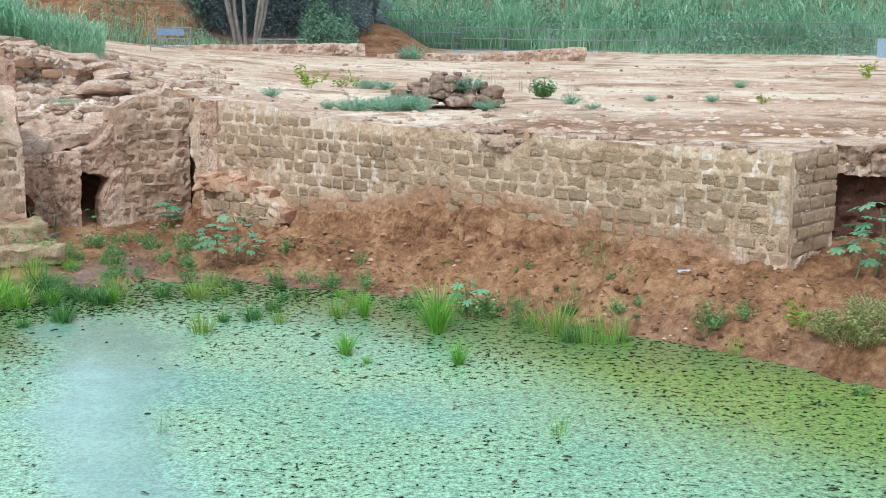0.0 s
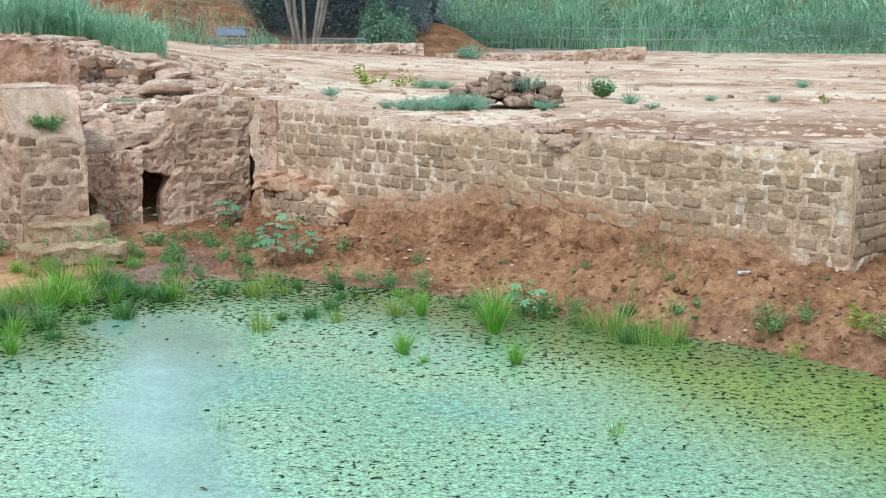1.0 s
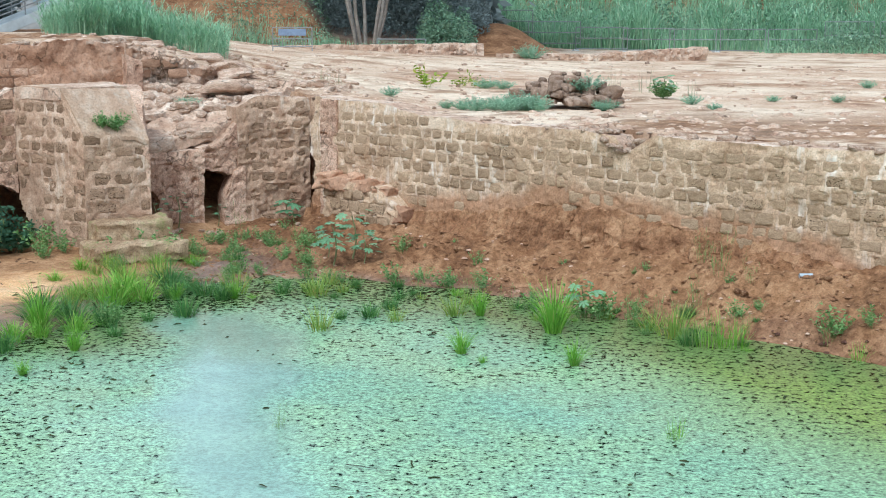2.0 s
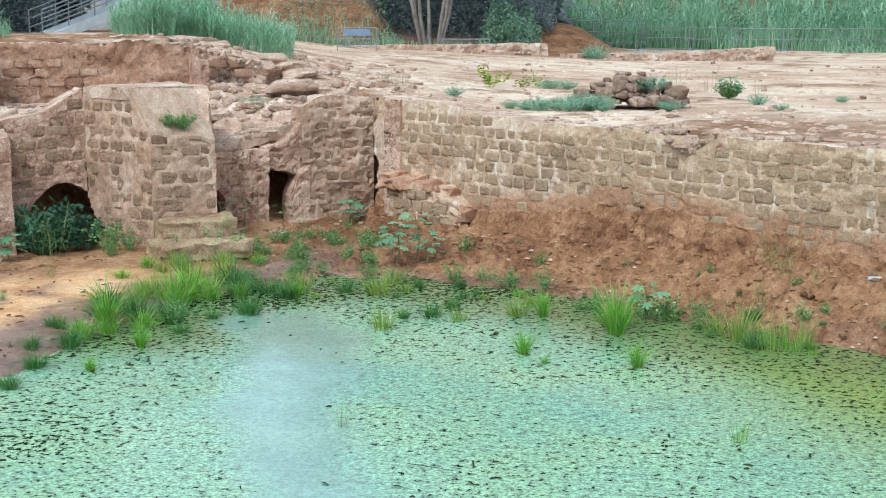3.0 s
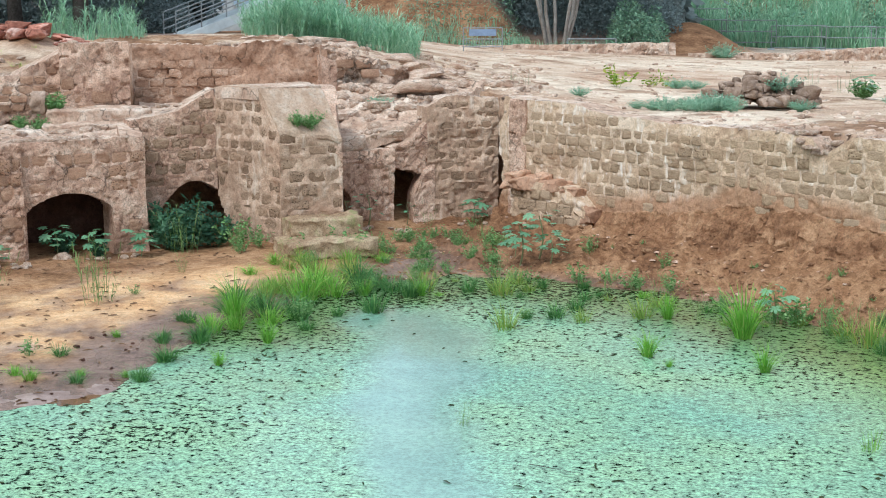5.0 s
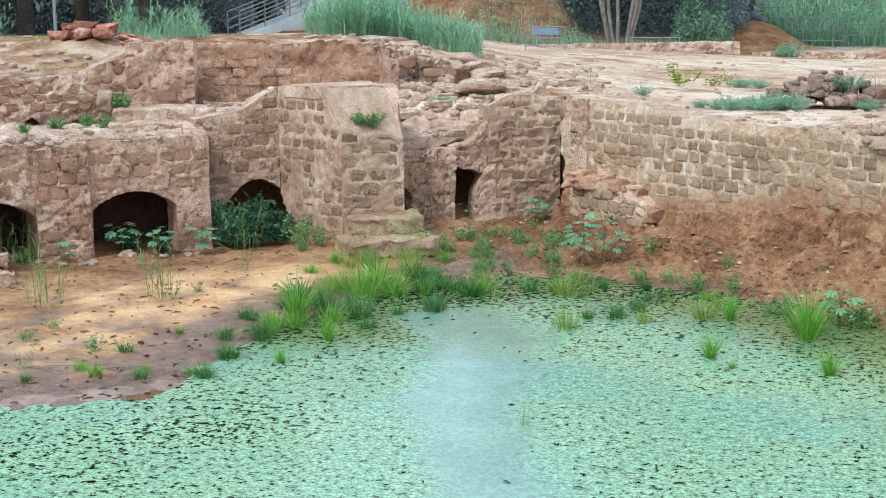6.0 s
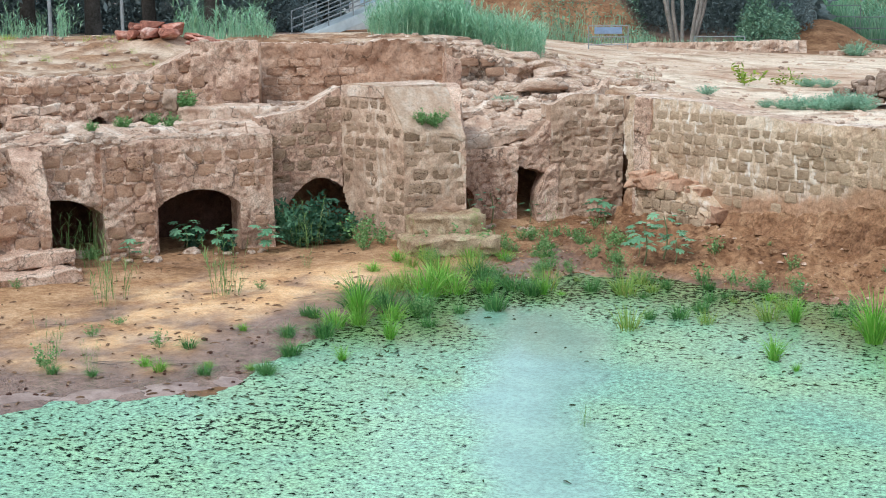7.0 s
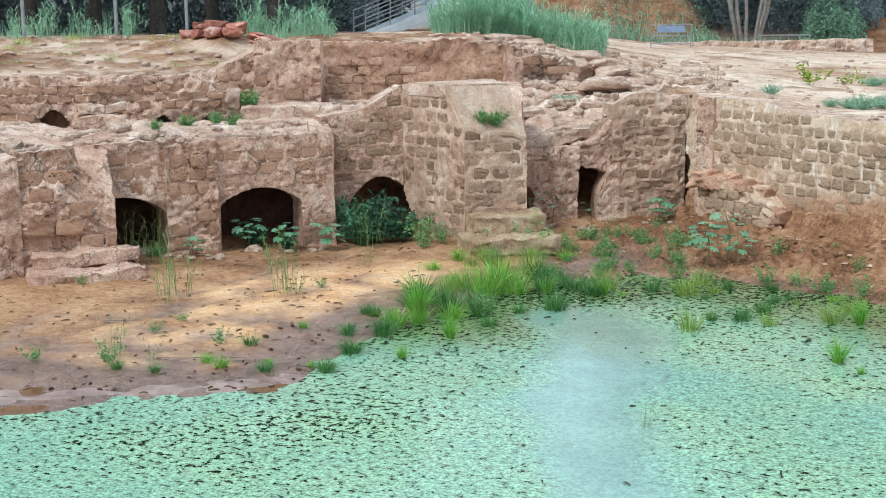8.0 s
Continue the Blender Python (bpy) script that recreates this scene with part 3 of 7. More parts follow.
    idx = lambda i, k: i * (nv + 1) + k
    open_cell = set()
    for i in range(nu):
        for k in range(nv):
            um = L * (i + 0.5) / nu
            zm = base(um) + (top(um) - base(um)) * (k + 0.5) / nv
            if any(h2(um, zm) for h2 in holes):
                open_cell.add((i, k))
    faces, mats = [], []
    flip = (d.cross(Vector((0, 0, 1)))).dot(n) < 0

    def quad(a, b, c, e, m):
        faces.append((e, c, b, a) if flip else (a, b, c, e))
        mats.append(m)
    for i in range(nu):
        for k in range(nv):
            if (i, k) in open_cell:
                continue
            um = L * (i + 0.5) / nu
            zm = base(um) + (top(um) - base(um)) * (k + 0.5) / nv
            m = 1 if soil and zm < soil(um) else 0
            quad(idx(i, k), idx(i + 1, k), idx(i + 1, k + 1), idx(i, k + 1), m)
            quad(nb + idx(i, k), nb + idx(i, k + 1), nb + idx(i + 1, k + 1), nb + idx(i + 1, k), m)
            for (di, dk, a, b) in ((-1, 0, idx(i, k + 1), idx(i, k)), (1, 0, idx(i + 1, k), idx(i + 1, k + 1)), (0, -1, idx(i, k), idx(i + 1, k)), (0, 1, idx(i + 1, k + 1), idx(i, k + 1))):
                j = (i + di, k + dk)
                if j in open_cell or not (0 <= j[0] < nu and 0 <= j[1] < nv):
                    quad(a, nb + a, nb + b, b, 2 if dk == 1 and j[1] >= nv else m)
    ob = solid(name, verts, faces, [core_mat, SOIL, cap or core_mat])
    ob.data.polygons.foreach_set("material_index", mats)
    ob.data.polygons.foreach_set("use_smooth", [True] * len(mats))
    ob.data.set_sharp_from_angle(angle=radians(38))
    if soil:
        vals = np.zeros((len(verts), 4), np.float32)
        vals[:, 3] = 1
        for q in range(nb):
            u, z = L * (q // (nv + 1)) / nu, verts[q].z
            vals[q, :3] = min(1.0, max(0.0, 1 - (z - soil(u)) / (0.42 + 0.25 * noise.noise((u * 0.9, 0, seed)))))
        ob.data.color_attributes.new("stain", "FLOAT_COLOR", "POINT").data.foreach_set("color", vals.ravel())
    tagged(ob, label, category, kind="structure")
    turn = Matrix((d.to_tuple() + (0,), (-n).to_tuple() + (0,), (0, 0, 1, 0), (0, 0, 0, 1))).transposed()
    spots = []
    for u0, u1, z0, z1 in rects:
        off = relief + rng.uniform(-0.008, 0.006)
        p = face((u0 + u1) / 2, (z0 + z1) / 2, off + bulge * fbm((u0 + u1) / 2 * 1.3, (z0 + z1) / 2 * 1.3, seed))
        spots.append((Matrix.Translation(p) @ turn @ Matrix.Diagonal((u1 - u0, 0.09, z1 - z0, 1)), p))
    PIECES.append((ob, piece, blk_mat, spots, seed))
    return ob


def lay_pieces(limit=300):
    """Blocks as parts of their walls; past the limit the farthest are joined into one part."""
    for ob, piece, blk_mat, spots, seed in PIECES:
        rng = random.Random(seed + 100)
        kinds = [block_mesh(piece, rng, blk_mat) for _ in range(7)]
        spots.sort(key=lambda s: s[1].x * s[1].x + s[1].y * s[1].y)
        for m, _ in spots[:limit]:
            b = new(piece, rng.choice(kinds))
            b.parent = ob
            b.matrix_world = m
        rest = spots[limit:]
        if rest:
            verts, faces = [], []
            for m, _ in rest:
                me = rng.choice(kinds)
                o = len(verts)
                verts += [m @ v.co for v in me.vertices]
                faces += [tuple(o + i for i in p.vertices) for p in me.polygons]
            tagged(solid("far_blocks", verts, faces, blk_mat, ob, smooth=True), kind="stuff")


def line(*pts):
    """A height that runs straight between (u, z) pairs."""
    us, zs = [p[0] for p in pts], [p[1] for p in pts]
    return lambda u: float(np.interp(u, us, zs))


def ragged(fn, amp, scale, seed):
    return lambda u: fn(u) + amp * (noise.noise((u * scale, seed, 0)) + 0.6 * noise.noise((u * scale * 3.1, seed, 4)) + 0.4 * noise.noise((u * scale * 8.3, seed, 6)))


def arch(u0, u1, foot, spring, crown):
    """An opening with a low arched head."""
    mid, half = (u0 + u1) / 2, (u1 - u0) / 2
    return lambda u, z: u0 < u < u1 and z > foot and z < spring + (crown - spring) * max(0, 1 - ((u - mid) / half) ** 2) ** 0.8


def crown(u0, u1, spring, top):
    mid, half = (u0 + u1) / 2, (u1 - u0) / 2
    return lambda u: spring + (top - spring) * max(0, 1 - ((u - mid) / half) ** 2) ** 0.8


LW = math.dist(R0, K0)
masonry("wall_long", "long weathered sandstone block wall with pale mortar joints above an eroded soil bank", R0, K0,
        line((0, 0.3), (LW, -0.1)), ragged(line((0, 2.35), (4.25, 2.33), (4.55, 2.16), (4.75, 2.05), (4.95, 2.3), (5.6, 2.36), (8.2, 2.36), (9.6, 2.44), (10.2, 2.58), (LW, 2.63)), 0.035, 1.1, 5), 0.62, 0.208, 0.3,
        MORTAR, BLOCK, seed=11, cap=CRUST, relief=0.0, joint=0.042, bed=0.014, keep=lambda u, z: u < LW - 0.9 and z < (2.27 if u < 8.5 else 2.44), holes=[lambda u, z: LW - 0.2 + 0.06 * math.sin(4.3 * z) + 0.04 * math.sin(13 * z) < u and z > 0.45],
        blocks_from=ragged(line((0, 0.45), (1.2, 0.74), (3, 0.88), (5, 1.04), (6.5, 0.98), (8, 0.72), (10, 0.7), (10.9, 1.1), (LW, 0.4)), 0.12, 1.3, 8),
        soil=ragged(line((0, 0.3), (1.2, 0.78), (3, 0.96), (5, 1.14), (6.5, 1.08), (8, 0.8), (10, 0.62), (LW, 0.5)), 0.1, 1.5, 3), missing=0.1, cell=0.026, rough=0.5, bulge=0.06)
masonry("wall_corner_return", "rough broken end of the sandstone wall", (5.62, 18.72), (4.735, 17.676), line((0, 0.5), (1.6, 0.3)), ragged(line((0, 2.36), (1.6, 2.34)), 0.03, 2, 9), 0.5, 0.2, 0.42,
        MORTAR, BLOCK, seed=12, cap=CRUST, relief=0.015, missing=0.15, joint=0.02, rough=1.6)
# block face beside the inner corner, with the low doorway
masonry("wall_inner_corner", "eroded block pier beside a low dark doorway", (-6.2, 24.8), (-4.95, 25.62), line((0, 0.0), (2, 0.0)), ragged(line((0, 2.45), (0.4, 2.66), (1.5, 2.6)), 0.04, 2, 2), 0.6, 0.2, 0.29,
        MORTAR_TAN, BLOCK_PITTED, seed=13, cap=CRUST, relief=-0.01, bed=0.024, missing=0.3, bulge=0.09, joint=0.06, rough=1.1, cell=0.03)
T1, T2, T3, T4 = (-7.07, 22.1), (-8.0, 21.46), (-9.54, 22.35), (-10.47, 21.6)
A1, A2, A3, A4 = (-10.3, 21.0), (-11.87, 19.47), (-12.4, 19.0), (-12.9, 18.35)
masonry("wall_doorway_pier", "low smooth earthen pier at a dark doorway", (-7.55, 23.6), (-6.73, 24.28), line((0, 0.0), (1.1, 0.0)), ragged(line((0, 1.66), (1.1, 1.68)), 0.03, 3, 4), 0.7, 0.2, 0.3,
        MORTAR_RED, BLOCK_RED, seed=14, lay=False, cap=CRUST, bulge=0.1, rough=1.6, cell=0.03, holes=[lambda u, z: u < 0.2 - 0.1 * max(0, z - 0.5) - 0.12 * max(0, z - 0.8) * 5 and z < 0.95])
masonry("wall_door_head", "crumbling earth and rock over the low doorway", (-6.8, 24.3), (-6.1, 24.92), ragged(line((0, 1.32), (0.5, 1.22), (0.95, 1.0)), 0.06, 5, 3), ragged(line((0, 1.7), (0.5, 1.85), (0.95, 2.3)), 0.08, 5, 4), 0.6, 0.2, 0.3,
        MORTAR_RED, BLOCK_RED, seed=34, lay=False, cap=CRUST, bulge=0.06, rough=1.4)
masonry("wall_buttress_front", "weathered buttress face with blocks sunk behind pale mortar", T2, T1, line((0, 0.1), (1.2, 0.1)), ragged(line((0, 2.22), (1.13, 2.05)), 0.02, 3, 6), 0.5, 0.225, 0.32,
        MORTAR_TAN, BLOCK_PITTED, seed=15, relief=-0.008, bed=0.022, missing=0.12, cap=PLASTER, joint=0.05, bulge=0.05, rough=0.8)
SIDE = math.dist(T3, T2)
masonry("wall_buttress_side", "weathered buttress flank with honeycombed block courses", T3, T2, line((0, 0.0), (1.8, 0.1)), line((0, 2.9), (0.2, 2.96), (0.7 * SIDE, 2.93), (0.74 * SIDE, 2.85), (SIDE, 2.22)), 0.5, 0.225, 0.33,
        MORTAR_TAN, BLOCK_PITTED, seed=16, relief=-0.008, bed=0.022, missing=0.15, cap=PLASTER, joint=0.055, bulge=0.05, rough=0.8, holes=[lambda u, z: u < 0.38 and z < 0.95 - 1.4 * u])
masonry("wall_buttress_right", "earthen flank of the buttress", T1, (-7.95, 24.3), line((0, 0.1), (2.4, 0.1)), line((0, 2.05), (0.9, 2.86), (2.4, 2.9)), 0.4, 0.225, 0.3, MORTAR_RED, BLOCK_RED, seed=17, lay=False, right=True)
masonry("wall_recess", "set-back block wall over an overgrown vault mouth", (-10.74, 21.38), T3, line((0, 0.0), (1.55, 0.0)), ragged(line((0, 2.36), (0.35, 2.42), (0.85, 2.5), (1.1, 2.66), (1.55, 2.9)), 0.02, 3, 1), 0.55, 0.235, 0.35,
        MORTAR_RED, BLOCK_PITTED, seed=18, relief=-0.002, bed=0.018, rough=0.7, joint=0.05, holes=[arch(0.4, 1.85, -1, 0.5, 1.24)], snap=crown(0.4, 1.85, 0.5, 1.24), cell=0.024, missing=0.3, cap=CRUST)
masonry("wall_arch_east", "plastered earthen wall with a low dark vault mouth", A2, A1, line((0, 0.0), (2.2, 0.0)), ragged(line((0, 2.1), (2.2, 2.12)), 0.035, 2, 3), 0.6, 0.24, 0.36,
        MORTAR_RED, BLOCK_RED, seed=19, relief=-0.002, holes=[arch(0.12, 1.58, -1, 0.93, 1.22)], snap=crown(0.12, 1.58, 0.93, 1.22), cell=0.024, missing=0.45, cap=CRUST, bulge=0.06, bed=0.02, rough=0.75, joint=0.04)
masonry("wall_arch_return", "end face of the vault wall", A1, (-10.75, 21.75), line((0, 0.0), (0.9, 0.0)), line((0, 2.12), (0.9, 2.3)), 0.4, 0.24, 0.3, MORTAR_RED, BLOCK_RED, seed=20, lay=False, right=True, cap=CRUST)
masonry("wall_pilaster", "crumbling pilaster between two vault mouths", (-12.38, 18.84), (-11.74, 19.42), line((0, 0.0), (0.7, 0.0)), ragged(line((0, 2.0), (0.7, 2.1)), 0.05, 3, 8), 0.5, 0.24, 0.3,
        MORTAR_RED, BLOCK_RED, seed=21, relief=0.008, missing=0.25, cap=CRUST, bulge=0.14, rough=1.5, bed=0.025, cell=0.03)
masonry("wall_arch_west", "earthen wall with a narrow dark vault mouth", (-13.17, 18.0), A3, line((0, 0.0), (1.35, 0.0)), ragged(line((0, 2.1), (1.35, 2.1)), 0.03, 2, 7), 0.6, 0.24, 0.33,
        MORTAR_RED, BLOCK_RED, seed=22, relief=0.0, holes=[arch(-0.55, 1.2, -1, 0.85, 1.2)], snap=crown(-0.55, 1.2, 0.85, 1.2), cell=0.024, missing=0.5, cap=CRUST, bulge=0.07, bed=0.02, rough=1.0)
masonry("wall_west_mass", "eroded block mass with rounded courses", (-13.5, 16.4), (-12.45, 17.45), line((0, 0.0), (1.5, 0.0)), ragged(line((0, 2.1), (0.8, 2.12), (1.05, 1.8), (1.49, 1.25)), 0.05, 2.5, 2), 0.7, 0.26, 0.42,
        MORTAR_RED, BLOCK_RED, seed=23, relief=0.01, missing=0.35, cap=CRUST, bulge=0.18, rough=1.7, bed=0.03, cell=0.03)
masonry("wall_west_flank", "earthen flank beside the vault mouth", (-12.45, 17.45), (-13.2, 18.3), line((0, 0.0), (1.2, 0.0)), line((0, 1.25), (0.45, 1.9), (1.2, 2.1)), 0.5, 0.26, 0.42, MORTAR_RED, BLOCK_RED, seed=24, lay=False, right=True, cap=MORTAR_RED)
masonry("wall_west_bank", "smooth earthen bank beside the block mass", (-16.2, 12.9), (-13.4, 16.35), line((0, 0.0), (4.5, 0.0)), ragged(line((0, 1.9), (4.5, 2.0)), 0.06, 1.2, 4), 0.9, 0.26, 0.42, MORTAR_RED, BLOCK_RED, seed=25, lay=False, cap=CRUST, bulge=0.12, rough=1.2)
REAR = math.dist((-17.6, 19.0), (-12.75, 23.3))
masonry("wall_rear_stone", "rear dry-stone wall with dark open joints", (-17.6, 19.0), (-12.75, 23.3), line((0, 1.9), (REAR, 1.9)), ragged(line((0, 3.15), (4.4, 3.05), (5.3, 3.12), (5.9, 3.4), (REAR, 3.7)), 0.04, 2.4, 5), 0.6, 0.17, 0.27,
        MORTAR_RED, BLOCK_RED, seed=26, relief=0.004, bed=0.03, missing=0.3, piece="stone", cap=CRUST, joint=0.022, bulge=0.1, rough=1.8, holes=[arch(1.95, 2.6, 1.0, 2.1, 2.46), arch(4.12, 4.52, 1.0, 2.05, 2.3), arch(5.0, 5.35, 1.0, 2.05, 2.25)])
masonry("wall_gate_pier", "tall eroded pier of pale courses on a stone ledge", (-12.9, 22.85), (-11.75, 23.45), line((0, 2.0), (1.3, 2.0)), ragged(line((0, 3.68), (1.3, 3.72)), 0.03, 3, 5), 1.3, 0.26, 0.5,
        MORTAR_RED, BLOCK_RED, seed=27, relief=0.0, missing=0.7, bed=0.015, cap=CRUST, bulge=0.12, rough=1.6)
masonry("wall_orange", "orange mudbrick wall with dark joints at its foot", (-12.4, 24.9), (-9.0, 27.05), line((0, 2.0), (4.1, 2.1)), ragged(line((0, 3.66), (2, 3.6), (3, 3.72), (4.02, 3.5)), 0.06, 2.2, 9), 0.8, 0.2, 0.32,
        ORANGE, ORANGE, seed=28, relief=0.016, missing=0.25, piece="mudbrick", cap=CRUST, joint=0.024, bulge=0.14, rough=0.7, bed=0.03, cell=0.035, keep=lambda u, z: z < 3.45 - 0.18 * u)
masonry("wall_upright_slab", "pale upright stone at the end of the mudbrick wall", (-8.95, 26.68), (-8.68, 26.86), line((0, 2.2), (0.6, 2.2)), line((0, 3.4), (0.6, 3.1)), 0.4, 0.3, 0.4, MORTAR_RED, BLOCK, seed=29, lay=False)

masonry("wall_crag", "crumbling rocky mass beside the mudbrick wall", (-9.05, 26.95), (-6.9, 28.5), line((0, 2.2), (2.7, 2.2)), ragged(line((0, 3.62), (0.5, 3.5), (1.2, 3.3), (1.9, 3.1), (2.65, 2.75)), 0.1, 2.2, 7), 0.9, 0.22, 0.36,
        CRUST, BLOCK_RED, seed=42, relief=0.01, missing=0.6, bed=0.02, cap=CRUST, bulge=0.4, rough=2.6, cell=0.035)


def patch(name, label, c00, c10, c11, c01, zf, material, cell=0.09, skirt=0.4, hole=None, category="ground"):
    """A walked-on surface with thickness, between four corners; zf(u, v, x, y) gives its height."""
    c = [Vector((*p, 0)) for p in (c00, c10, c11, c01)]
    nu = max(2, int(max((c[1] - c[0]).length, (c[2] - c[3]).length) / cell))
    nv = max(2, int(max((c[3] - c[0]).length, (c[2] - c[1]).length) / cell))
    top, low, faces = [], [], []
    for j in range(nv + 1):
        for i in range(nu + 1):
            u, v = i / nu, j / nv
            p = (c[0] * (1 - u) + c[1] * u) * (1 - v) + (c[3] * (1 - u) + c[2] * u) * v
            z = zf(u, v, p.x, p.y)
            top.append((p.x, p.y, z))
            low.append((p.x, p.y, z - skirt))
    o = len(top)
    ix = lambda i, j: j * (nu + 1) + i
    shut = {(i, j) for i in range(nu) for j in range(nv) if not (hole and hole((i + 0.5) / nu, (j + 0.5) / nv))}
    for i, j in shut:
        a, b, d, e = ix(i, j), ix(i + 1, j), ix(i + 1, j + 1), ix(i, j + 1)
        faces += [(a, b, d, e), (o + e, o + d, o + b, o + a)]
        for nb, (p, q) in (((i, j - 1), (a, b)), ((i + 1, j), (b, d)), ((i, j + 1), (d, e)), ((i - 1, j), (e, a))):
            if nb not in shut:
                faces.append((p, o + p, o + q, q))
    ob = solid(name, top + low, faces, material, smooth=True)
    ob.data.set_sharp_from_angle(angle=radians(35))
    return tagged(ob, label, category, kind="structure")


def stepped(v, n, sharp=0.75):
    """Rises in n soft steps over 0 to 1."""
    k = math.floor(v * n)
    f = v * n - k
    return (k + max(0, (f - sharp) / (1 - sharp))) / n


def ledge_height(u, v, x, y):
    w = v + 0.13 * fbm(x * 0.7, y * 0.7, 2, 3) + 0.03 * fbm(x * 4, y * 4, 3, 2)
    return 1.66 + 0.55 * u * (1 - v) + 1.15 * (0.25 * v + 0.75 * stepped(min(max(w, 0), 0.999), 6, 0.5)) + 0.09 * fbm(x * 2.0, y * 2.6, 5) + 0.04 * fbm(x * 7, y * 7, 6, 3)


patch("terrace_rock_steps", "stepped pale rock and rubble rising from the doorway to the plateau", (-7.95, 23.6), (-6.28, 25.0), (-5.6, 27.4), (-9.6, 27.2), ledge_height, CRUST, 0.04, 0.25)


def vault_hole(u, v):
    return math.hypot((u - 0.18) * 6.2, (v - 0.93) * 3.2) < 0.3


def terrace_height(u, v, x, y):
    return 2.08 + 0.06 * v + 0.05 * fbm(x * 1.3, y * 1.3, 3) + 0.09 * (noise.ridged_multi_fractal((x * 1.6, y * 1.6, 8), 0.9, 2.1, 4, 1.0, 2.0) - 1.0) + 0.22 * max(0, 1 - math.hypot((u - 0.47) * 7, (v - 0.35) * 3)) + 0.15 * sm(0.25, 0.0, u)


patch("terrace_vaults", "crusted rubble roof of the buried vaults with small holes", (-14.95, 16.1), (-10.8, 21.42), (-11.2, 23.9), (-17.0, 19.9), terrace_height, CRUST, 0.06, 0.2, vault_hole)

S1 = tuple(T3[i] + 0.7 * (T2[i] - T3[i]) for i in (0, 1))
S2 = (-7.66, 22.78)
patch("buttress_plaster", "smooth sloping plaster cap of the buttress", T2, T1, S2, S1, lambda u, v, x, y: (2.23 - 0.17 * u) + (0.71 + 0.12 * u) * min(1, v * 1.02) + 0.03 * fbm(x * 2.2, y * 2.2, 2) + 0.02 * fbm(x * 9, y * 9, 4, 3) - 0.05 * sm(0.12, 0.0, v) * (0.5 + fbm(x * 5, y * 5, 7, 2)), PLASTER, 0.035, 0.06, category="wall")
patch("buttress_top", "flat crumbling top of the buttress", S1, S2, (-8.6, 24.6), T3, lambda u, v, x, y: 2.93 + 0.02 * fbm(x * 4, y * 4, 2) + 0.03 * u * (1 - u), CRUST, 0.06, 0.2, category="wall")
patch("recess_top", "broken stepped top behind the recess wall", (-10.66, 21.8), (-9.66, 22.6), (-9.3, 26.7), (-12.3, 24.9), lambda u, v, x, y: float(np.interp(u, (0, 0.35, 0.7, 1), (2.34, 2.46, 2.62, 2.88))) * (1 - v) + 2.45 * v + 0.05 * fbm(x * 3, y * 3, 2), CRUST, 0.06, 0.2, category="wall")
CW = lambda u, o: (R0[0] + (K0[0] - R0[0]) * u / LW - 0.632 * o, R0[1] + (K0[1] - R0[1]) * u / LW - 0.775 * o)
masonry("wall_corner_panel", "smooth reddish earthen panel beside the inner corner", CW(LW - 0.95, 0.03), CW(LW - 0.5, 0.06), line((0, 0.3), (0.6, 0.3)), ragged(line((0, 2.6), (0.6, 2.62)), 0.03, 4, 6), 0.3, 0.2, 0.3,
        MORTAR_RED, BLOCK_RED, seed=41, lay=False, cap=CRUST, bulge=0.06, rough=1.2)
LA, LB = (-2.95, 23.35), (-4.55, 24.65)
masonry("wall_broken_ledge", "broken ledge of eroded blocks along the wall's foot", LA, LB, line((0, 0.1), (2.1, 0.1)), ragged(line((0, 0.7), (0.3, 0.92), (0.5, 1.08), (1.7, 1.14), (2.07, 1.1)), 0.04, 2.6, 7), 0.55, 0.22, 0.34,
        MORTAR, BLOCK, seed=33, relief=0.02, missing=0.2, cap=MORTAR, bulge=0.12, rough=2.2, bed=0.03)
masonry("wall_soil_cut", "undercut face of dark soil beside the wall's end", (9.0, 18.75), (5.6, 19.2), line((0, 0.6), (3.5, 0.4)), line((0, 2.1), (3.5, 2.1)), 0.5, 0.2, 0.3, DAMP_AND_SHADE, BLOCK, seed=35, lay=False, bulge=0.2, rough=2)
masonry("wall_rock_brow", "pale lumpy rock brow over the undercut soil", (9.0, 18.3), (5.5, 18.82), ragged(line((0, 1.85), (3.5, 1.92)), 0.1, 2.2, 3), ragged(line((0, 2.36), (3.5, 2.36)), 0.04, 2, 4), 0.9, 0.2, 0.3, CRUST, BLOCK, seed=36, lay=False, bulge=0.2, rough=2.5)
masonry("wall_door_jamb", "slumped earth jamb of the low doorway", (-6.42, 24.58), (-6.05, 24.83), line((0, 0.0), (0.45, 0.0)), ragged(line((0, 0.75), (0.2, 1.2), (0.45, 1.35)), 0.05, 5, 2), 0.4, 0.2, 0.3, MORTAR_RED, BLOCK, seed=37, lay=False, bulge=0.06, rough=1.4)
# added walls: their dark colour and shape give the vault chambers shade
masonry("wall_vault_back", "added back wall of the vault chambers, coloured dark as shade", (-14.7, 18.4), (-11.5, 21.9), line((0, 0.0), (4.8, 0.0)), line((0, 2.02), (4.8, 2.02)), 0.3, 0.2, 0.3, DAMP_AND_SHADE, BLOCK, seed=38, lay=False, cell=0.1)
masonry("wall_vault_partition", "added partition of the vault chambers, coloured dark as shade", (-13.35, 17.55), (-14.7, 18.5), line((0, 0.0), (1.7, 0.0)), line((0, 2.02), (1.7, 2.02)), 0.3, 0.2, 0.3, DAMP_AND_SHADE, BLOCK, seed=39, lay=False, cell=0.1, right=True)
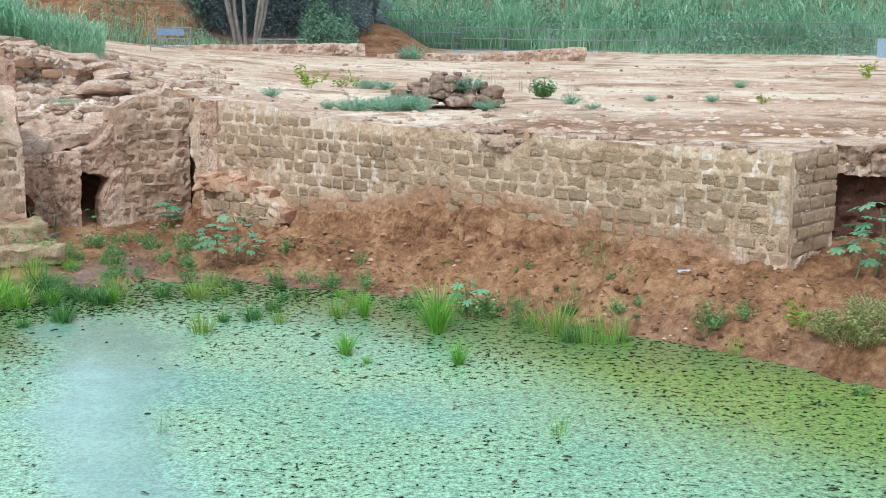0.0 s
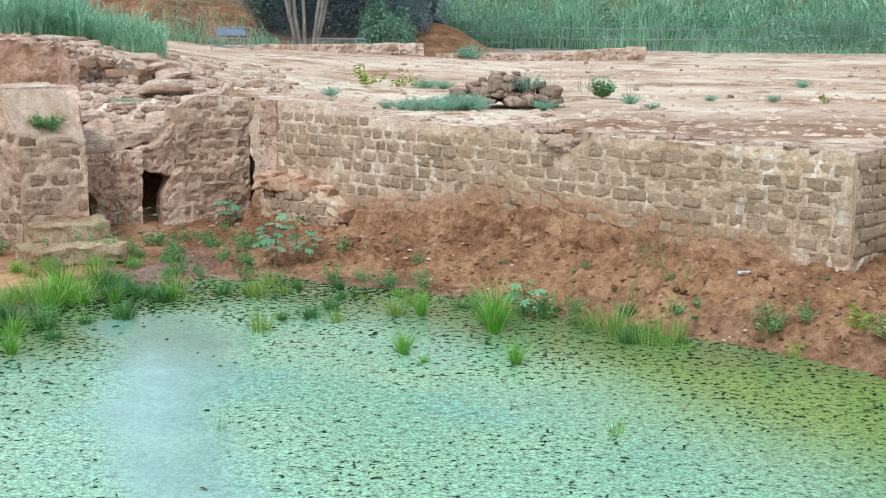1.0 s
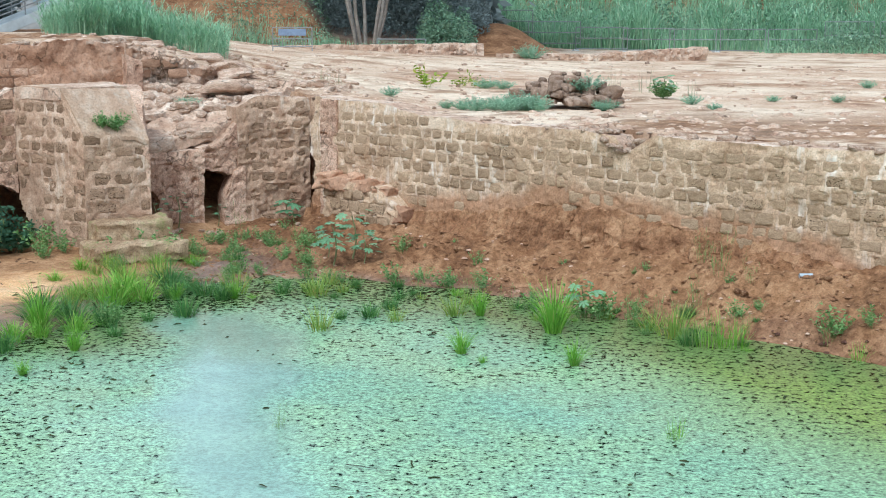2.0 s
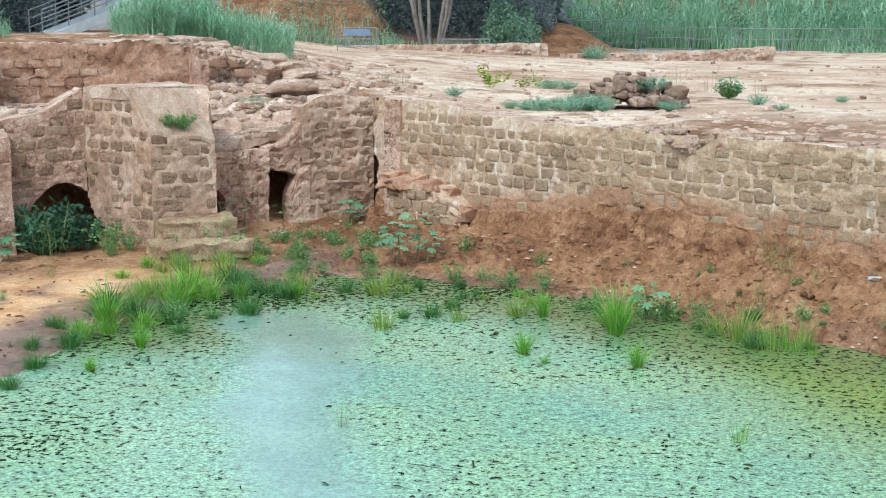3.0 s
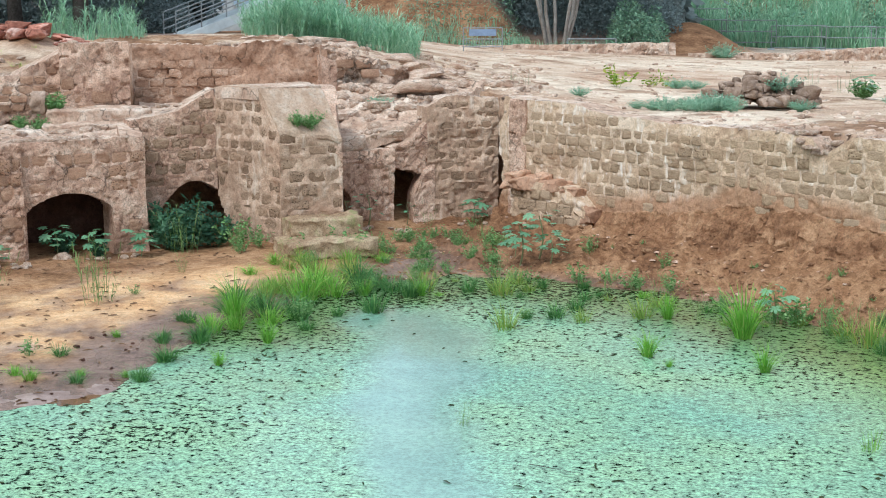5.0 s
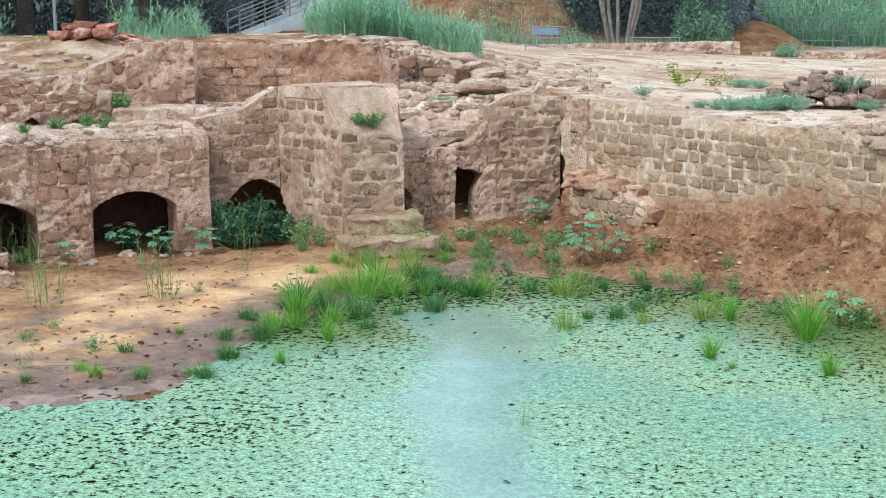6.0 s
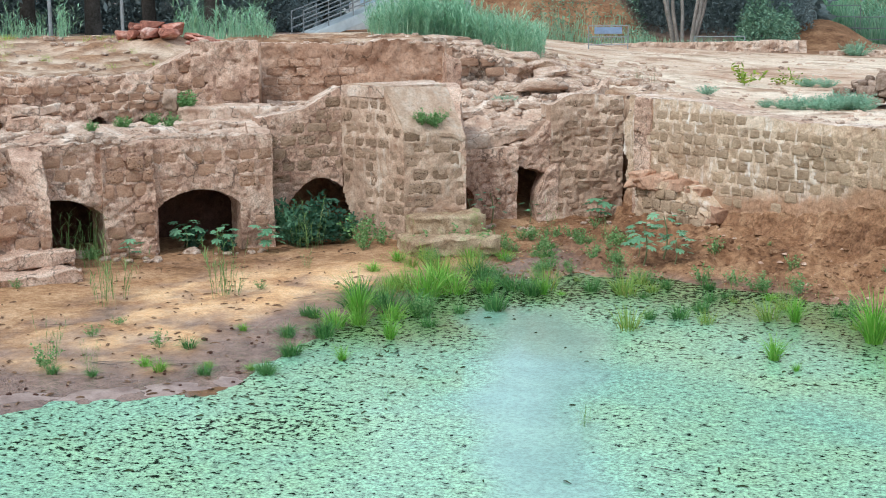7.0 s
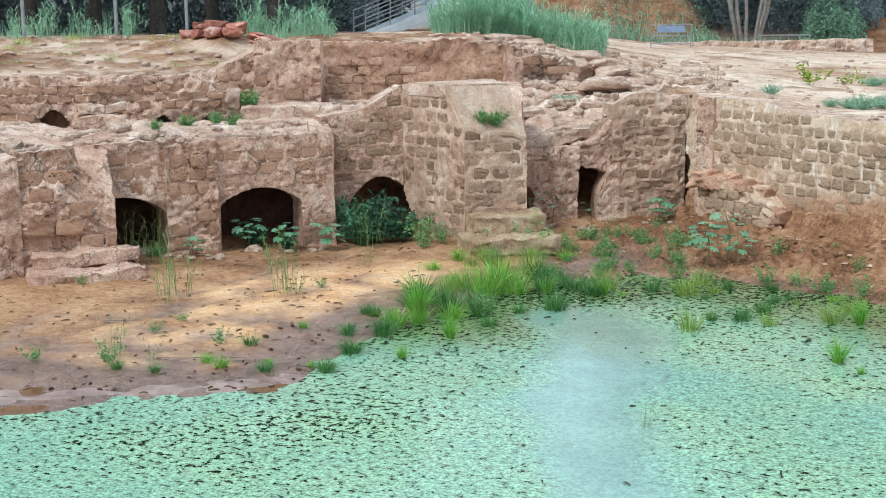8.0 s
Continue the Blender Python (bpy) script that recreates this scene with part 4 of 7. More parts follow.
masonry("wall_vault_end", "added end wall of the vault chambers, coloured dark as shade", (-10.8, 21.75), (-11.6, 22.4), line((0, 0.0), (1.1, 0.0)), line((0, 2.2), (1.1, 2.2)), 0.3, 0.2, 0.3, DAMP_AND_SHADE, BLOCK, seed=40, lay=False, cell=0.1)
# low earthen walls across the plateau
masonry("wall_low_far", "low earthen wall line on the plateau", (-14.6, 56.0), (-3.6, 60.6), line((0, 2.4), (12, 2.4)), ragged(line((0, 3.1), (6, 3.15), (12, 3.2)), 0.07, 0.9, 5), 0.9, 0.3, 0.5, CRUST, BLOCK, seed=31, lay=False, cap=CRUST, cell=0.09, rough=3, bulge=0.15)
masonry("wall_low_far_east", "low broken earthen wall line on the plateau", (-2.6, 60.0), (7.0, 66.0), line((0, 2.2), (12, 2.2)), ragged(line((0, 2.75), (5, 2.7), (11.3, 3.0)), 0.07, 0.9, 6), 0.9, 0.3, 0.5, CRUST, BLOCK, seed=32, lay=False, cap=CRUST, cell=0.09, rough=3, bulge=0.15)

# ---- plant and stone materials ----
GRASS = leafy("fresh_grass", (0.13, 0.33, 0.035), (0.28, 0.56, 0.08), (0.46, 0.56, 0.16))
GRASS_DEEP = leafy("deep_green_grass", (0.05, 0.15, 0.045), (0.12, 0.3, 0.075), (0.26, 0.4, 0.13))
OLIVE = leafy("olive_sedge", (0.15, 0.28, 0.05), (0.32, 0.46, 0.1), (0.52, 0.36, 0.12))
REED = leafy("reed_green", (0.13, 0.25, 0.07), (0.27, 0.4, 0.14), (0.5, 0.46, 0.26))
HERB = leafy("herb_green", (0.12, 0.26, 0.08), (0.24, 0.42, 0.15), (0.36, 0.48, 0.22))
CASTOR = leafy("castor_leaf", (0.13, 0.3, 0.16), (0.25, 0.45, 0.26), per_island=False, rough=0.4)
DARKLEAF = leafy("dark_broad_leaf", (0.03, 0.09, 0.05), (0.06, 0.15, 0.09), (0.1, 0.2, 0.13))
PALE = leafy("sun_bleached_herb", (0.22, 0.28, 0.08), (0.42, 0.42, 0.18), (0.6, 0.5, 0.32))
BLUEGREEN = leafy("blue_green_scrub", (0.2, 0.37, 0.25), (0.34, 0.54, 0.38), (0.46, 0.6, 0.42))
# bush green paled by distance haze in the colour itself
HAZY = leafy("hazed_bush_leaf", (0.13, 0.25, 0.17), (0.25, 0.41, 0.27), (0.36, 0.5, 0.33))
# vault-mouth leaves coloured darker, as if already in the vault's shade
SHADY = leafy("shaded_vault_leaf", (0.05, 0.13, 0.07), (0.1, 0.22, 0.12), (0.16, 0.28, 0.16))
LIME = leafy("yellow_green_leaf", (0.16, 0.27, 0.03), (0.34, 0.42, 0.06), (0.5, 0.45, 0.1))
STRAWGREEN = leafy("yellow_green_grass", (0.22, 0.36, 0.05), (0.45, 0.56, 0.12), (0.62, 0.55, 0.25))
STRAW = leafy("straw", (0.36, 0.36, 0.14), (0.62, 0.55, 0.3), (0.75, 0.66, 0.45))
DRY = leafy("dry_stalk", (0.25, 0.25, 0.15), (0.4, 0.38, 0.26), trans=0.05)
# canes coloured lighter and bluer to carry the haze of distance
CANE = leafy("hazed_cane", (0.2, 0.4, 0.25), (0.36, 0.59, 0.38), (0.5, 0.67, 0.46))
# grey-blue distance haze mixed into the dark tree leaves
HAZED_LEAF = leafy("hazed_tree_leaf", (0.16, 0.21, 0.215), (0.24, 0.295, 0.295), (0.32, 0.39, 0.37))
BARK = earthy("grey_bark", (0.2, 0.18, 0.16), (0.3, 0.27, 0.24), (0.42, 0.38, 0.34), 1.5, 20, bumpy=0.8)
DARKBARK = earthy("dark_bark", (0.04, 0.035, 0.03), (0.08, 0.07, 0.06), (0.12, 0.1, 0.09), 1.5, 20, bumpy=0.8)
STEM = plain("green_stem", (0.2, 0.22, 0.1), 0.6)
GALV = plain("galvanised_steel", (0.32, 0.34, 0.35), 0.5, 0.5)
BLUEPAINT = plain("blue_panel", (0.2, 0.27, 0.4), 0.5)
PALEBLUE = plain("pale_blue_sheet", (0.45, 0.6, 0.75), 0.5)
CONCRETE = plain("pale_concrete", (0.55, 0.6, 0.62), 0.8, vary=0.1, scale=2)
PLASTIC = plain("clear_plastic", (0.42, 0.5, 0.56), 0.15, vary=0.15)

from mathutils.bvhtree import BVHTree
SURFACES = []
for o in list(scene.objects):
    if o.type == "MESH" and (o.name == "ground" or o.name.startswith("terrace") or o.name.startswith("buttress_")):
        SURFACES.append(BVHTree.FromPolygons([v.co for v in o.data.vertices], [tuple(p.vertices) for p in o.data.polygons]))


def rest(x, y, floor=-9.0):
    """Height of the uppermost walked-on surface."""
    hits = [b.ray_cast(Vector((x, y, 60)), Vector((0, 0, -1)))[0] for b in SURFACES]
    return max([h.z for h in hits if h] + [floor])


# ---- plants ----
def ribbon(V, F, base, lean, height, width, droop, segs=4, twist=0.0):
    """One blade: a narrow ribbon that rises, leans and droops."""
    side = Vector((-lean.y, lean.x, 0))
    if side.length < 1e-4:
        side = Vector((1, 0, 0))
    side = (Matrix.Rotation(twist, 3, "Z") @ side.normalized())
    o = len(V)
    for k in range(segs + 1):
        t = k / segs
        p = base + Vector((0, 0, 1)) * height * (t - droop * 0.45 * t ** 3) + lean * (0.35 * t + droop * t * t)
        w = width * (1 - t) ** 0.7 * (0.55 + 0.45 * min(1, t * 4))
        V += [p - side * w / 2, p + side * w / 2]
    for k in range(segs):
        a = o + 2 * k
        F.append((a, a + 1, a + 3, a + 2))


def blade_mesh(name, rng, n, height, spread, width, droop, material, foot=0.25, segs=4):
    V, F = [], []
    for _ in range(n):
        a, r = rng.uniform(0, 6.283), math.sqrt(rng.random())
        base = Vector((math.cos(a), math.sin(a), 0)) * spread * foot * r
        a2 = a + rng.uniform(-0.7, 0.7)
        h = height * rng.uniform(0.45, 1.0)
        ribbon(V, F, base - Vector((0, 0, 0.03)), Vector((math.cos(a2), math.sin(a2), 0)) * spread * r * rng.uniform(0.5, 1.1), h, width * rng.uniform(0.6, 1.2), droop * rng.uniform(0.2, 1.2), segs, rng.uniform(-0.8, 0.8))
    me = bpy.data.meshes.new(name)
    me.from_pydata(V, [], F)
    me.materials.append(material)
    me.update()
    return me


def reed_mesh(name, rng, n, height, spread, material):
    """Thin upright stalks, each with a few narrow arching leaves."""
    V, F = [], []
    for _ in range(n):
        a, r = rng.uniform(0, 6.283), math.sqrt(rng.random())
        foot = Vector((math.cos(a), math.sin(a), 0)) * spread * 0.3 * r
        lean = Vector((math.cos(a), math.sin(a), 0)) * spread * r * rng.uniform(0.2, 0.9)
        h = height * rng.uniform(0.4, 1.0)
        ribbon(V, F, foot - Vector((0, 0, 0.03)), lean, h, 0.009, 0.4, 5, rng.uniform(-0.8, 0.8))
        for _l in range(7):
            t, b = rng.uniform(0.1, 0.95), rng.uniform(0, 6.283)
            p = foot + lean * (0.35 * t + 0.4 * t * t) + Vector((0, 0, h * (t - 0.18 * t ** 3)))
            ribbon(V, F, p, Vector((math.cos(b), math.sin(b), 0)) * h * rng.uniform(0.08, 0.2), h * rng.uniform(0.12, 0.28), 0.011, rng.uniform(0.3, 1.3), 3)
    me = bpy.data.meshes.new(name)
    me.from_pydata(V, [], F)
    me.materials.append(material)
    me.update()
    return me


def leaf_quad(V, F, p, d, size, rng, thin=0.45):
    d = d.normalized()
    s = d.cross(Vector((rng.uniform(-1, 1), rng.uniform(-1, 1), rng.uniform(-1, 1)))).normalized() * size * thin * 0.5
    o = len(V)
    V += [p, p + d * size * 0.45 + s, p + d * size, p + d * size * 0.45 - s]
    F.append((o, o + 1, o + 2, o + 3))


def herb_mesh(name, rng, n_stems, height, spread, leaf, material, per=14):
    """A bushy weed: thin branching stems set with small leaves."""
    V, F = [], []
    for _ in range(n_stems):
        a, r = rng.uniform(0, 6.283), rng.random() ** 0.6
        lean = Vector((math.cos(a), math.sin(a), 0)) * spread * r
        h = height * rng.uniform(0.5, 1.0) * (1 - 0.35 * r)
        ribbon(V, F, lean * 0.15 - Vector((0, 0, 0.03)), lean, h, 0.008, 0.15, 3)
        for k in range(per):
            t = rng.uniform(0.15, 1.0)
            p = lean * (0.15 + 0.5 * t) + Vector((0, 0, h * t))
            leaf_quad(V, F, p, Vector((rng.uniform(-1, 1), rng.uniform(-1, 1), rng.uniform(-0.2, 0.8))), leaf * rng.uniform(0.5, 1.2), rng)
    me = bpy.data.meshes.new(name)
    me.from_pydata(V, [], F)
    me.materials.append(material)
    me.update()
    return me


def scatter(meshes, name, label, category, group, spots, rng, ref, lift=0.0):
    """Plants at (x, y, height) spots; ref: the height the meshes were made at."""
    for x, y, h in spots:
        ob = new(name, rng.choice(meshes))
        s = 1.02 * h / ref
        ob.matrix_world = Matrix.LocRotScale((x, y, max(rest(x, y), -0.02) + lift), Euler((0, 0, rng.uniform(0, 6.28))), (s * rng.uniform(0.9, 1.15), s * rng.uniform(0.9, 1.15), s))
        tagged(ob, label, category, group)


rp = random.Random(5)
tuft = [blade_mesh("grass_tuft", rp, 150, 1.15, 0.8, 0.022, 0.95, GRASS, 0.12, 6) for _ in range(5)]
scatter(tuft, "grass_tuft", "bright green tuft of long grass in the pond's edge", "grass", "grass tufts in the pond",
        [(-0.06, 17.04, 0.85), (-1.19, 15.8, 0.43), (0.2, 15.36, 0.42), (-0.9, 15.36, 0.16), (-1.09, 17.98, 0.48), (-6.82, 16.42, 0.78), (-5.99, 15.47, 0.4), (-6.15, 14.27, 0.27),
         (-5.62, 18.6, 0.34), (-4.8, 18.8, 0.36)], rp, 1.0)
upright = [blade_mesh("tall_rush", rp, 46, 1.0, 0.5, 0.018, 0.6, (GRASS, REED)[k % 2], 0.5, 5) for k in range(4)]
scatter(upright, "tall_rush", "tall upright green rushes with olive tips at the waterline", "rush", "tall rushes at the waterline",
        [(1.72, 16.55, 0.5), (1.9, 16.45, 0.6), (2.08, 16.5, 0.62), (2.24, 16.45, 0.5), (3.62, 15.9, 0.36), (1.17, 12.62, 0.34)], rp, 1.0)
tuft_low = [blade_mesh("grass_clump", rp, 120, 0.78, 0.7, 0.026, 1.25, (GRASS, GRASS_DEEP, GRASS_DEEP)[k % 3], 0.3) for k in range(6)]
scatter(tuft_low, "grass_clump", "low spreading clump of green grass on wet mud", "grass", "low grass clumps by the pond",
        [(-6.84, 15.31, 0.3), (-7.25, 15.06, 0.24), (-6.82, 13.54, 0.2), (-6.87, 14.35, 0.28), (-6.43, 18.12, 0.5), (-6.9, 15.8, 0.34), (-6.3, 17.3, 0.36), (-6.6, 17.0, 0.42), (-2.62, 17.77, 0.27), (-4.17, 19.27, 0.27),
         (-2.36, 19.03, 0.2), (-5.3, 19.0, 0.36), (-6.5, 18.8, 0.5), (-6.0, 19.5, 0.4), (-6.7, 16.1, 0.3), (-7.1, 16.9, 0.3), (-5.7, 18.7, 0.3), (-7.5, 16.2, 0.2), (-7.3, 17.6, 0.4), (-5.6, 17.2, 0.2), (-5.75, 16.3, 0.22), (-6.35, 16.5, 0.34), (-6.1, 18.5, 0.45), (-5.6, 19.3, 0.3), (-7.0, 18.3, 0.3)], rp, 0.6)
sedge = [blade_mesh("sedge", rp, 90, 0.66, 0.62, 0.018, 0.7, OLIVE, 0.3) for _ in range(4)]
scatter(sedge, "sedge", "olive and rust tinged sedge in shallow water", "sedge", "sedges by the pond",
        [(-4.87, 19.21, 0.5), (-3.58, 19.08, 0.46), (-3.16, 16.9, 0.45), (1.5, 16.95, 0.57), (-1.45, 17.97, 0.4), (-2.22, 17.53, 0.3), (-6.78, 18.34, 0.5), (-6.91, 17.75, 0.42), (-6.37, 20.16, 0.5),
         (-6.79, 19.69, 0.45), (-3.26, 19.42, 0.26), (-2.03, 19.03, 0.16), (-3.75, 19.4, 0.34), (1.25, 17.3, 0.4), (-7.3, 19.9, 0.3)], rp, 0.6)
reedm = [reed_mesh("reed", rp, 13, 1.1, 0.6, REED) for _ in range(5)]
rush = [blade_mesh("rush_clump", rp, 190, 0.5, 0.46, 0.014, 0.6, GRASS_DEEP, 0.28) for _ in range(3)]
scatter(rush, "rush_clump", "dark green rounded clump of rushes in shallow water", "rush", "rush clumps by the pond",
        [(-5.18, 17.54, 0.42), (-6.07, 16.86, 0.4), (-6.92, 15.46, 0.26), (-7.35, 16.12, 0.24), (-6.87, 14.28, 0.22), (-6.73, 13.4, 0.22), (-4.96, 18.71, 0.4), (-6.86, 17.27, 0.36), (-5.75, 18.9, 0.4), (-7.3, 15.2, 0.16), (-3.0, 17.6, 0.24), (-2.4, 18.3, 0.26)], rp, 0.5)
scatter([blade_mesh("tall_grass", rp, 90, 0.8, 0.45, 0.012, 0.7, STRAWGREEN, 0.4) for _ in range(2)], "tall_grass", "tall yellow-green grass near the worn steps", "grass", "tall grass near the steps",
        [(-6.47, 19.2, 0.55), (-6.21, 19.6, 0.5), (-6.9, 18.4, 0.46), (-7.2, 20.3, 0.4)], rp, 0.7)
scatter(reedm, "reed", "slender pale green reeds with a few dry tips", "reed", "reeds round the pond",
        [(1.95, 16.6, 0.6), (2.3, 16.6, 0.5), (3.33, 16.36, 0.4), (0.94, 17.6, 0.55), (1.0, 17.7, 0.5), (-0.66, 17.99, 0.5), (2.27, 18.48, 0.74), (2.09, 19.1, 0.5), (2.61, 18.05, 0.45),
         (-10.5, 15.91, 1.1), (-10.68, 16.49, 1.02), (-9.11, 16.86, 1.05), (-9.13, 17.15, 0.92), (-9.34, 12.9, 0.65), (-8.74, 12.83, 0.42), (-8.84, 19.17, 0.4), (-12.84, 18.3, 0.9), (-12.6, 18.75, 0.9)], rp, 1.0)
scatter(reedm, "reed", "slender pale green reeds before a vault mouth", "reed", "reeds before the vaults",
        [(-9.5, 20.85, 1.0), (-8.6, 21.0, 0.6), (-9.75, 20.9, 0.9), (-6.01, 24.09, 0.5), (-4.78, 23.19, 0.46), (-2.78, 12.53, 0.3), (-5.06, 12.96, 0.13), (-12.2, 18.1, 0.7)], rp, 1.0)
herb = [herb_mesh("weed", rp, 20, 0.5, 0.5, 0.06, HERB) for _ in range(5)]
scatter(herb, "weed", "small green leafy weed on bare soil", "weed", "weeds on the soil",
        [(-8.46, 13.92, 0.22), (-9.65, 14.88, 0.16), (-9.32, 12.76, 0.27), (-9.61, 14.21, 0.17), (-10.2, 12.51, 0.22), (-12.3, 16.3, 0.16), (-8.83, 17.49, 0.16), (-6.04, 16.8, 0.36), (-8.75, 21.3, 0.55), (-8.3, 21.2, 0.34),
         (-6.31, 21.94, 0.3), (-2.63, 21.68, 0.3), (-1.3, 20.81, 0.24), (1.08, 18.12, 0.24), (4.67, 14.09, 0.2), (3.83, 16.2, 0.24), (3.4, 16.4, 0.4), (-4.37, 22.09, 0.34), (-5.31, 22.87, 0.3), (-8.49, 20.74, 0.3),
         (-7.0, 21.3, 0.42), (-7.4, 20.9, 0.36), (-5.7, 22.3, 0.3), (0.35, 18.0, 0.5), (0.62, 17.9, 0.4), (-6.6, 21.4, 0.5)], rp, 0.4)
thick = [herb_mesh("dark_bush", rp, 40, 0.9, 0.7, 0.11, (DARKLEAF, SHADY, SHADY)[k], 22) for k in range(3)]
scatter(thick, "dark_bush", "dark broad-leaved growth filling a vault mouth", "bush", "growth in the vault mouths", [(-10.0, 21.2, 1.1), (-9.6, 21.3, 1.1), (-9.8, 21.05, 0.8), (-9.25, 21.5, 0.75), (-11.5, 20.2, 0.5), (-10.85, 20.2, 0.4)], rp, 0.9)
bleached = [herb_mesh("bleached_bush", rp, 60, 0.55, 0.7, 0.055, PALE, 26) for _ in range(3)]
scatter(bleached, "bleached_bush", "sun-bleached yellowish bush on the shore", "bush", "bleached bushes on the shore", [(4.92, 14.95, 0.62), (4.66, 15.45, 0.46), (5.4, 14.9, 0.6), (5.1, 15.5, 0.5)], rp, 0.6)
straw = [blade_mesh("dry_grass", rp, 220, 0.6, 0.8, 0.011, 1.2, STRAW, 0.6) for _ in range(3)]
scatter(straw, "dry_grass", "dry straw-coloured grass tangled over the shore", "grass", "dry grass on the shore", [(4.9, 15.1, 0.4), (5.3, 15.2, 0.4)], rp, 0.6)
limeb = [herb_mesh("lime_shrub", rp, 12, 0.62, 0.75, 0.12, LIME, 9) for _ in range(3)]
scatter(limeb, "lime_shrub", "yellow-green leafy shrub on bare ground", "shrub", "yellow-green shrubs", [(4.4, 15.75, 0.36), (-3.65, 35.57, 0.62), (-2.72, 36.32, 0.42), (-2.4, 36.2, 0.36), (14.17, 44.69, 0.62), (7.04, 29.17, 0.26)], rp, 0.5)
scrub = [herb_mesh("low_scrub", rp, 110, 0.42, 0.72, 0.035, BLUEGREEN, 26) for _ in range(5)]
scatter(scrub, "low_scrub", "low blue-green scrub spreading over pale ground", "scrub", "scrub on the plateau",
        [(-2.34, 26.67, 0.2), (-2.0, 26.6, 0.26), (-1.7, 26.3, 0.33), (-1.35, 26.5, 0.3), (-1.05, 26.0, 0.36), (-0.75, 26.3, 0.46), (-0.5, 26.1, 0.34), (-0.75, 26.9, 0.3), (-1.1, 26.9, 0.3), (0.8, 26.9, 0.2), (-2.07, 35.85, 0.32), (-1.6, 35.6, 0.3), (-3.8, 29.15, 0.24),
         (0.86, 26.98, 0.28), (2.78, 28.92, 0.25), (8.32, 37.22, 0.28), (6.02, 29.71, 0.2), (4.74, 30.44, 0.17), (3.03, 26.75, 0.17), (-5.84, 25.4, 0.2), (-7.45, 25.85, 0.24), (-1.44, 60.0, 0.8)], rp, 0.4)
scatter([herb_mesh("green_shrub", rp, 40, 0.5, 0.5, 0.06, HERB, 30) for _ in range(3)], "green_shrub", "leafy green shrub rooted in the ruin", "shrub", "shrubs in the ruin",
        [(-13.1, 21.7, 0.32), (-12.75, 21.75, 0.36), (-13.0, 19.5, 0.24), (-7.75, 21.72, 0.3), (-7.6, 21.85, 0.28), (-12.5, 18.6, 0.24), (-13.5, 21.3, 0.3), (2.3, 30.8, 0.5)], rp, 0.5)
scatter(scrub, "low_scrub", "feathery blue-green bush growing out of the stone heap", "scrub", "scrub on the stone heap", [(0.5, 27.55, 0.42)], rp, 0.4, 0.35)
scatter([herb_mesh("green_shrub", rp, 40, 0.5, 0.42, 0.07, HERB, 30)], "green_shrub", "dense green shrub on the ledge by the tall pier", "shrub", "shrubs in the ruin", [(-12.72, 22.3, 0.44)], rp, 0.5, 0.3)
scatter([blade_mesh("dry_stalk", rp, 12, 1.0, 0.4, 0.02, 0.2, DRY, 0.5) for _ in range(2)], "dry_stalk", "thin dry grey-green stalks on pale ground", "stalks", "dry stalks on the plateau",
        [(1.28, 33.48, 0.85), (2.01, 33.76, 0.95), (-5.69, 31.01, 0.5), (-5.34, 31.29, 0.5), (-5.5, 30.6, 0.45), (3.0, 31.2, 0.6), (6.2, 30.0, 0.35), (5.7, 29.9, 0.3)], rp, 1.0)


def palm_leaf(name):
    """A seven-lobed leaf, slightly cupped, stalk at the origin."""
    V, F = [(0, 0, 0)], []
    lobes = 7
    for k in range(lobes):
        a = radians(-130 + 260 * k / (lobes - 1))
        ln = 0.5 * (1 - 0.35 * abs(a) / 2.3)
        for da, rr in ((-0.35, 0.58), (-0.22, 0.85), (0, 1.0), (0.22, 0.85), (0.35, 0.58)):
            r = ln * rr
            V.append((math.sin(a + da) * r, math.cos(a + da) * r + 0.08, 0.06 * rr - 0.14 * rr * rr))
        o = 1 + 5 * k
        F += [(0, o, o + 1, o + 2), (0, o + 2, o + 3, o + 4)]
    me = bpy.data.meshes.new(name)
    me.from_pydata(V, [], F)
    me.materials.append(CASTOR)
    me.update()
    return me


PALM = palm_leaf("leaf")


def stick(V, F, pts, r):
    o = len(V)
    for i, p in enumerate(pts):
        k = r * (1 - 0.5 * i / len(pts))
        V += [p + Vector((k * math.cos(b), k * math.sin(b), 0)) for b in (0, 1.57, 3.14, 4.71)]
    for i in range(len(pts) - 1):
        for s in range(4):
            F.append((o + 4 * i + s, o + 4 * i + (s + 1) % 4, o + 4 * i + 4 + (s + 1) % 4, o + 4 * i + 4 + s))


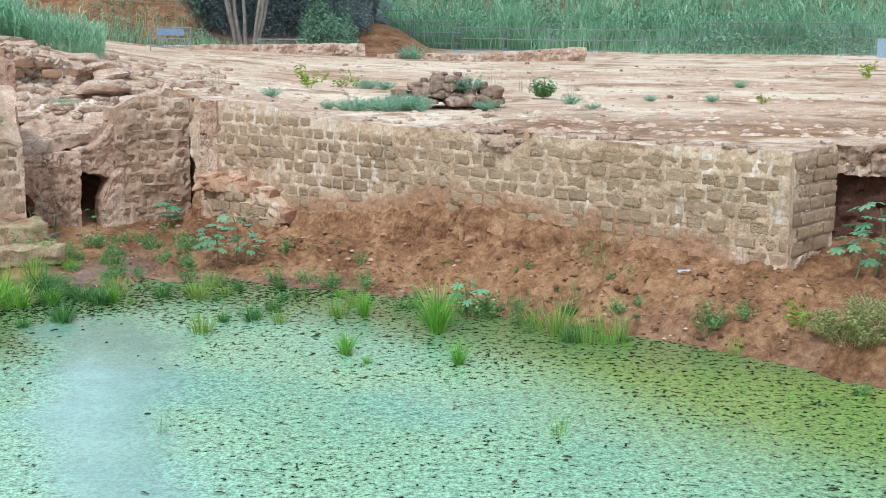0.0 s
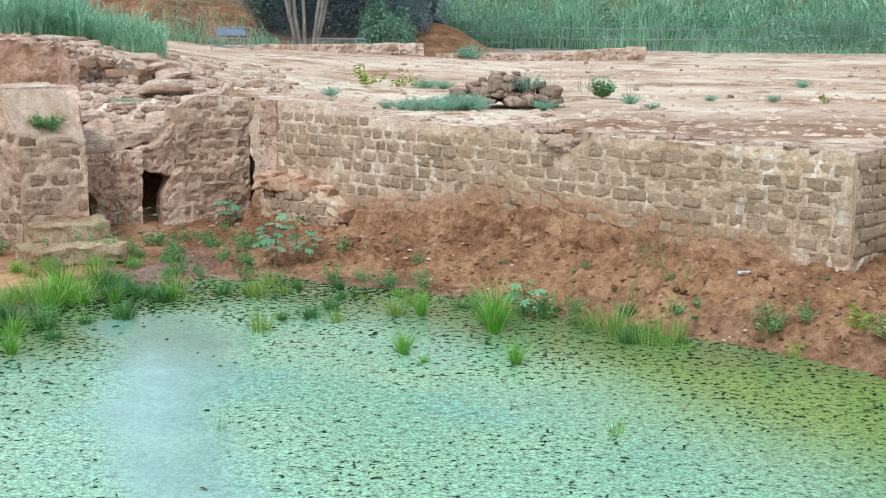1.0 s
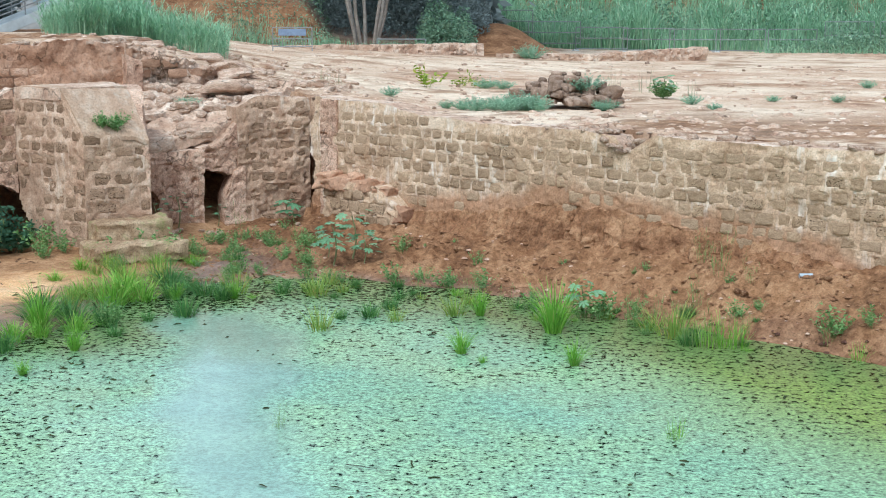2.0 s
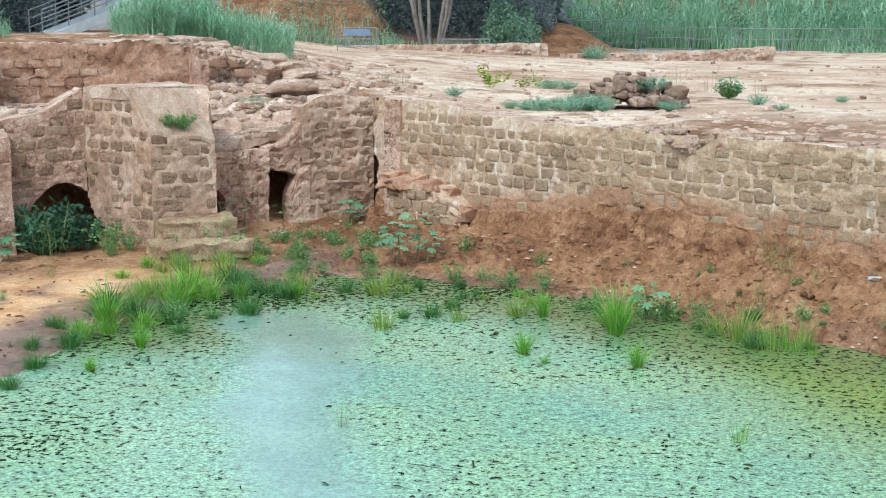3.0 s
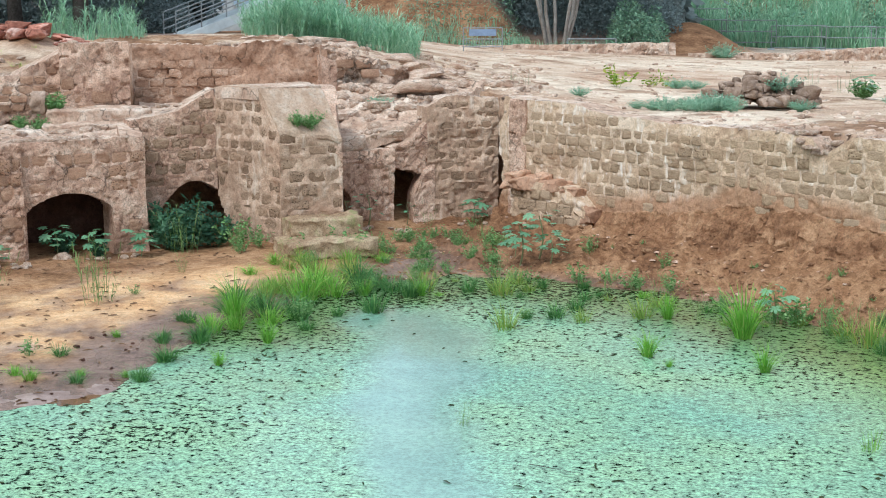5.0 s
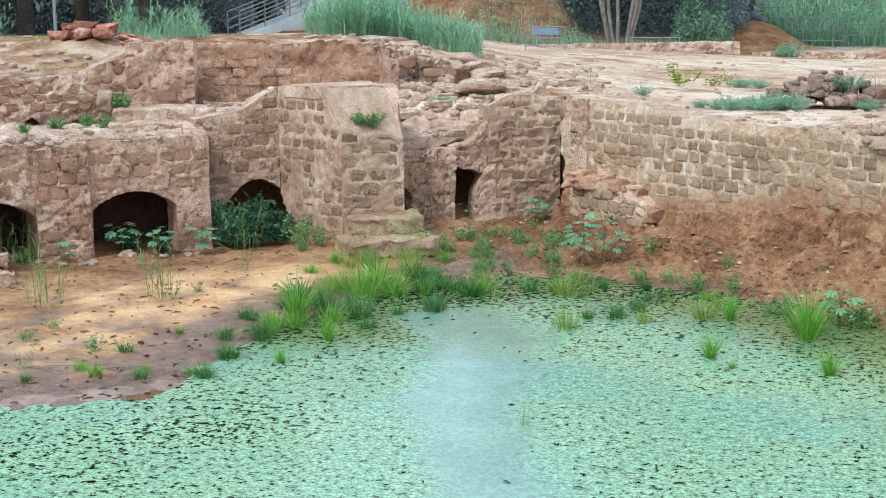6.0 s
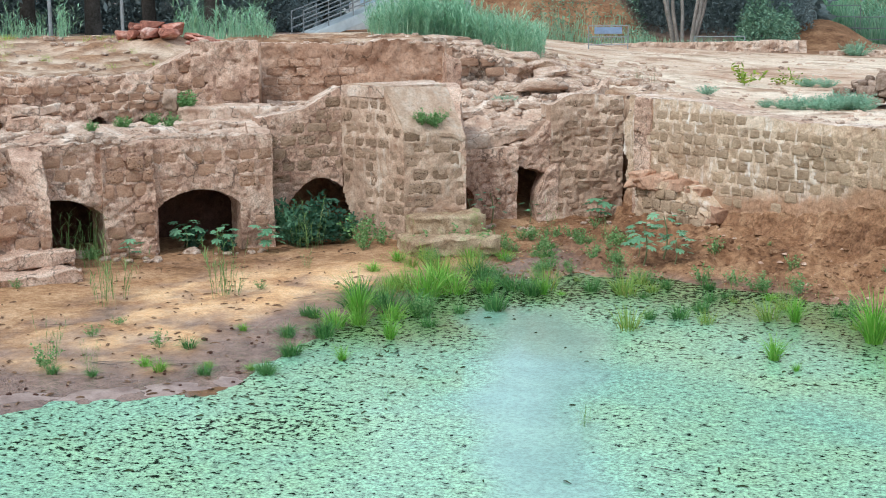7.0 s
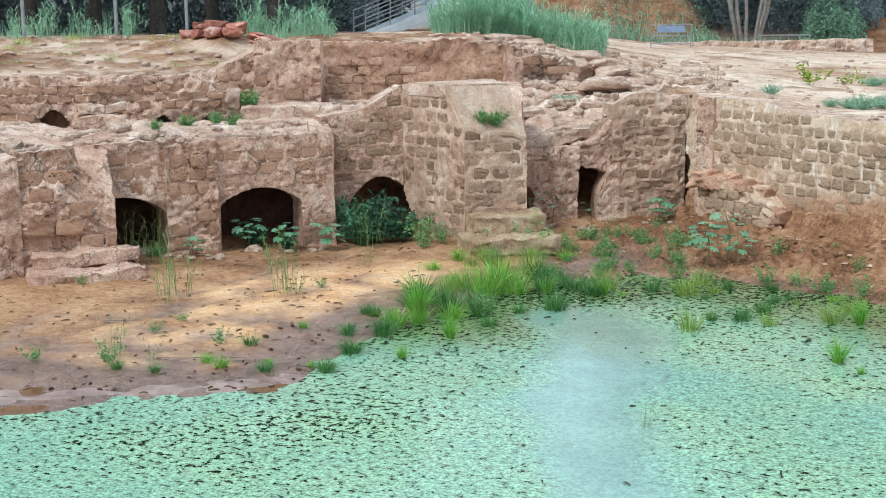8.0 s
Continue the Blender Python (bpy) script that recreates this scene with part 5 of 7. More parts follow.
def castor_plant(x, y, h, n, size, rng, label):
    """A castor-oil plant: jointed stem, leaf stalks, broad lobed leaves."""
    z = rest(x, y)
    root = thing("castor_plant", Matrix.Translation((x, y, z)), label, "plant", "castor plants")
    V, F = [], []
    leans = []
    for k in range(n):
        t = 0.25 + 0.75 * (k + 0.5) / n
        a = k * 2.4 + rng.uniform(-0.4, 0.4)
        stem_p = Vector((0.08 * h * math.sin(3 * t), 0.06 * h * math.cos(2 * t), h * t * 0.85))
        out = Vector((math.cos(a), math.sin(a), 0.35)) * h * rng.uniform(0.2, 0.42) * (1.15 - 0.5 * t)
        leans.append((stem_p, stem_p + out, a))
    path = [Vector((0.08 * h * math.sin(3 * t), 0.06 * h * math.cos(2 * t), h * t * 0.85 - 0.04)) for t in (0, 0.25, 0.5, 0.75, 1.0)]
    stick(V, F, path, 0.02 * h)
    solid("stem", V, F, STEM, root)
    for p, q, a in leans:
        leaf = new("leaf", PALM)
        leaf.parent = root
        s = size * rng.uniform(0.7, 1.15)
        leaf.matrix_local = Matrix.LocRotScale(q, Euler((rng.uniform(-0.5, 0.1), rng.uniform(-0.35, 0.35), a - 1.57)), (s, s, s))
        V, F = [], []
        stick(V, F, [p, (p + q) / 2 + Vector((0, 0, 0.04 * h)), q], 0.008 * h)
        back = leaf.matrix_local.inverted()
        solid("stalk", [back @ v for v in V], F, STEM, leaf)


cr = random.Random(9)
for x, y, h, n, s in [(5.75, 17.2, 1.2, 22, 0.33), (5.4, 16.9, 0.7, 12, 0.3), (6.1, 16.9, 1.0, 16, 0.34), (-3.7, 20.95, 0.85, 16, 0.27), (-3.45, 21.4, 0.9, 14, 0.26), (-3.2, 21.0, 0.6, 12, 0.24), (-3.9, 21.6, 0.45, 8, 0.2), (-5.23, 24.5, 0.5, 8, 0.4),
                      (-11.55, 20.0, 0.6, 14, 0.3), (-10.18, 20.4, 0.55, 14, 0.28), (-10.9, 20.15, 0.55, 12, 0.24), (0.3, 18.1, 0.65, 9, 0.32), (-12.0, 18.9, 0.4, 6, 0.32)]:
    castor_plant(x, y, h, n, s, cr, "castor-oil plant with broad lobed blue-green leaves")
for x, y, h, n, s in [(-7.3, 22.9, 0.75, 9, 0.16), (-6.5, 24.3, 0.5, 6, 0.16), (-7.05, 23.5, 0.8, 9, 0.15), (2.3, 30.7, 0.6, 14, 0.3)]:
    castor_plant(x, y, h, n, s, cr, "young lobed-leaf plant with pale green leaves")


# ---- stones ----
def rock_mesh(name, rng, material, flat=1.0, points=16):
    """An angular broken stone: the hull of a few chance points."""
    bm = bmesh.new()
    for _ in range(points):
        p = Vector((rng.gauss(0, 1), rng.gauss(0, 1), rng.gauss(0, 1))).normalized()
        bm.verts.new(Vector([math.copysign(abs(c) ** 0.6, c) * 0.44 for c in p]) * rng.uniform(0.85, 1.1))
    hull = bmesh.ops.convex_hull(bm, input=bm.verts[:])
    bmesh.ops.delete(bm, geom=[g for g in hull["geom_interior"] if isinstance(g, bmesh.types.BMVert)], context="VERTS")
    bmesh.ops.bevel(bm, geom=bm.edges[:], offset=0.03, segments=1, affect="EDGES")
    for v in bm.verts:
        v.co.z *= flat
    me = bpy.data.meshes.new(name)
    bm.to_mesh(me)
    bm.free()
    me.materials.append(material)
    return me


def boulder_mesh(name, rng, material, flat=1.0, sub=3):
    """A worn rock: squarish, rounded, lumpy, with a chipped side or two."""
    bm = bmesh.new()
    bmesh.ops.create_icosphere(bm, subdivisions=sub, radius=1)
    off = Vector((rng.uniform(0, 90), rng.uniform(0, 90), rng.uniform(0, 90)))
    chips = [(Vector((rng.gauss(0, 1), rng.gauss(0, 1), rng.gauss(0, 0.6))).normalized(), rng.uniform(0.3, 0.42)) for _ in range(4)]
    for v in bm.verts:
        p = v.co.normalized()
        q = Vector([math.copysign(abs(c) ** 0.55, c) * 0.46 for c in p])
        q *= 1 + 0.22 * noise.noise(p * 1.4 + off) + 0.12 * noise.noise(p * 3.3 + off) + 0.07 * noise.noise(p * 7 + off)
        for d, k in chips:
            over = q.dot(d) - k
            if over > 0:
                q -= d * over * 0.8
        v.co = Vector((q.x, q.y, q.z * flat))
    me = bpy.data.meshes.new(name)
    bm.to_mesh(me)
    bm.free()
    me.materials.append(material)
    me.polygons.foreach_set("use_smooth", [True] * len(me.polygons))
    me.set_sharp_from_angle(angle=radians(42))
    return me


def drop(name, meshes, x, y, size, rng, label, group, sink=0.25, z=None, tall=1.0):
    ob = new(name, rng.choice(meshes))
    zz = rest(x, y) if z is None else z
    sx, sy, sz = size * rng.uniform(0.8, 1.3), size * rng.uniform(0.7, 1.1), size * rng.uniform(0.5, 0.8) * tall
    ob.matrix_world = Matrix.LocRotScale((x, y, zz + sz * (0.42 - sink)), Euler((rng.uniform(-0.15, 0.15), rng.uniform(-0.15, 0.15), rng.uniform(0, 6.28))), (sx, sy, sz))
    return tagged(ob, label, "stone", group)


rr = random.Random(21)
stones = [boulder_mesh("stone", rr, ROCK) for _ in range(7)]
slabs = [boulder_mesh("rock_slab", rr, CRUST, 0.75) for _ in range(8)]
reds = [rock_mesh("red_stone", rr, RED_ROCK, 1.0, 13) for _ in range(6)]
clods = [boulder_mesh("clod", rr, SOIL, 0.8, 2) for _ in range(5)]
# piled stone heap on the plateau
for lay, (n, rad) in enumerate([(52, 0.9), (42, 0.78), (30, 0.6), (16, 0.42), (5, 0.2)]):
    for k in range(n):
        a, r = rr.uniform(0, 6.28), rad * math.sqrt(rr.random()) if lay else rad * rr.uniform(0.3, 1)
        drop("stone", stones, 0.1 + 1.35 * r * math.cos(a), 27.7 + 0.8 * r * math.sin(a), 0.13 + 0.26 * rr.random() ** 1.6, rr, "rough brown stone in a piled heap", "piled stones", 0.2, 2.44 + 0.14 * lay)
# rubble and slabs on the stepped rock
for _ in range(70):
    u, v = rr.random(), rr.random() ** 0.9
    x = (-7.6 + 1.45 * u) * (1 - v) + (-9.3 + 3.6 * u) * v
    y = (23.6 + 1.2 * u) * (1 - v) + 27.6 * v
    drop("rock_slab", slabs, x, y, rr.uniform(0.1, 0.34), rr, "flat weathered rock slab bedded in rubble", "slabs on the stepped rock", 0.34)
flats = [boulder_mesh("rock_slab", rr, CRUST, 0.8) for _ in range(7)]
for _ in range(16):
    u, v = rr.random(), rr.random()
    x = (-7.7 + 1.5 * u) * (1 - v) + (-9.3 + 3.6 * u) * v
    y = (23.7 + 1.3 * u) * (1 - v) + 27.8 * v
    ob = drop("rock_slab", flats, x, y, rr.uniform(0.35, 0.8), rr, "broad flat rock slab in stepped layers", "slabs on the stepped rock", 0.42, tall=0.8)
    ob.rotation_euler = (rr.uniform(-0.08, 0.08), rr.uniform(-0.08, 0.08), 0.45 + rr.uniform(-0.3, 0.3))
for _ in range(22):
    a = radians(rr.uniform(9, 19))
    r = rr.uniform(29, 40)
    ob = drop("rock_slab", flats, -math.sin(a) * r, math.cos(a) * r, rr.uniform(0.4, 1.1), rr, "broad flat rock slab half buried in the plateau", "stones on the plateau", 0.36, tall=0.5)
drop("rock_slab", slabs, -6.9, 26.6, 1.0, rr, "long flat rock slab lying on rubble", "slabs on the stepped rock", 0.1, tall=0.5)
for _ in range(150):
    a = radians(rr.uniform(9, 20))
    r = rr.uniform(28, 44)
    drop("rock_slab", slabs, -math.sin(a) * r, math.cos(a) * r, rr.uniform(0.12, 0.42), rr, "pale stone half buried in crusted ground", "stones on the plateau", 0.3)
for _ in range(50):
    a, r = radians(rr.uniform(-17, 9)), rr.uniform(23, 60)
    if poly_sd(-math.sin(a) * r, math.cos(a) * r, PIT) > 1.0:
        drop("stone", stones, -math.sin(a) * r, math.cos(a) * r, rr.uniform(0.05, 0.2), rr, "small stone lying on the trampled ground", "small stones on the plateau", 0.2)
# rubble on the vault roof and along wall heads
for _ in range(70):
    u, v = rr.random(), rr.random()
    x = (-14.4 + 4.1 * u) * (1 - v) + (-16.6 + 5.2 * u) * v
    y = (15.9 + 5.2 * u) * (1 - v) + (19.7 + 3.8 * u) * v
    if not vault_hole(u, v):
        drop("rock_slab", slabs, x, y, rr.uniform(0.1, 0.4), rr, "flat weathered rubble stone on the vault roof", "rubble on the vaults", 0.35)
# red rubble heap and grey rubble on the western ridge
for k, (x, y, w) in enumerate(((-16.25, 25.9, 0.6), (-15.95, 25.8, 0.45), (-15.55, 25.85, 0.55), (-15.2, 26.0, 0.62), (-15.8, 26.4, 0.7), (-15.35, 26.5, 0.7), (-14.6, 26.5, 0.5), (-14.35, 26.5, 0.45), (-16.0, 26.3, 0.5))):
    drop("red_stone", reds, x, y, w, rr, "large red block of broken masonry in a heap", "red rubble heap", 0.1, tall=1.0)
for k in range(30):
    drop("red_stone", reds, -15.65 + rr.gauss(0, 0.6), 26.3 + rr.uniform(-0.4, 0.5), rr.uniform(0.15, 0.5), rr, "red broken stone in a low heap", "red rubble heap", rr.uniform(-0.25, 0.25), tall=0.8)
for k in range(8):
    drop("red_stone", reds, -14.6 + rr.uniform(-0.3, 0.3), 26.6 + rr.uniform(-0.3, 0.3), rr.uniform(0.25, 0.6), rr, "red broken stone in a low heap", "red rubble heap", rr.uniform(-0.3, 0.2))
for k in range(60):
    a, r = radians(rr.uniform(30.5, 40)), rr.uniform(27, 33)
    drop("rock_slab", slabs, -math.sin(a) * r, math.cos(a) * r, rr.uniform(0.05, 0.24), rr, "grey rubble stone on the ridge", "grey rubble on the ridge", 0.25)
ridge = [(-math.sin(radians(a)) * r, math.cos(radians(a)) * r) for a, r in [(rr.uniform(29.5, 40.5), rr.uniform(26.5, 33)) for _ in range(46)]]
scatter([blade_mesh("ridge_grass", rr, 46, 0.5, 0.6, 0.014, 0.9, STRAWGREEN, 0.6) for _ in range(3)], "ridge_grass", "thin yellow-green grass tuft on the stony ridge", "grass", "grass on the ridge",
        [(x, y, rr.uniform(0.08, 0.26)) for x, y in ridge], rr, 0.5)
for _ in range(46):
    drop("rock_slab", slabs, -7.8 + rr.gauss(0, 0.9), 27.4 + rr.gauss(0, 0.8), rr.uniform(0.12, 0.5), rr, "weathered rock half buried in red rubble", "rocks above the stepped ledges", 0.38, tall=0.9)
for x, y, w in ((0.95, 27.6, 0.42), (1.0, 27.9, 0.4)):
    drop("stone", stones, x, y, w, rr, "squared brown stone beside the piled heap", "piled stones", 0.2)
# fallen clods along the soil bank and at the waterline
for k in range(90):
    t = rr.random() ** 1.1
    x, y = 4.6 - 9.2 * t, 17.1 + 7.4 * t
    s = rr.random()
    x, y = x - 1.6 * s * (0.7 + 0.9 * t), y - 1.9 * s * (0.7 + 1.0 * t)
    if poly_sd(x, y, POND) > 0.1:
        drop("clod", clods, x, y, rr.uniform(0.04, 0.16) * (1.4 if rr.random() < 0.1 else 1), rr, "crumbled clod of red soil on the bank", "clods on the bank", 0.3)


def step_block(x, y, z, l, d, h, turn, label, mat, seed, wear=1.0):
    """A worn stone step: rounded, uneven block."""
    bm = bmesh.new()
    bmesh.ops.create_cube(bm, size=1)
    bmesh.ops.subdivide_edges(bm, edges=bm.edges[:], cuts=13, use_grid_fill=True)
    for v in bm.verts:
        c = v.co
        e = max(0, max(abs(c.x), abs(c.y), abs(c.z)) - 0.3)
        f = Vector((c.x * l, c.y * d, c.z * h))
        w = noise.noise(f * 2.2 + Vector((seed, 0, 0))) * 0.06 + noise.noise(f * 7 + Vector((seed, 3, 0))) * 0.04 - 0.06 * max(0, noise.noise(f * 5 + Vector((seed, 9, 0))))
        w *= wear
        k = 1 - 0.12 * ((abs(c.x) > 0.49) + (abs(c.y) > 0.49) + (abs(c.z) > 0.49) - 1)
        v.co = Vector((f.x * (1 if k > 0.9 else 0.96) + w, f.y * (1 if k > 0.9 else 0.9) + w, f.z * (1 if k > 0.95 else 0.86) + w))
    ob = part("stone_step", bm, mat, smooth=True)
    ob.matrix_world = pose(x, y, z + h / 2, 0, 0, turn)
    return tagged(ob, label, "step", "worn stone steps")


step_block(-12.55, 16.75, 0.05, 1.75, 0.7, 0.27, 45, "worn pale stone step at the foot of the block mass", MORTAR_RED, 1)
step_block(-12.75, 17.0, 0.3, 1.6, 0.5, 0.25, 45, "worn pale stone step at the foot of the block mass", MORTAR_RED, 2)
step_block(-7.12, 21.3, 0.1, 1.6, 0.95, 0.34, 36, "worn mossy step at the foot of the buttress", MOSSY, 3, 0.9)
step_block(-7.32, 21.66, 0.36, 1.3, 0.7, 0.38, 36, "worn mossy step at the foot of the buttress", MOSSY, 4, 0.9)
step_block(-12.05, 22.75, 2.18, 1.9, 0.8, 0.32, 30, "pale stone ledge below the tall pier", CRUST, 5)
step_block(-11.75, 22.3, 2.0, 2.2, 0.7, 0.26, 34, "pale stone ledge below the tall pier", CRUST, 6)
step_block(-14.9, 20.6, 2.12, 0.95, 0.6, 0.3, 40, "block of old masonry standing on the vault roof", MORTAR_RED, 7)
step_block(-15.0, 20.75, 2.4, 0.8, 0.5, 0.18, 40, "flat stone on a block of old masonry", CRUST, 8)
step_block(-14.6, 20.75, 2.12, 0.6, 0.5, 0.18, 30, "block of old masonry standing on the vault roof", MORTAR_RED, 10)
step_block(-12.95, 22.1, 2.4, 0.24, 0.2, 0.4, 20, "small upright stone by the rear wall", ROCK, 9)


# crumbled stones along the wall heads
for (A, B, z, n, mats) in ((R0, K0, 2.36, 90, slabs), (T4, T3, 2.6, 14, slabs), (A2, A1, 2.12, 34, slabs), (A4, A2, 2.1, 16, slabs), ((-17.0, 19.55), (-12.9, 23.2), 3.08, 50, slabs), ((-12.4, 24.9), (-9.0, 27.05), 3.62, 34, slabs), ((-6.2, 24.8), (-4.95, 25.6), 2.6, 16, slabs),
                           ((-12.9, 22.85), (-11.75, 23.45), 3.7, 10, slabs), ((-7.55, 23.6), (-6.73, 24.28), 1.66, 10, slabs), ((-13.5, 16.4), (-12.9, 17.0), 2.1, 10, slabs)):
    d = Vector((B[0] - A[0], B[1] - A[1], 0))
    back = Vector((d.y, -d.x, 0)).normalized()
    if back.y < 0:
        back = -back
    for k in range(n):
        t = rr.random()
        p = Vector((*A, 0)) + d * t + back * rr.uniform(0.06, 0.5)
        drop("rubble_stone", mats, p.x, p.y, rr.uniform(0.06, 0.22), rr, "crumbled stone along the wall head", "rubble along the wall heads", 0.3, max(z - 0.02, rest(p.x, p.y, z - 0.02) if abs(rest(p.x, p.y) - z) < 0.4 else z - 0.02))
ROT = earthy("rotten_leaf", (0.02, 0.03, 0.014), (0.045, 0.06, 0.028), (0.09, 0.1, 0.05), 3.0, 16)
SCRAP = earthy("dead_scrap", (0.09, 0.05, 0.03), (0.17, 0.1, 0.06), (0.3, 0.2, 0.12), 3.0, 16)


def litter(name, label, n, spot, rng, material, size, level=-9.0):
    """Chance scraps lying on the ground: flat chips and bits of stalk."""
    V, F = [], []
    for _ in range(n):
        x, y = spot()
        z = max(rest(x, y) + 0.006, level)
        a, ln, w = rng.uniform(0, 6.28), size * rng.uniform(0.4, 1.6), size * rng.uniform(0.1, 0.45)
        c, s = math.cos(a), math.sin(a)
        o = len(V)
        for u, v, h in ((-1, -1, 0), (1, -0.7, 0.004), (0.8, 1, 0.012), (-0.9, 0.8, 0.006), (0, 0, 0.02)):
            V.append((x + c * u * ln / 2 - s * v * w / 2, y + s * u * ln / 2 + c * v * w / 2, z + h))
        F += [(o, o + 1, o + 4), (o + 1, o + 2, o + 4), (o + 2, o + 3, o + 4), (o + 3, o, o + 4)]
    tagged(solid(name, V, F, material), label, "litter", kind="stuff")


def on_sand():
    while True:
        x, y = rr.uniform(-13, -6.2), rr.uniform(11, 21)
        if poly_sd(x, y, POND) > 0.05 and poly_sd(x, y, PIT) < -0.3:
            return x, y


def on_bank():
    while True:
        x, y = rr.uniform(-6.5, 5), rr.uniform(15, 25)
        if poly_sd(x, y, POND) > 0.0 and poly_sd(x, y, PIT) < -0.2:
            return x, y


def on_water():
    while True:
        x, y = rr.uniform(-10, 6.5), rr.uniform(8, 20)
        s = -poly_sd(x, y, POND)
        if s > 0.05 and noise.noise((x * 0.6, y * 0.6, 2)) + 0.35 * (s < 2.2) > rr.uniform(-0.1, 0.75) and not (-4.6 < x + 0.0 < -2.0 and y < 15 and rr.random() < 0.8):
            return x, y


litter("floating_scraps", "dark rotting leaves and stalks floating among duckweed", 520, on_water, rr, ROT, 0.075, 0.004)
litter("sand_litter", "brown scraps and dead stalks strewn on the sand", 420, on_sand, rr, SCRAP, 0.09)
litter("bank_litter", "crumbs and dead stalks on the soil bank", 900, on_bank, rr, SOIL, 0.09)


# weeds thick on the damp ground between the doorway and the pond, and along the shore
def strewn(n, x0, x1, y0, y1, test):
    out = []
    while len(out) < n:
        x, y = rr.uniform(x0, x1), rr.uniform(y0, y1)
        if test(x, y):
            out.append((x, y))
    return out


damp = lambda x, y: poly_sd(x, y, PIT) < -0.5 and -0.1 < poly_sd(x, y, POND) < 3.2
scatter(herb, "weed", "small green weed on damp ground", "weed", "weeds on damp ground", [(x, y, rr.uniform(0.1, 0.3)) for x, y in strewn(54, -8.0, -4.0, 19.6, 23.4, damp)], rr, 0.4)
scatter(tuft_low, "grass_clump", "small grass clump on damp ground", "grass", "grass on damp ground", [(x, y, rr.uniform(0.1, 0.26)) for x, y in strewn(14, -8.0, -4.6, 18.8, 22.6, damp)], rr, 0.6)
toe = lambda x, y: -0.9 < poly_sd(x, y, POND) < 0.45
for kinds, name, label, cat, group, n, h0, h1, ref in (
        (rush, "rush_clump", "dark green rush clump on the bank's wet toe", "rush", "rushes on the toe", 8, 0.14, 0.3, 0.5),
        (herb, "weed", "bushy green weed on the bank's wet toe", "weed", "weeds on the toe", 16, 0.14, 0.34, 0.4),
        (reedm, "reed", "slender reeds on the bank's wet toe", "reed", "reeds on the toe", 8, 0.3, 0.55, 1.0)):
    scatter(kinds, name, label, cat, group, [(x, y, rr.uniform(h0, h1)) for x, y in strewn(n, -4.6, 2.6, 16.2, 20.6, toe)], rr, ref)
edge = lambda x, y: -1.6 < poly_sd(x, y, POND) < 0.3
scatter(sedge, "sedge", "thin olive sedge in the shallows", "sedge", "sedges in the shallows", [(x, y, rr.uniform(0.1, 0.34)) for x, y in strewn(9, -4.8, 3.0, 16.0, 20.3, edge)], rr, 0.6)
scatter(tuft_low, "grass_clump", "small grass clump in the shallows", "grass", "grass in the shallows", [(x, y, rr.uniform(0.08, 0.22)) for x, y in strewn(8, -4.8, 2.6, 16.0, 20.3, edge)], rr, 0.6)
scatter(tuft_low, "grass_clump", "ragged grass clump at the sand's edge", "grass", "grass at the sand's edge", [(x, y, rr.uniform(0.1, 0.2)) for x, y in strewn(9, -9.5, -6.6, 12.3, 15.5, lambda x, y: 0.0 < poly_sd(x, y, POND) < 1.3)], rr, 0.6)
scatter(herb, "weed", "tiny weed on the soil bank", "weed", "weeds on the bank", [(x, y, rr.uniform(0.06, 0.16)) for x, y in strewn(14, -4, 4.5, 16.5, 23, lambda x, y: poly_sd(x, y, PIT) < -0.4 and poly_sd(x, y, POND) > 0.4)], rr, 0.4)


def puddle(x, y, rx, ry, turn, seed, material=None, up=0.012, label="shallow brown puddle in the mud"):
    """A shallow pool or a wet film on the mud."""
    z = rest(x, y) + up
    turned = Matrix.Rotation(radians(turn), 3, "Z")
    pts, faces, n = [Vector((x, y, z))], [], 28
    for ring in (0.4, 0.75, 1.0):
        for k in range(n):
            a = 6.283 * k / n
            r = ring * (1 + 0.5 * noise.noise((math.cos(a) * 1.6, math.sin(a) * 1.6, seed)) + 0.2 * noise.noise((math.cos(a) * 5, math.sin(a) * 5, seed)))
            p = Vector((x, y, z)) + turned @ Vector((rx * r * math.cos(a), ry * r * math.sin(a), 0))
            if material or ring == 1.0:
                p.z = rest(p.x, p.y) + (up if ring < 1 else -0.004)
            pts.append(p)
    for k in range(n):
        k2 = (k + 1) % n
        faces.append((0, 1 + k, 1 + k2))
        faces += [(1 + n * q + k, 1 + n * (q + 1) + k, 1 + n * (q + 1) + k2, 1 + n * q + k2) for q in (0, 1)]
    ob = solid("puddle", pts, faces, material or PUDDLE, smooth=bool(material))
    tagged(ob, label, "puddle", "puddles", "structure")


PUDDLE = plain("muddy_water", (0.16, 0.085, 0.04), 0.05, vary=0.08, scale=3, bumpy=0.0)
for k, (x, y, rx, ry, turn) in enumerate(PUDDLES):
    puddle(x, y, rx, ry, turn, k)
WETMUD = earthy("wet_mud", (0.2, 0.135, 0.115), (0.3, 0.215, 0.185), (0.4, 0.3, 0.26), 2.0, 18, rough=0.3, bumpy=0.15, grain=0.3)
for k, (x, y, rx, ry, turn) in enumerate([(-8.9, 11.55, 0.55, 0.2, 42), (-8.1, 12.05, 0.5, 0.18, 36), (-7.45, 12.45, 0.45, 0.2, 32), (-9.6, 11.1, 0.5, 0.25, 42), (-6.95, 12.95, 0.2, 0.2, 30)]):
    puddle(x, y, rx, ry, turn, k + 20, WETMUD, 0.006, "glistening film of wet mud at the water's edge")

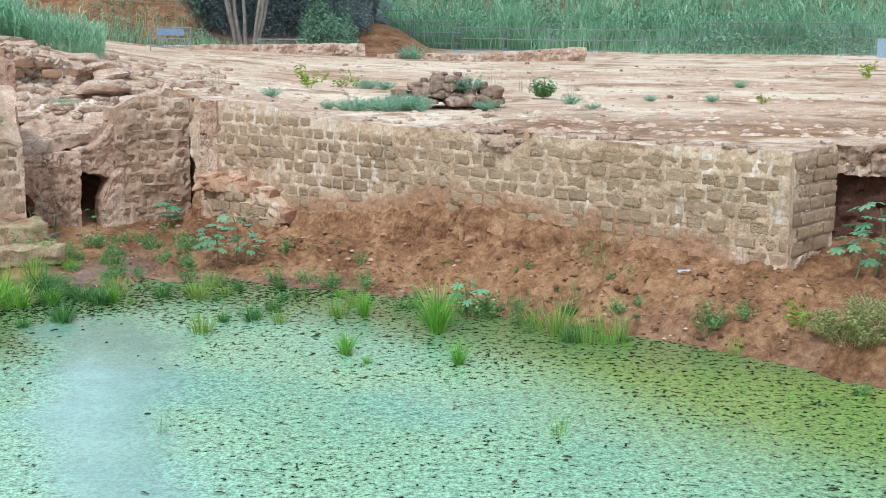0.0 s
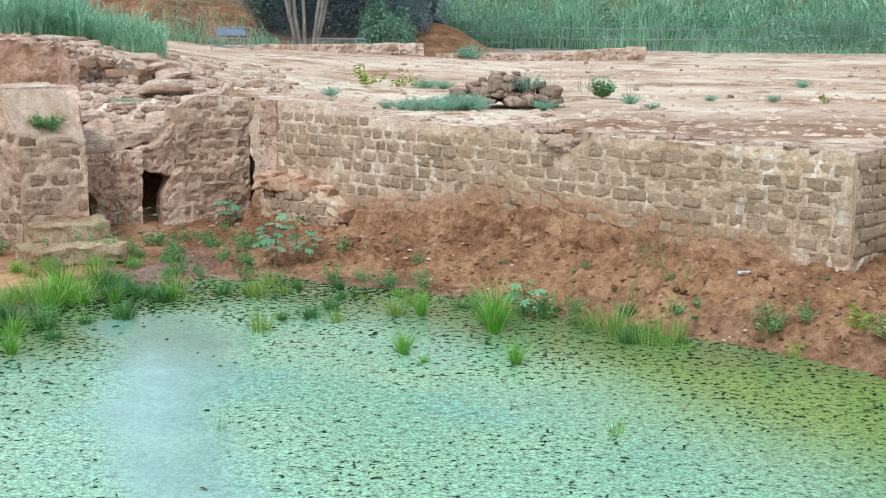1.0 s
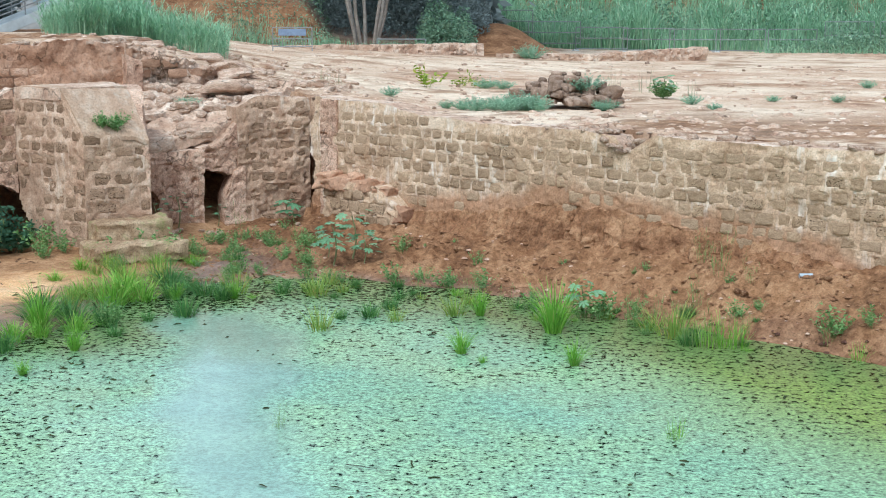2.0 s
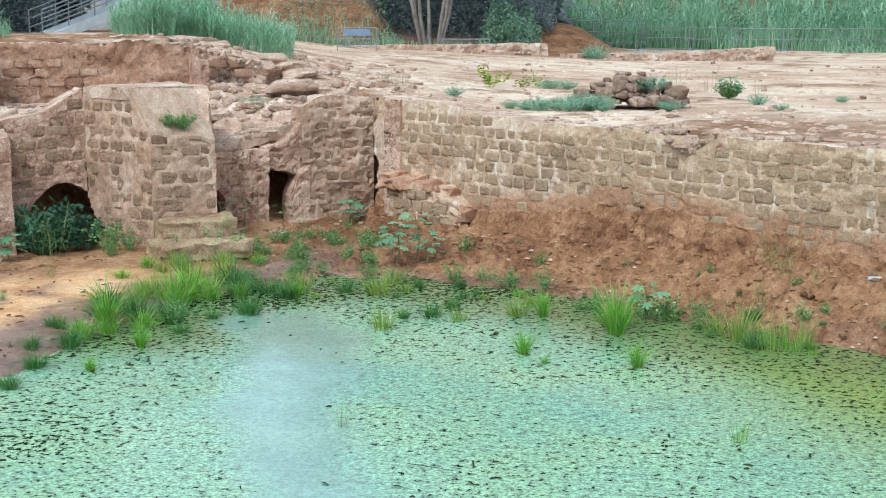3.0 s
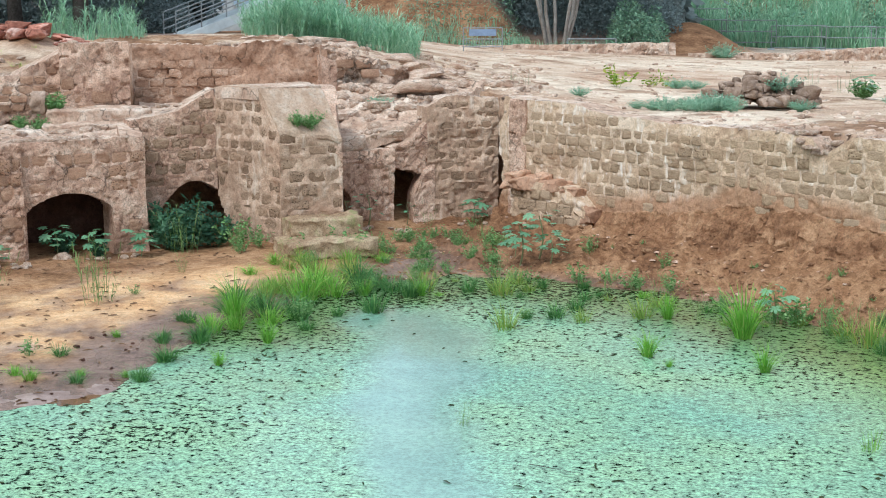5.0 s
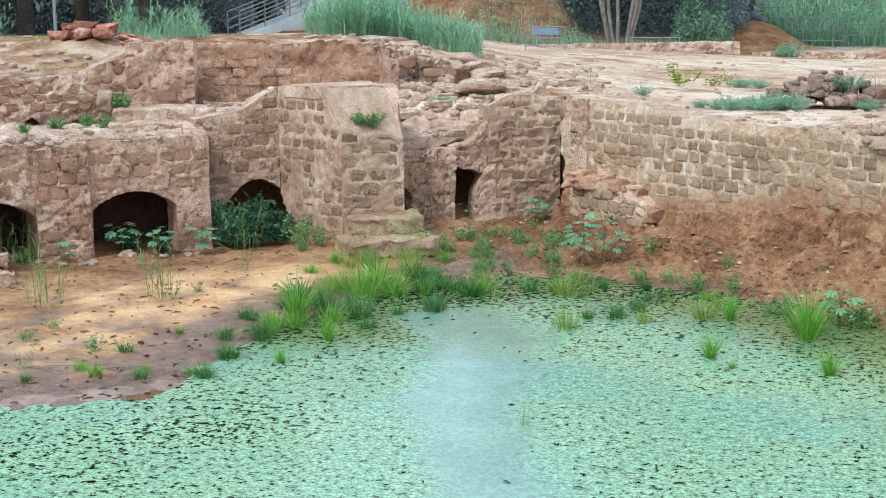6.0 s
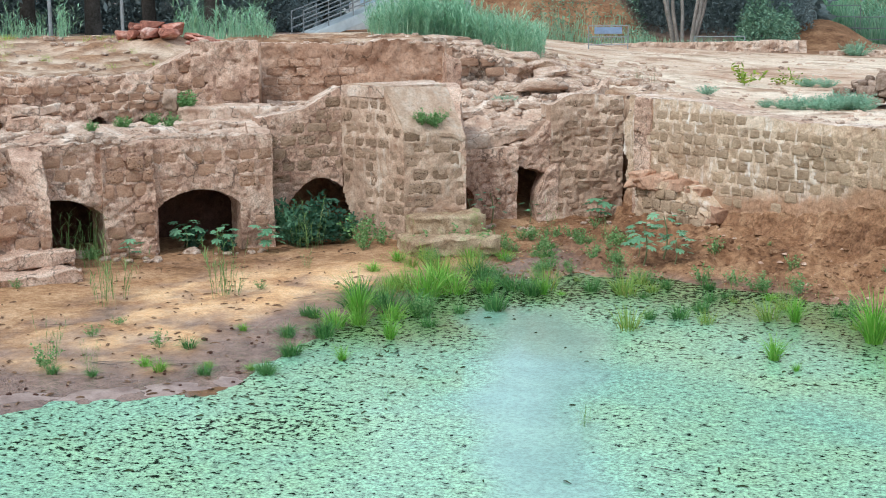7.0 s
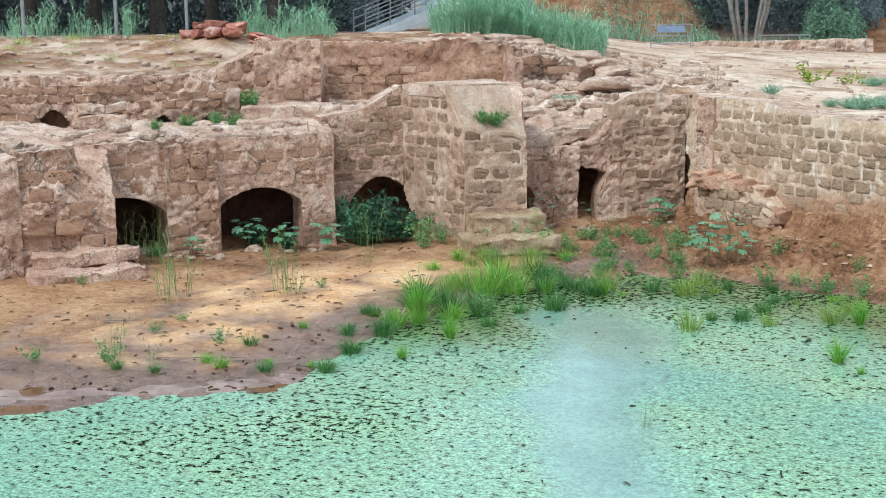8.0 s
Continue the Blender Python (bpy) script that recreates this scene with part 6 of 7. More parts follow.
# rounded cap stones on the broken ledge, and lumps fallen from it
for k, (x, y, z, l, d, h) in enumerate([(-4.15, 24.42, 0.98, 0.62, 0.5, 0.24), (-3.68, 24.04, 0.98, 0.5, 0.46, 0.2), (-3.3, 23.75, 0.88, 0.46, 0.44, 0.22), (-2.95, 23.46, 0.55, 0.4, 0.36, 0.24), (-4.5, 24.62, 1.0, 0.3, 0.4, 0.27), (-3.95, 24.25, 1.12, 0.3, 0.3, 0.14)]):
    step_block(x + 0.1, y + 0.12, z - 0.03, l, d, h, -39 + 7 * math.sin(5 * k), "rounded crumbling stone on the broken ledge", BLOCK_RED, 20 + k, 1.2)


def on_plateau():
    while True:
        a, r = radians(rr.uniform(-21, 22)), 21 + 38 * rr.random() ** 1.4
        x, y = -math.sin(a) * r, math.cos(a) * r
        if poly_sd(x, y, PIT) > 0.45 and noise.noise((x * 0.5, y * 0.5, 8)) > rr.uniform(-0.5, 0.3):
            return x, y


def crumbs(name, label, n, spot, rng, material, size):
    """Loose crumbs of earth and small stones, too many to count."""
    V, F = [], []
    for _ in range(n):
        x, y = spot()
        z = rest(x, y) - 0.01
        s = size * (0.35 + rng.random() ** 3 * 1.8)
        h = s * rng.uniform(0.3, 0.6)
        o, a0 = len(V), rng.uniform(0, 6.28)
        for ring, (k, up) in enumerate(((1.0, 0.0), (0.62, 0.75))):
            for q in range(6):
                a = a0 + 1.047 * q
                w = s * k * rng.uniform(0.7, 1.2)
                V.append((x + w * math.cos(a), y + w * math.sin(a), z + h * up * rng.uniform(0.8, 1.15)))
        V.append((x, y, z + h))
        for q in range(6):
            F += [(o + q, o + (q + 1) % 6, o + 6 + (q + 1) % 6, o + 6 + q), (o + 6 + q, o + 6 + (q + 1) % 6, o + 12)]
    tagged(solid(name, V, F, material), label, "rubble", kind="stuff")


crumbs("plateau_crumbs", "crumbled earth and small stones on the trampled plateau", 3600, on_plateau, rr, CRUST, 0.07)
crumbs("plateau_clods", "brown clods and chips strewn on the plateau", 900, on_plateau, rr, ROCK, 0.04)


def on_shore():
    while True:
        x, y = rr.uniform(-5.5, 4.2), rr.uniform(16, 21.5)
        if -0.08 < poly_sd(x, y, POND) - 0.25 * noise.noise((x, y, 3)) < 0.3:
            return x, y


crumbs("shore_crumbs", "dark wet lumps of mud along the waterline", 300, on_shore, rr, DAMP_AND_SHADE, 0.03)
crumbs("bank_crumbs", "crumbled soil on the bank", 1500, on_bank, rr, SOIL, 0.034)
crumbs("bank_chips", "pale chips of mortar fallen on the bank", 500, on_bank, rr, MORTAR_RED, 0.03)

wet_clods = [rock_mesh("clod", rr, DAMP_AND_SHADE) for _ in range(4)]
# clods and fallen scraps on the wet mud and at the foot of the vault walls
for k in range(26):
    x, y = strewn(1, -9.8, -6.4, 11.6, 16.0, lambda x, y: 0.0 < poly_sd(x, y, POND) < 1.2)[0]
    drop("clod", wet_clods, x, y, rr.uniform(0.03, 0.09), rr, "small wet clod on the mud", "clods on the mud", 0.25)
for (ax, ay), (bx, by) in (((-13.3, 16.2), (-12.2, 17.3)), ((-12.5, 18.6), (-11.7, 19.25)), ((-11.0, 20.2), (-10.2, 20.8)), ((-8.2, 21.2), (-7.2, 21.2)), ((-7.3, 23.2), (-6.0, 24.4)), ((-5.9, 24.3), (-4.9, 24.6))):
    for k in range(9):
        t = rr.random()
        drop("rubble_stone", slabs, ax + (bx - ax) * t + rr.uniform(0, 0.3), ay + (by - ay) * t - rr.uniform(0, 0.35), rr.uniform(0.05, 0.2), rr, "crumbled stone at the foot of the wall", "rubble at the wall foot", 0.25)

# loose stones in the broken notch of the long wall's head
for k in range(14):
    drop("rubble_stone", slabs, 1.0 + rr.uniform(-0.35, 0.35), 20.6 + rr.uniform(-0.12, 0.3), rr.uniform(0.08, 0.24), rr, "pale broken stone in the wall's notch", "stones in the notch", 0.25, 2.06 + 0.08 * (k % 3))

# ---- behind the plateau: canes, trees, fence, barriers, ramp ----
def at(az, r, z=0.0):
    """A point at an azimuth (degrees to the left of straight ahead) and a distance from the origin."""
    return Vector((-math.sin(radians(az)) * r, math.cos(radians(az)) * r, z))


def cane_field(name, label, n, az0, az1, r0, r1, h0, h1, width, material, rng, lean=0.6):
    V, F = [], []
    for _ in range(n):
        az, r = rng.uniform(az0, az1), r0 + (r1 - r0) * rng.random() ** 1.5
        p = at(az, r)
        clump = 0.6 + 0.6 * noise.noise((p.x * 0.3, p.y * 0.3, 4)) + 0.3 * noise.noise((p.x * 1.0, p.y * 1.0, 9))
        p.z = undug(p.x, p.y) - 0.1
        a = rng.uniform(0, 6.28)
        h = rng.uniform(h0, h1) * clump
        ribbon(V, F, p, Vector((math.cos(a), math.sin(a), 0)) * h * lean * rng.random(), h, width * rng.uniform(0.6, 1.3), rng.uniform(0.1, 0.7), 3, rng.uniform(-1.5, 1.5))
    ob = solid(name, V, F, material)
    return tagged(ob, label, "reeds", kind="stuff")


def cane_clumps(name, label, n, az0, az1, r0, r1, h0, h1, material, rng, stalks=9, leaves=7):
    """Clumps of canes: stalks that fan out, each with long arching leaves."""
    V, F = [], []
    for _ in range(n):
        c = at(rng.uniform(az0, az1), r0 + (r1 - r0) * rng.random() ** 1.3)
        if noise.noise((c.x * 0.4, c.y * 0.4, 12)) < rng.uniform(-0.6, 0.15):
            continue
        z = undug(c.x, c.y) - 0.1
        H = rng.uniform(h0, h1) * (0.8 + 0.5 * noise.noise((c.x * 0.35, c.y * 0.35, 4)))
        for _s in range(stalks):
            a = rng.uniform(0, 6.28)
            out = Vector((math.cos(a), math.sin(a), 0)) * H * 0.32 * rng.random()
            h = H * rng.uniform(0.6, 1.0)
            p = Vector((c.x, c.y, z)) + out * 0.3
            ribbon(V, F, p, out, h, H * 0.012, 0.3, 3)
            for k in range(leaves):
                t = rng.uniform(0.25, 0.95)
                b = rng.uniform(0, 6.28)
                ribbon(V, F, p + out * (0.35 * t + 0.3 * t * t) + Vector((0, 0, h * t * 0.93)), Vector((math.cos(b), math.sin(b), 0)) * H * rng.uniform(0.12, 0.24), H * rng.uniform(0.12, 0.26), H * 0.02, rng.uniform(0.6, 1.4), 3)
    return tagged(solid(name, V, F, material), label, "reeds", kind="stuff")


rb = random.Random(33)
cane_field("cane_field", "dense tall green canes along the far edge of the plateau", 26000, -23, 4.3, 92, 124, 1.6, 5.2, 0.08, CANE, rb)
cane_clumps("cane_clumps_far", "leafy cane clumps rising from the far canes", 420, -23, 4.3, 91.5, 112, 2.6, 5.4, CANE, rb)
cane_field("grass_bank", "tall green grass on the bank behind the ruin", 2000, 14.6, 21.5, 37, 50, 0.4, 1.5, 0.026, CANE, rb, 1.3)
cane_clumps("cane_clumps_bank", "leafy green canes on the bank behind the ruin", 460, 14.4, 21.8, 37, 50, 0.9, 2.0, CANE, rb)
cane_field("grass_bank_west", "tall green grass behind the ruin", 420, 26.0, 29.5, 34, 40, 0.3, 1.2, 0.026, CANE, rb)
cane_clumps("cane_clumps_west", "leafy green canes behind the ruin", 70, 25.9, 30.0, 34, 40, 0.8, 1.9, CANE, rb, 6)
cane_field("grass_bank_far_west", "sparse green grass behind the ridge", 300, 34.5, 42, 36, 44, 0.3, 1.2, 0.026, CANE, rb)
cane_clumps("cane_clumps_far_west", "sparse leafy canes behind the ridge", 42, 34.0, 42, 35, 43, 0.7, 1.9, CANE, rb, 6)
cane_field("weed_strip", "rough grass at the foot of the earth bank", 2600, 4.0, 14.5, 60.5, 63, 0.3, 1.4, 0.03, CANE, rb)
cane_field("roadside_weeds", "green weeds along the wire fence", 900, -18.5, -8, 86, 91, 0.3, 1.6, 0.05, CANE, rb)


def leaf_cloud(V, F, rng, centre, radii, n, size):
    for _ in range(n):
        d = Vector((rng.gauss(0, 1), rng.gauss(0, 1), rng.gauss(0, 1))).normalized()
        k = rng.random() ** 0.4
        p = centre + Vector((d.x * radii[0], d.y * radii[1], d.z * radii[2])) * k
        leaf_quad(V, F, p, d + Vector((rng.uniform(-1, 1), rng.uniform(-1, 1), rng.uniform(-1.2, 0.4))), size * rng.uniform(0.6, 1.3), rng, 0.5)


def tube(V, F, pts, r0, r1, sides=7):
    o = len(V)
    for i, p in enumerate(pts):
        r = r0 + (r1 - r0) * i / (len(pts) - 1)
        V += [p + Vector((r * math.cos(6.283 * s / sides), r * math.sin(6.283 * s / sides), 0)) for s in range(sides)]
    for i in range(len(pts) - 1):
        for s in range(sides):
            F.append((o + sides * i + s, o + sides * i + (s + 1) % sides, o + sides * (i + 1) + (s + 1) % sides, o + sides * (i + 1) + s))


def make_tree(h, spread, stems, rng, bark, low=0.25, leaf=0.55, n=2600):
    """Tapered trunk or stems, limbs, and a crown of separate leaf clumps with gaps."""
    root = new("tree")
    V, F, CV, CF = [], [], [], []
    tips = []
    for s in range(stems):
        a = 6.28 * s / stems + rng.uniform(-0.4, 0.4)
        out = Vector((math.cos(a), math.sin(a), 0)) * (spread * 0.35 if stems > 1 else 0.3)
        pts = [out * 0.16 + out * (t ** 0.9) + Vector((0.2 * noise.noise((t * 3, s, h)), 0, h * 0.75 * t - 0.3)) for t in (0, 0.15, 0.3, 0.5, 0.75, 1.0)]
        tube(V, F, pts, h * (0.022 if stems == 1 else 0.0058), h * 0.003)
        for k in range(9 if stems == 1 else 4):
            t = rng.uniform(low, 1.0)
            p = out * t + Vector((0, 0, h * 0.75 * t))
            b = rng.uniform(0, 6.28)
            q = p + Vector((math.cos(b), math.sin(b), rng.uniform(0.1, 0.7))) * spread * rng.uniform(0.4, 1.0) * (1.1 - 0.5 * t)
            tube(V, F, [p, (p + q) / 2 + Vector((0, 0, 0.3)), q], h * 0.007, h * 0.002, 5)
            tips.append(q)
        tips.append(pts[-1])
    for q in tips:
        for _ in range(2):
            c = q + Vector((rng.uniform(-1, 1), rng.uniform(-1, 1), rng.uniform(-0.8, 1.2))) * spread * 0.22
            s = spread * rng.uniform(0.22, 0.42)
            leaf_cloud(CV, CF, rng, c, (s, s, s * 0.7), n // (2 * len(tips)), leaf)
    solid("trunk", V, F, bark, root, smooth=True)
    solid("crown", CV, CF, HAZED_LEAF, root)
    return tagged(root, "tall dark-leaved tree with an uneven crown", "tree", "trees behind the plateau")


def plant_trees():
    kinds = [make_tree(20, 6.5, 1, rb, DARKBARK, 0.18), make_tree(23, 7.5, 1, rb, DARKBARK, 0.15, n=3200), make_tree(17, 7.5, 8, rb, BARK, 0.45)]
    spots = [(41, 58, 0, 0.8), (38.5, 52, 1, 0.75), (36, 60, 0, 0.85), (33.3, 53, 1, 0.7), (31, 60, 0, 0.8), (28.5, 56, 1, 0.72), (26, 66, 0, 0.85), (7.0, 80, 0, 1.05), (5.6, 74, 1, 0.95), (3.8, 80, 1, 1.0),
             (3.5, 128, 1, 1.8), (0.5, 132, 0, 2.05), (-3, 126, 1, 1.8), (-6.5, 130, 0, 2.0), (-9.5, 126, 1, 1.8), (-13, 124, 0, 2.0), (-16, 120, 1, 1.75), (-19, 122, 0, 1.95), (-22.5, 118, 1, 1.75),
             (45, 56, 1, 0.8), (50, 60, 0, 0.9), (-28, 110, 0, 1.5), (-34, 100, 1, 1.4)]
    first = set()
    for az, r, k, s in spots:
        p = at(az, r)
        m = Matrix.LocRotScale((p.x, p.y, undug(p.x, p.y)), Euler((0, 0, rb.uniform(0, 6.28))), None)
        ob = kinds[k]
        if k in first:
            ob = copy_thing(ob, m)
        first.add(k)
        ob.matrix_world = m @ Matrix.Diagonal((s, s, s, 1))
    p = at(8.45, 66)
    kinds[2].matrix_world = Matrix.Translation((p.x, p.y, undug(p.x, p.y)))
    tagged(kinds[2], "pale many-stemmed tree before a dark thicket")


plant_trees()


def thicket(name, label, az0, az1, r0, r1, z0, z1, n, size, rng, material):
    """Leafy growth of uneven height that thins out at its ends."""
    V, F = [], []
    while len(F) < n:
        t = rng.random()
        p = at(az0 + (az1 - az0) * t, rng.uniform(r0, r1))
        hgt = (0.62 + 0.75 * noise.noise((p.x * 0.35, p.y * 0.35, 1)) + 0.3 * noise.noise((p.x * 1.1, p.y * 1.1, 5))) * min(1, 5 * t + 0.15, 5 * (1 - t) + 0.15)
        q = rng.random()
        if rng.random() > 0.25 + hgt:
            continue
        p.z = undug(p.x, p.y) + z0 + (z1 - z0) * q * max(0.1, hgt)
        leaf_quad(V, F, p, Vector((rng.uniform(-1, 1), rng.uniform(-1, 1), rng.uniform(-1, 0.6))), size * rng.uniform(0.6, 1.4), rng, 0.5)
    return tagged(solid(name, V, F, material), label, "thicket", kind="stuff")


thicket("thicket_dark", "dark shaded thicket under the trees", 3.2, 12.5, 69, 76, 0.0, 9.0, 90000, 0.13, rb, HAZED_LEAF)
thicket("thicket_west", "dark shaded undergrowth behind the ridge", 24, 46, 61, 67, 0.0, 11.0, 80000, 0.16, rb, HAZED_LEAF)
thicket("thicket_west_back", "dark mass of foliage behind the undergrowth", 23, 47, 67, 71, 0.0, 15.0, 16000, 0.7, rb, HAZED_LEAF)
thicket("thicket_dark_back", "dark mass of foliage behind the thicket", 2.8, 13.0, 76, 80, 0.0, 12.0, 9000, 0.7, rb, HAZED_LEAF)
thicket("bush_bank", "green bushes along the top of the earth bank", 10.0, 17.5, 67, 74, 0.0, 2.4, 6000, 0.13, rb, HAZY)
thicket("cane_bushes", "green bushes among the far canes", -23, 4.5, 93.5, 104, 0.0, 3.4, 12000, 0.28, rb, HAZY)
thicket("bank_weeds", "weeds hanging over the earth bank", 9.5, 15.0, 60.5, 64.5, 0.0, 1.2, 1800, 0.12, rb, HAZY)
thicket("bush_edge", "green bushes beside the canes", 3.7, 6.3, 66, 71, 0.0, 3.0, 5000, 0.16, rb, HAZY)
thicket("roadside_bushes", "low green bushes along the wire fence", -18.5, -8.5, 87, 91, 0.0, 1.8, 5000, 0.2, rb, HAZY)
thicket("thicket_east", "dark palm-like foliage behind the canes", -22, -9, 118, 126, 1.5, 9.0, 7000, 0.9, rb, HAZED_LEAF)


def rod(bm, p, q, r, sides=6):
    v = q - p
    m = Matrix.Translation((p + q) / 2) @ v.to_track_quat("Z", "Y").to_matrix().to_4x4()
    bmesh.ops.create_cone(bm, cap_ends=True, segments=sides, radius1=r, radius2=r, depth=v.length, matrix=m)


def fence_panel(width, height, wires, label, group):
    """A site-fence panel: tube frame, horizontal and upright wires, one foot."""
    root = thing("fence_panel", Matrix(), label, "fence", group)
    bm = bmesh.new()
    for a, b in (((0, 0, 0), (0, 0, height)), ((width, 0, 0), (width, 0, height)), ((0, 0, height), (width, 0, height)), ((0, 0, 0.15), (width, 0, 0.15)), ((0, 0, height * 0.55), (width, 0, height * 0.55))):
        rod(bm, Vector(a), Vector(b), 0.03)
    part("frame", bm, GALV, root)
    bm = bmesh.new()
    for k in range(1, wires):
        rod(bm, Vector((width * k / wires, 0, 0.15)), Vector((width * k / wires, 0, height)), 0.008, 4)
    part("mesh", bm, GALV, root)
    bm = bmesh.new()
    bmesh.ops.create_cube(bm, size=1, matrix=Matrix.Translation((0, 0, 0.05)) @ Matrix.Diagonal((0.3, 0.6, 0.12, 1)))
    part("foot", bm, CONCRETE, root)
    return root


def run_fence(panel, pts, width):
    used = False
    for a, b in zip(pts, pts[1:]):
        n = max(1, round((b - a).length / width))
        for k in range(n):
            p, q = a + (b - a) * k / n, a + (b - a) * (k + 1) / n
            m = Matrix.Translation((p.x, p.y, undug(p.x, p.y) - 0.02)) @ pose(0, 0, 0, 0, 0, math.degrees(math.atan2(q.y - p.y, q.x - p.x)))
            if used:
                copy_thing(panel, m)
            else:
                panel.matrix_world = m
            used = True


run_fence(fence_panel(3.2, 2.0, 22, "galvanised wire site fence panel on bare ground", "site fence"), [at(-10.8, 92), at(-15.2, 90), at(-18.2, 84), at(-21, 76)], 3.2)
run_fence(fence_panel(3.4, 1.5, 8, "low galvanised barrier panel before the canes", "low barriers"), [at(3.6, 84), at(-6.4, 88), at(-10.6, 91)], 3.4)
run_fence(fence_panel(2.2, 0.55, 6, "low steel rail along the low wall", "low rails"), [at(8.0, 61), at(5.6, 61)], 2.6)


def crowd_barrier():
    root = thing("crowd_barrier", Matrix(), "steel crowd barrier with a blue panel on the plateau", "barrier")
    bm = bmesh.new()
    for a, b in (((0, 0, 0), (0, 0, 1.05)), ((1.5, 0, 0), (1.5, 0, 1.05)), ((0, 0, 1.05), (1.5, 0, 1.05)), ((0, 0, 0.2), (1.5, 0, 0.2)), ((0, 0, 0.55), (1.5, 0, 0.55))):
        rod(bm, Vector(a), Vector(b), 0.022)
    part("frame", bm, GALV, root)
    for k in range(1, 12):
        bm = bmesh.new()
        rod(bm, Vector((1.5 * k / 12, 0, 0.2)), Vector((1.5 * k / 12, 0, 0.55)), 0.012, 5)
        part("bar", bm, GALV, root)
    bm = bmesh.new()
    bmesh.ops.create_cube(bm, size=1, matrix=Matrix.Translation((0.75, -0.03, 0.84)) @ Matrix.Diagonal((1.05, 0.02, 0.3, 1)))
    bmesh.ops.bevel(bm, geom=bm.edges[:], offset=0.006, segments=1, affect="EDGES")
    part("panel", bm, BLUEPAINT, root, "faded blue panel")
    p = at(12.45, 51.5)
    root.matrix_world = Matrix.Translation((p.x, p.y, rest(p.x, p.y))) @ pose(0, 0, 0, 0, 0, 8) @ Matrix.Diagonal((1, 1, 0.85, 1))


crowd_barrier()


def sheet_hoarding():
    root = thing("hoarding", Matrix(), "pale blue sheet hoarding at the fence's end", "hoarding")
    a, b = at(-18.0, 82), at(-19.8, 76)
    for k in range(4):
        bm = bmesh.new()
        p, q = a + (b - a) * k / 4, a + (b - a) * (k + 1) / 4
        mid = (p + q) / 2
        bmesh.ops.create_cube(bm, size=1, matrix=Matrix.Translation((mid.x, mid.y, 2.33 + 0.55)) @ pose(0, 0, 0, 0, 0, math.degrees(math.atan2(q.y - p.y, q.x - p.x))) @ Matrix.Diagonal(((q - p).length * 0.98, 0.03, 1.1, 1)))
        part("panel", bm, PALEBLUE, root)


sheet_hoarding()


def ramp_walk():
    """A concrete ramp with steel railings climbing to the right behind the grass."""
    root = thing("ramp", Matrix(), "pale concrete ramp with steel railings behind the grass", "ramp")
    a, b = at(24.6, 56, 3.55), at(16.5, 60, 6.9)
    d = (b - a)
    side = Vector((-d.y, d.x, 0)).normalized() * 1.5
    bm = bmesh.new()
    low = Vector((0, 0, 0.45))
    vs = [bm.verts.new(p) for p in (a, b, b + side, a + side, a - low, b - low, b + side - low, a + side - low)]
    for f in ((0, 1, 2, 3), (7, 6, 5, 4), (0, 4, 5, 1), (2, 6, 7, 3), (1, 5, 6, 2), (0, 3, 7, 4)):
        bm.faces.new([vs[i] for i in f])
    bmesh.ops.bevel(bm, geom=bm.edges[:], offset=0.02, segments=1, affect="EDGES")
    part("slab", bm, CONCRETE, root)
    for s in (0.06, 0.96):
        base = a + side * s
        for h in (0.35, 0.7, 1.05):
            bm = bmesh.new()
            rod(bm, base + Vector((0, 0, h)), base + d + Vector((0, 0, h)), 0.03)
            part("rail", bm, GALV, root)
        for k in range(9):
            bm = bmesh.new()
            p = base + d * k / 8
            rod(bm, p, p + Vector((0, 0, 1.05)), 0.03)
            part("post", bm, GALV, root)
    for k in range(4):
        bm = bmesh.new()
        p = a + d * (k + 0.6) / 4 + side * 0.5
        rod(bm, Vector((p.x, p.y, 2.5)), p - low, 0.14, 10)
        part("pillar", bm, CONCRETE, root)


ramp_walk()


def pale_building():
    root = thing("building", Matrix(), "pale flat-roofed building behind the trees", "building")
    a, b = at(27, 92), at(19.5, 96)
    d = (b - a).normalized()
    n = Vector((-d.y, d.x, 0))
    L = (b - a).length
    turn = math.degrees(math.atan2(d.y, d.x))

    def box(name, u, w, z0, z1, out, dep, m):
        bm = bmesh.new()
        c = a + d * u + n * (out + dep / 2)
        bmesh.ops.create_cube(bm, size=1, matrix=Matrix.Translation((c.x, c.y, (z0 + z1) / 2)) @ pose(0, 0, 0, 0, 0, turn) @ Matrix.Diagonal((w, dep, z1 - z0, 1)))
        return part(name, bm, m, root)
    box("wall", L / 2, L, 2.5, 12, 0, 6, CONCRETE)
    box("roof", L / 2, L + 0.8, 12, 12.4, -0.4, 6.8, CONCRETE)
    for k in range(5):
        box("window", L * (k + 0.5) / 5, L / 7, 5.4, 7.2, -0.05, 0.04, PALEBLUE)


pale_building()
for az, r, h, m in ((38.75, 39, 4.5, GALV), (35.06, 38, 4.5, GALV), (32.17, 40, 4.5, GALV)):
    p = at(az, r)
    bm = bmesh.new()
    rod(bm, Vector((0, 0, -0.2)), Vector((0, 0, h)), 0.05, 8)
    bmesh.ops.create_uvsphere(bm, u_segments=8, v_segments=5, radius=0.06, matrix=Matrix.Translation((0, 0, h)))
    ob = part("post", bm, m)
    ob.matrix_world = Matrix.Translation((p.x, p.y, undug(p.x, p.y)))
    tagged(ob, "slim grey steel post behind the ridge", "post", "steel posts")


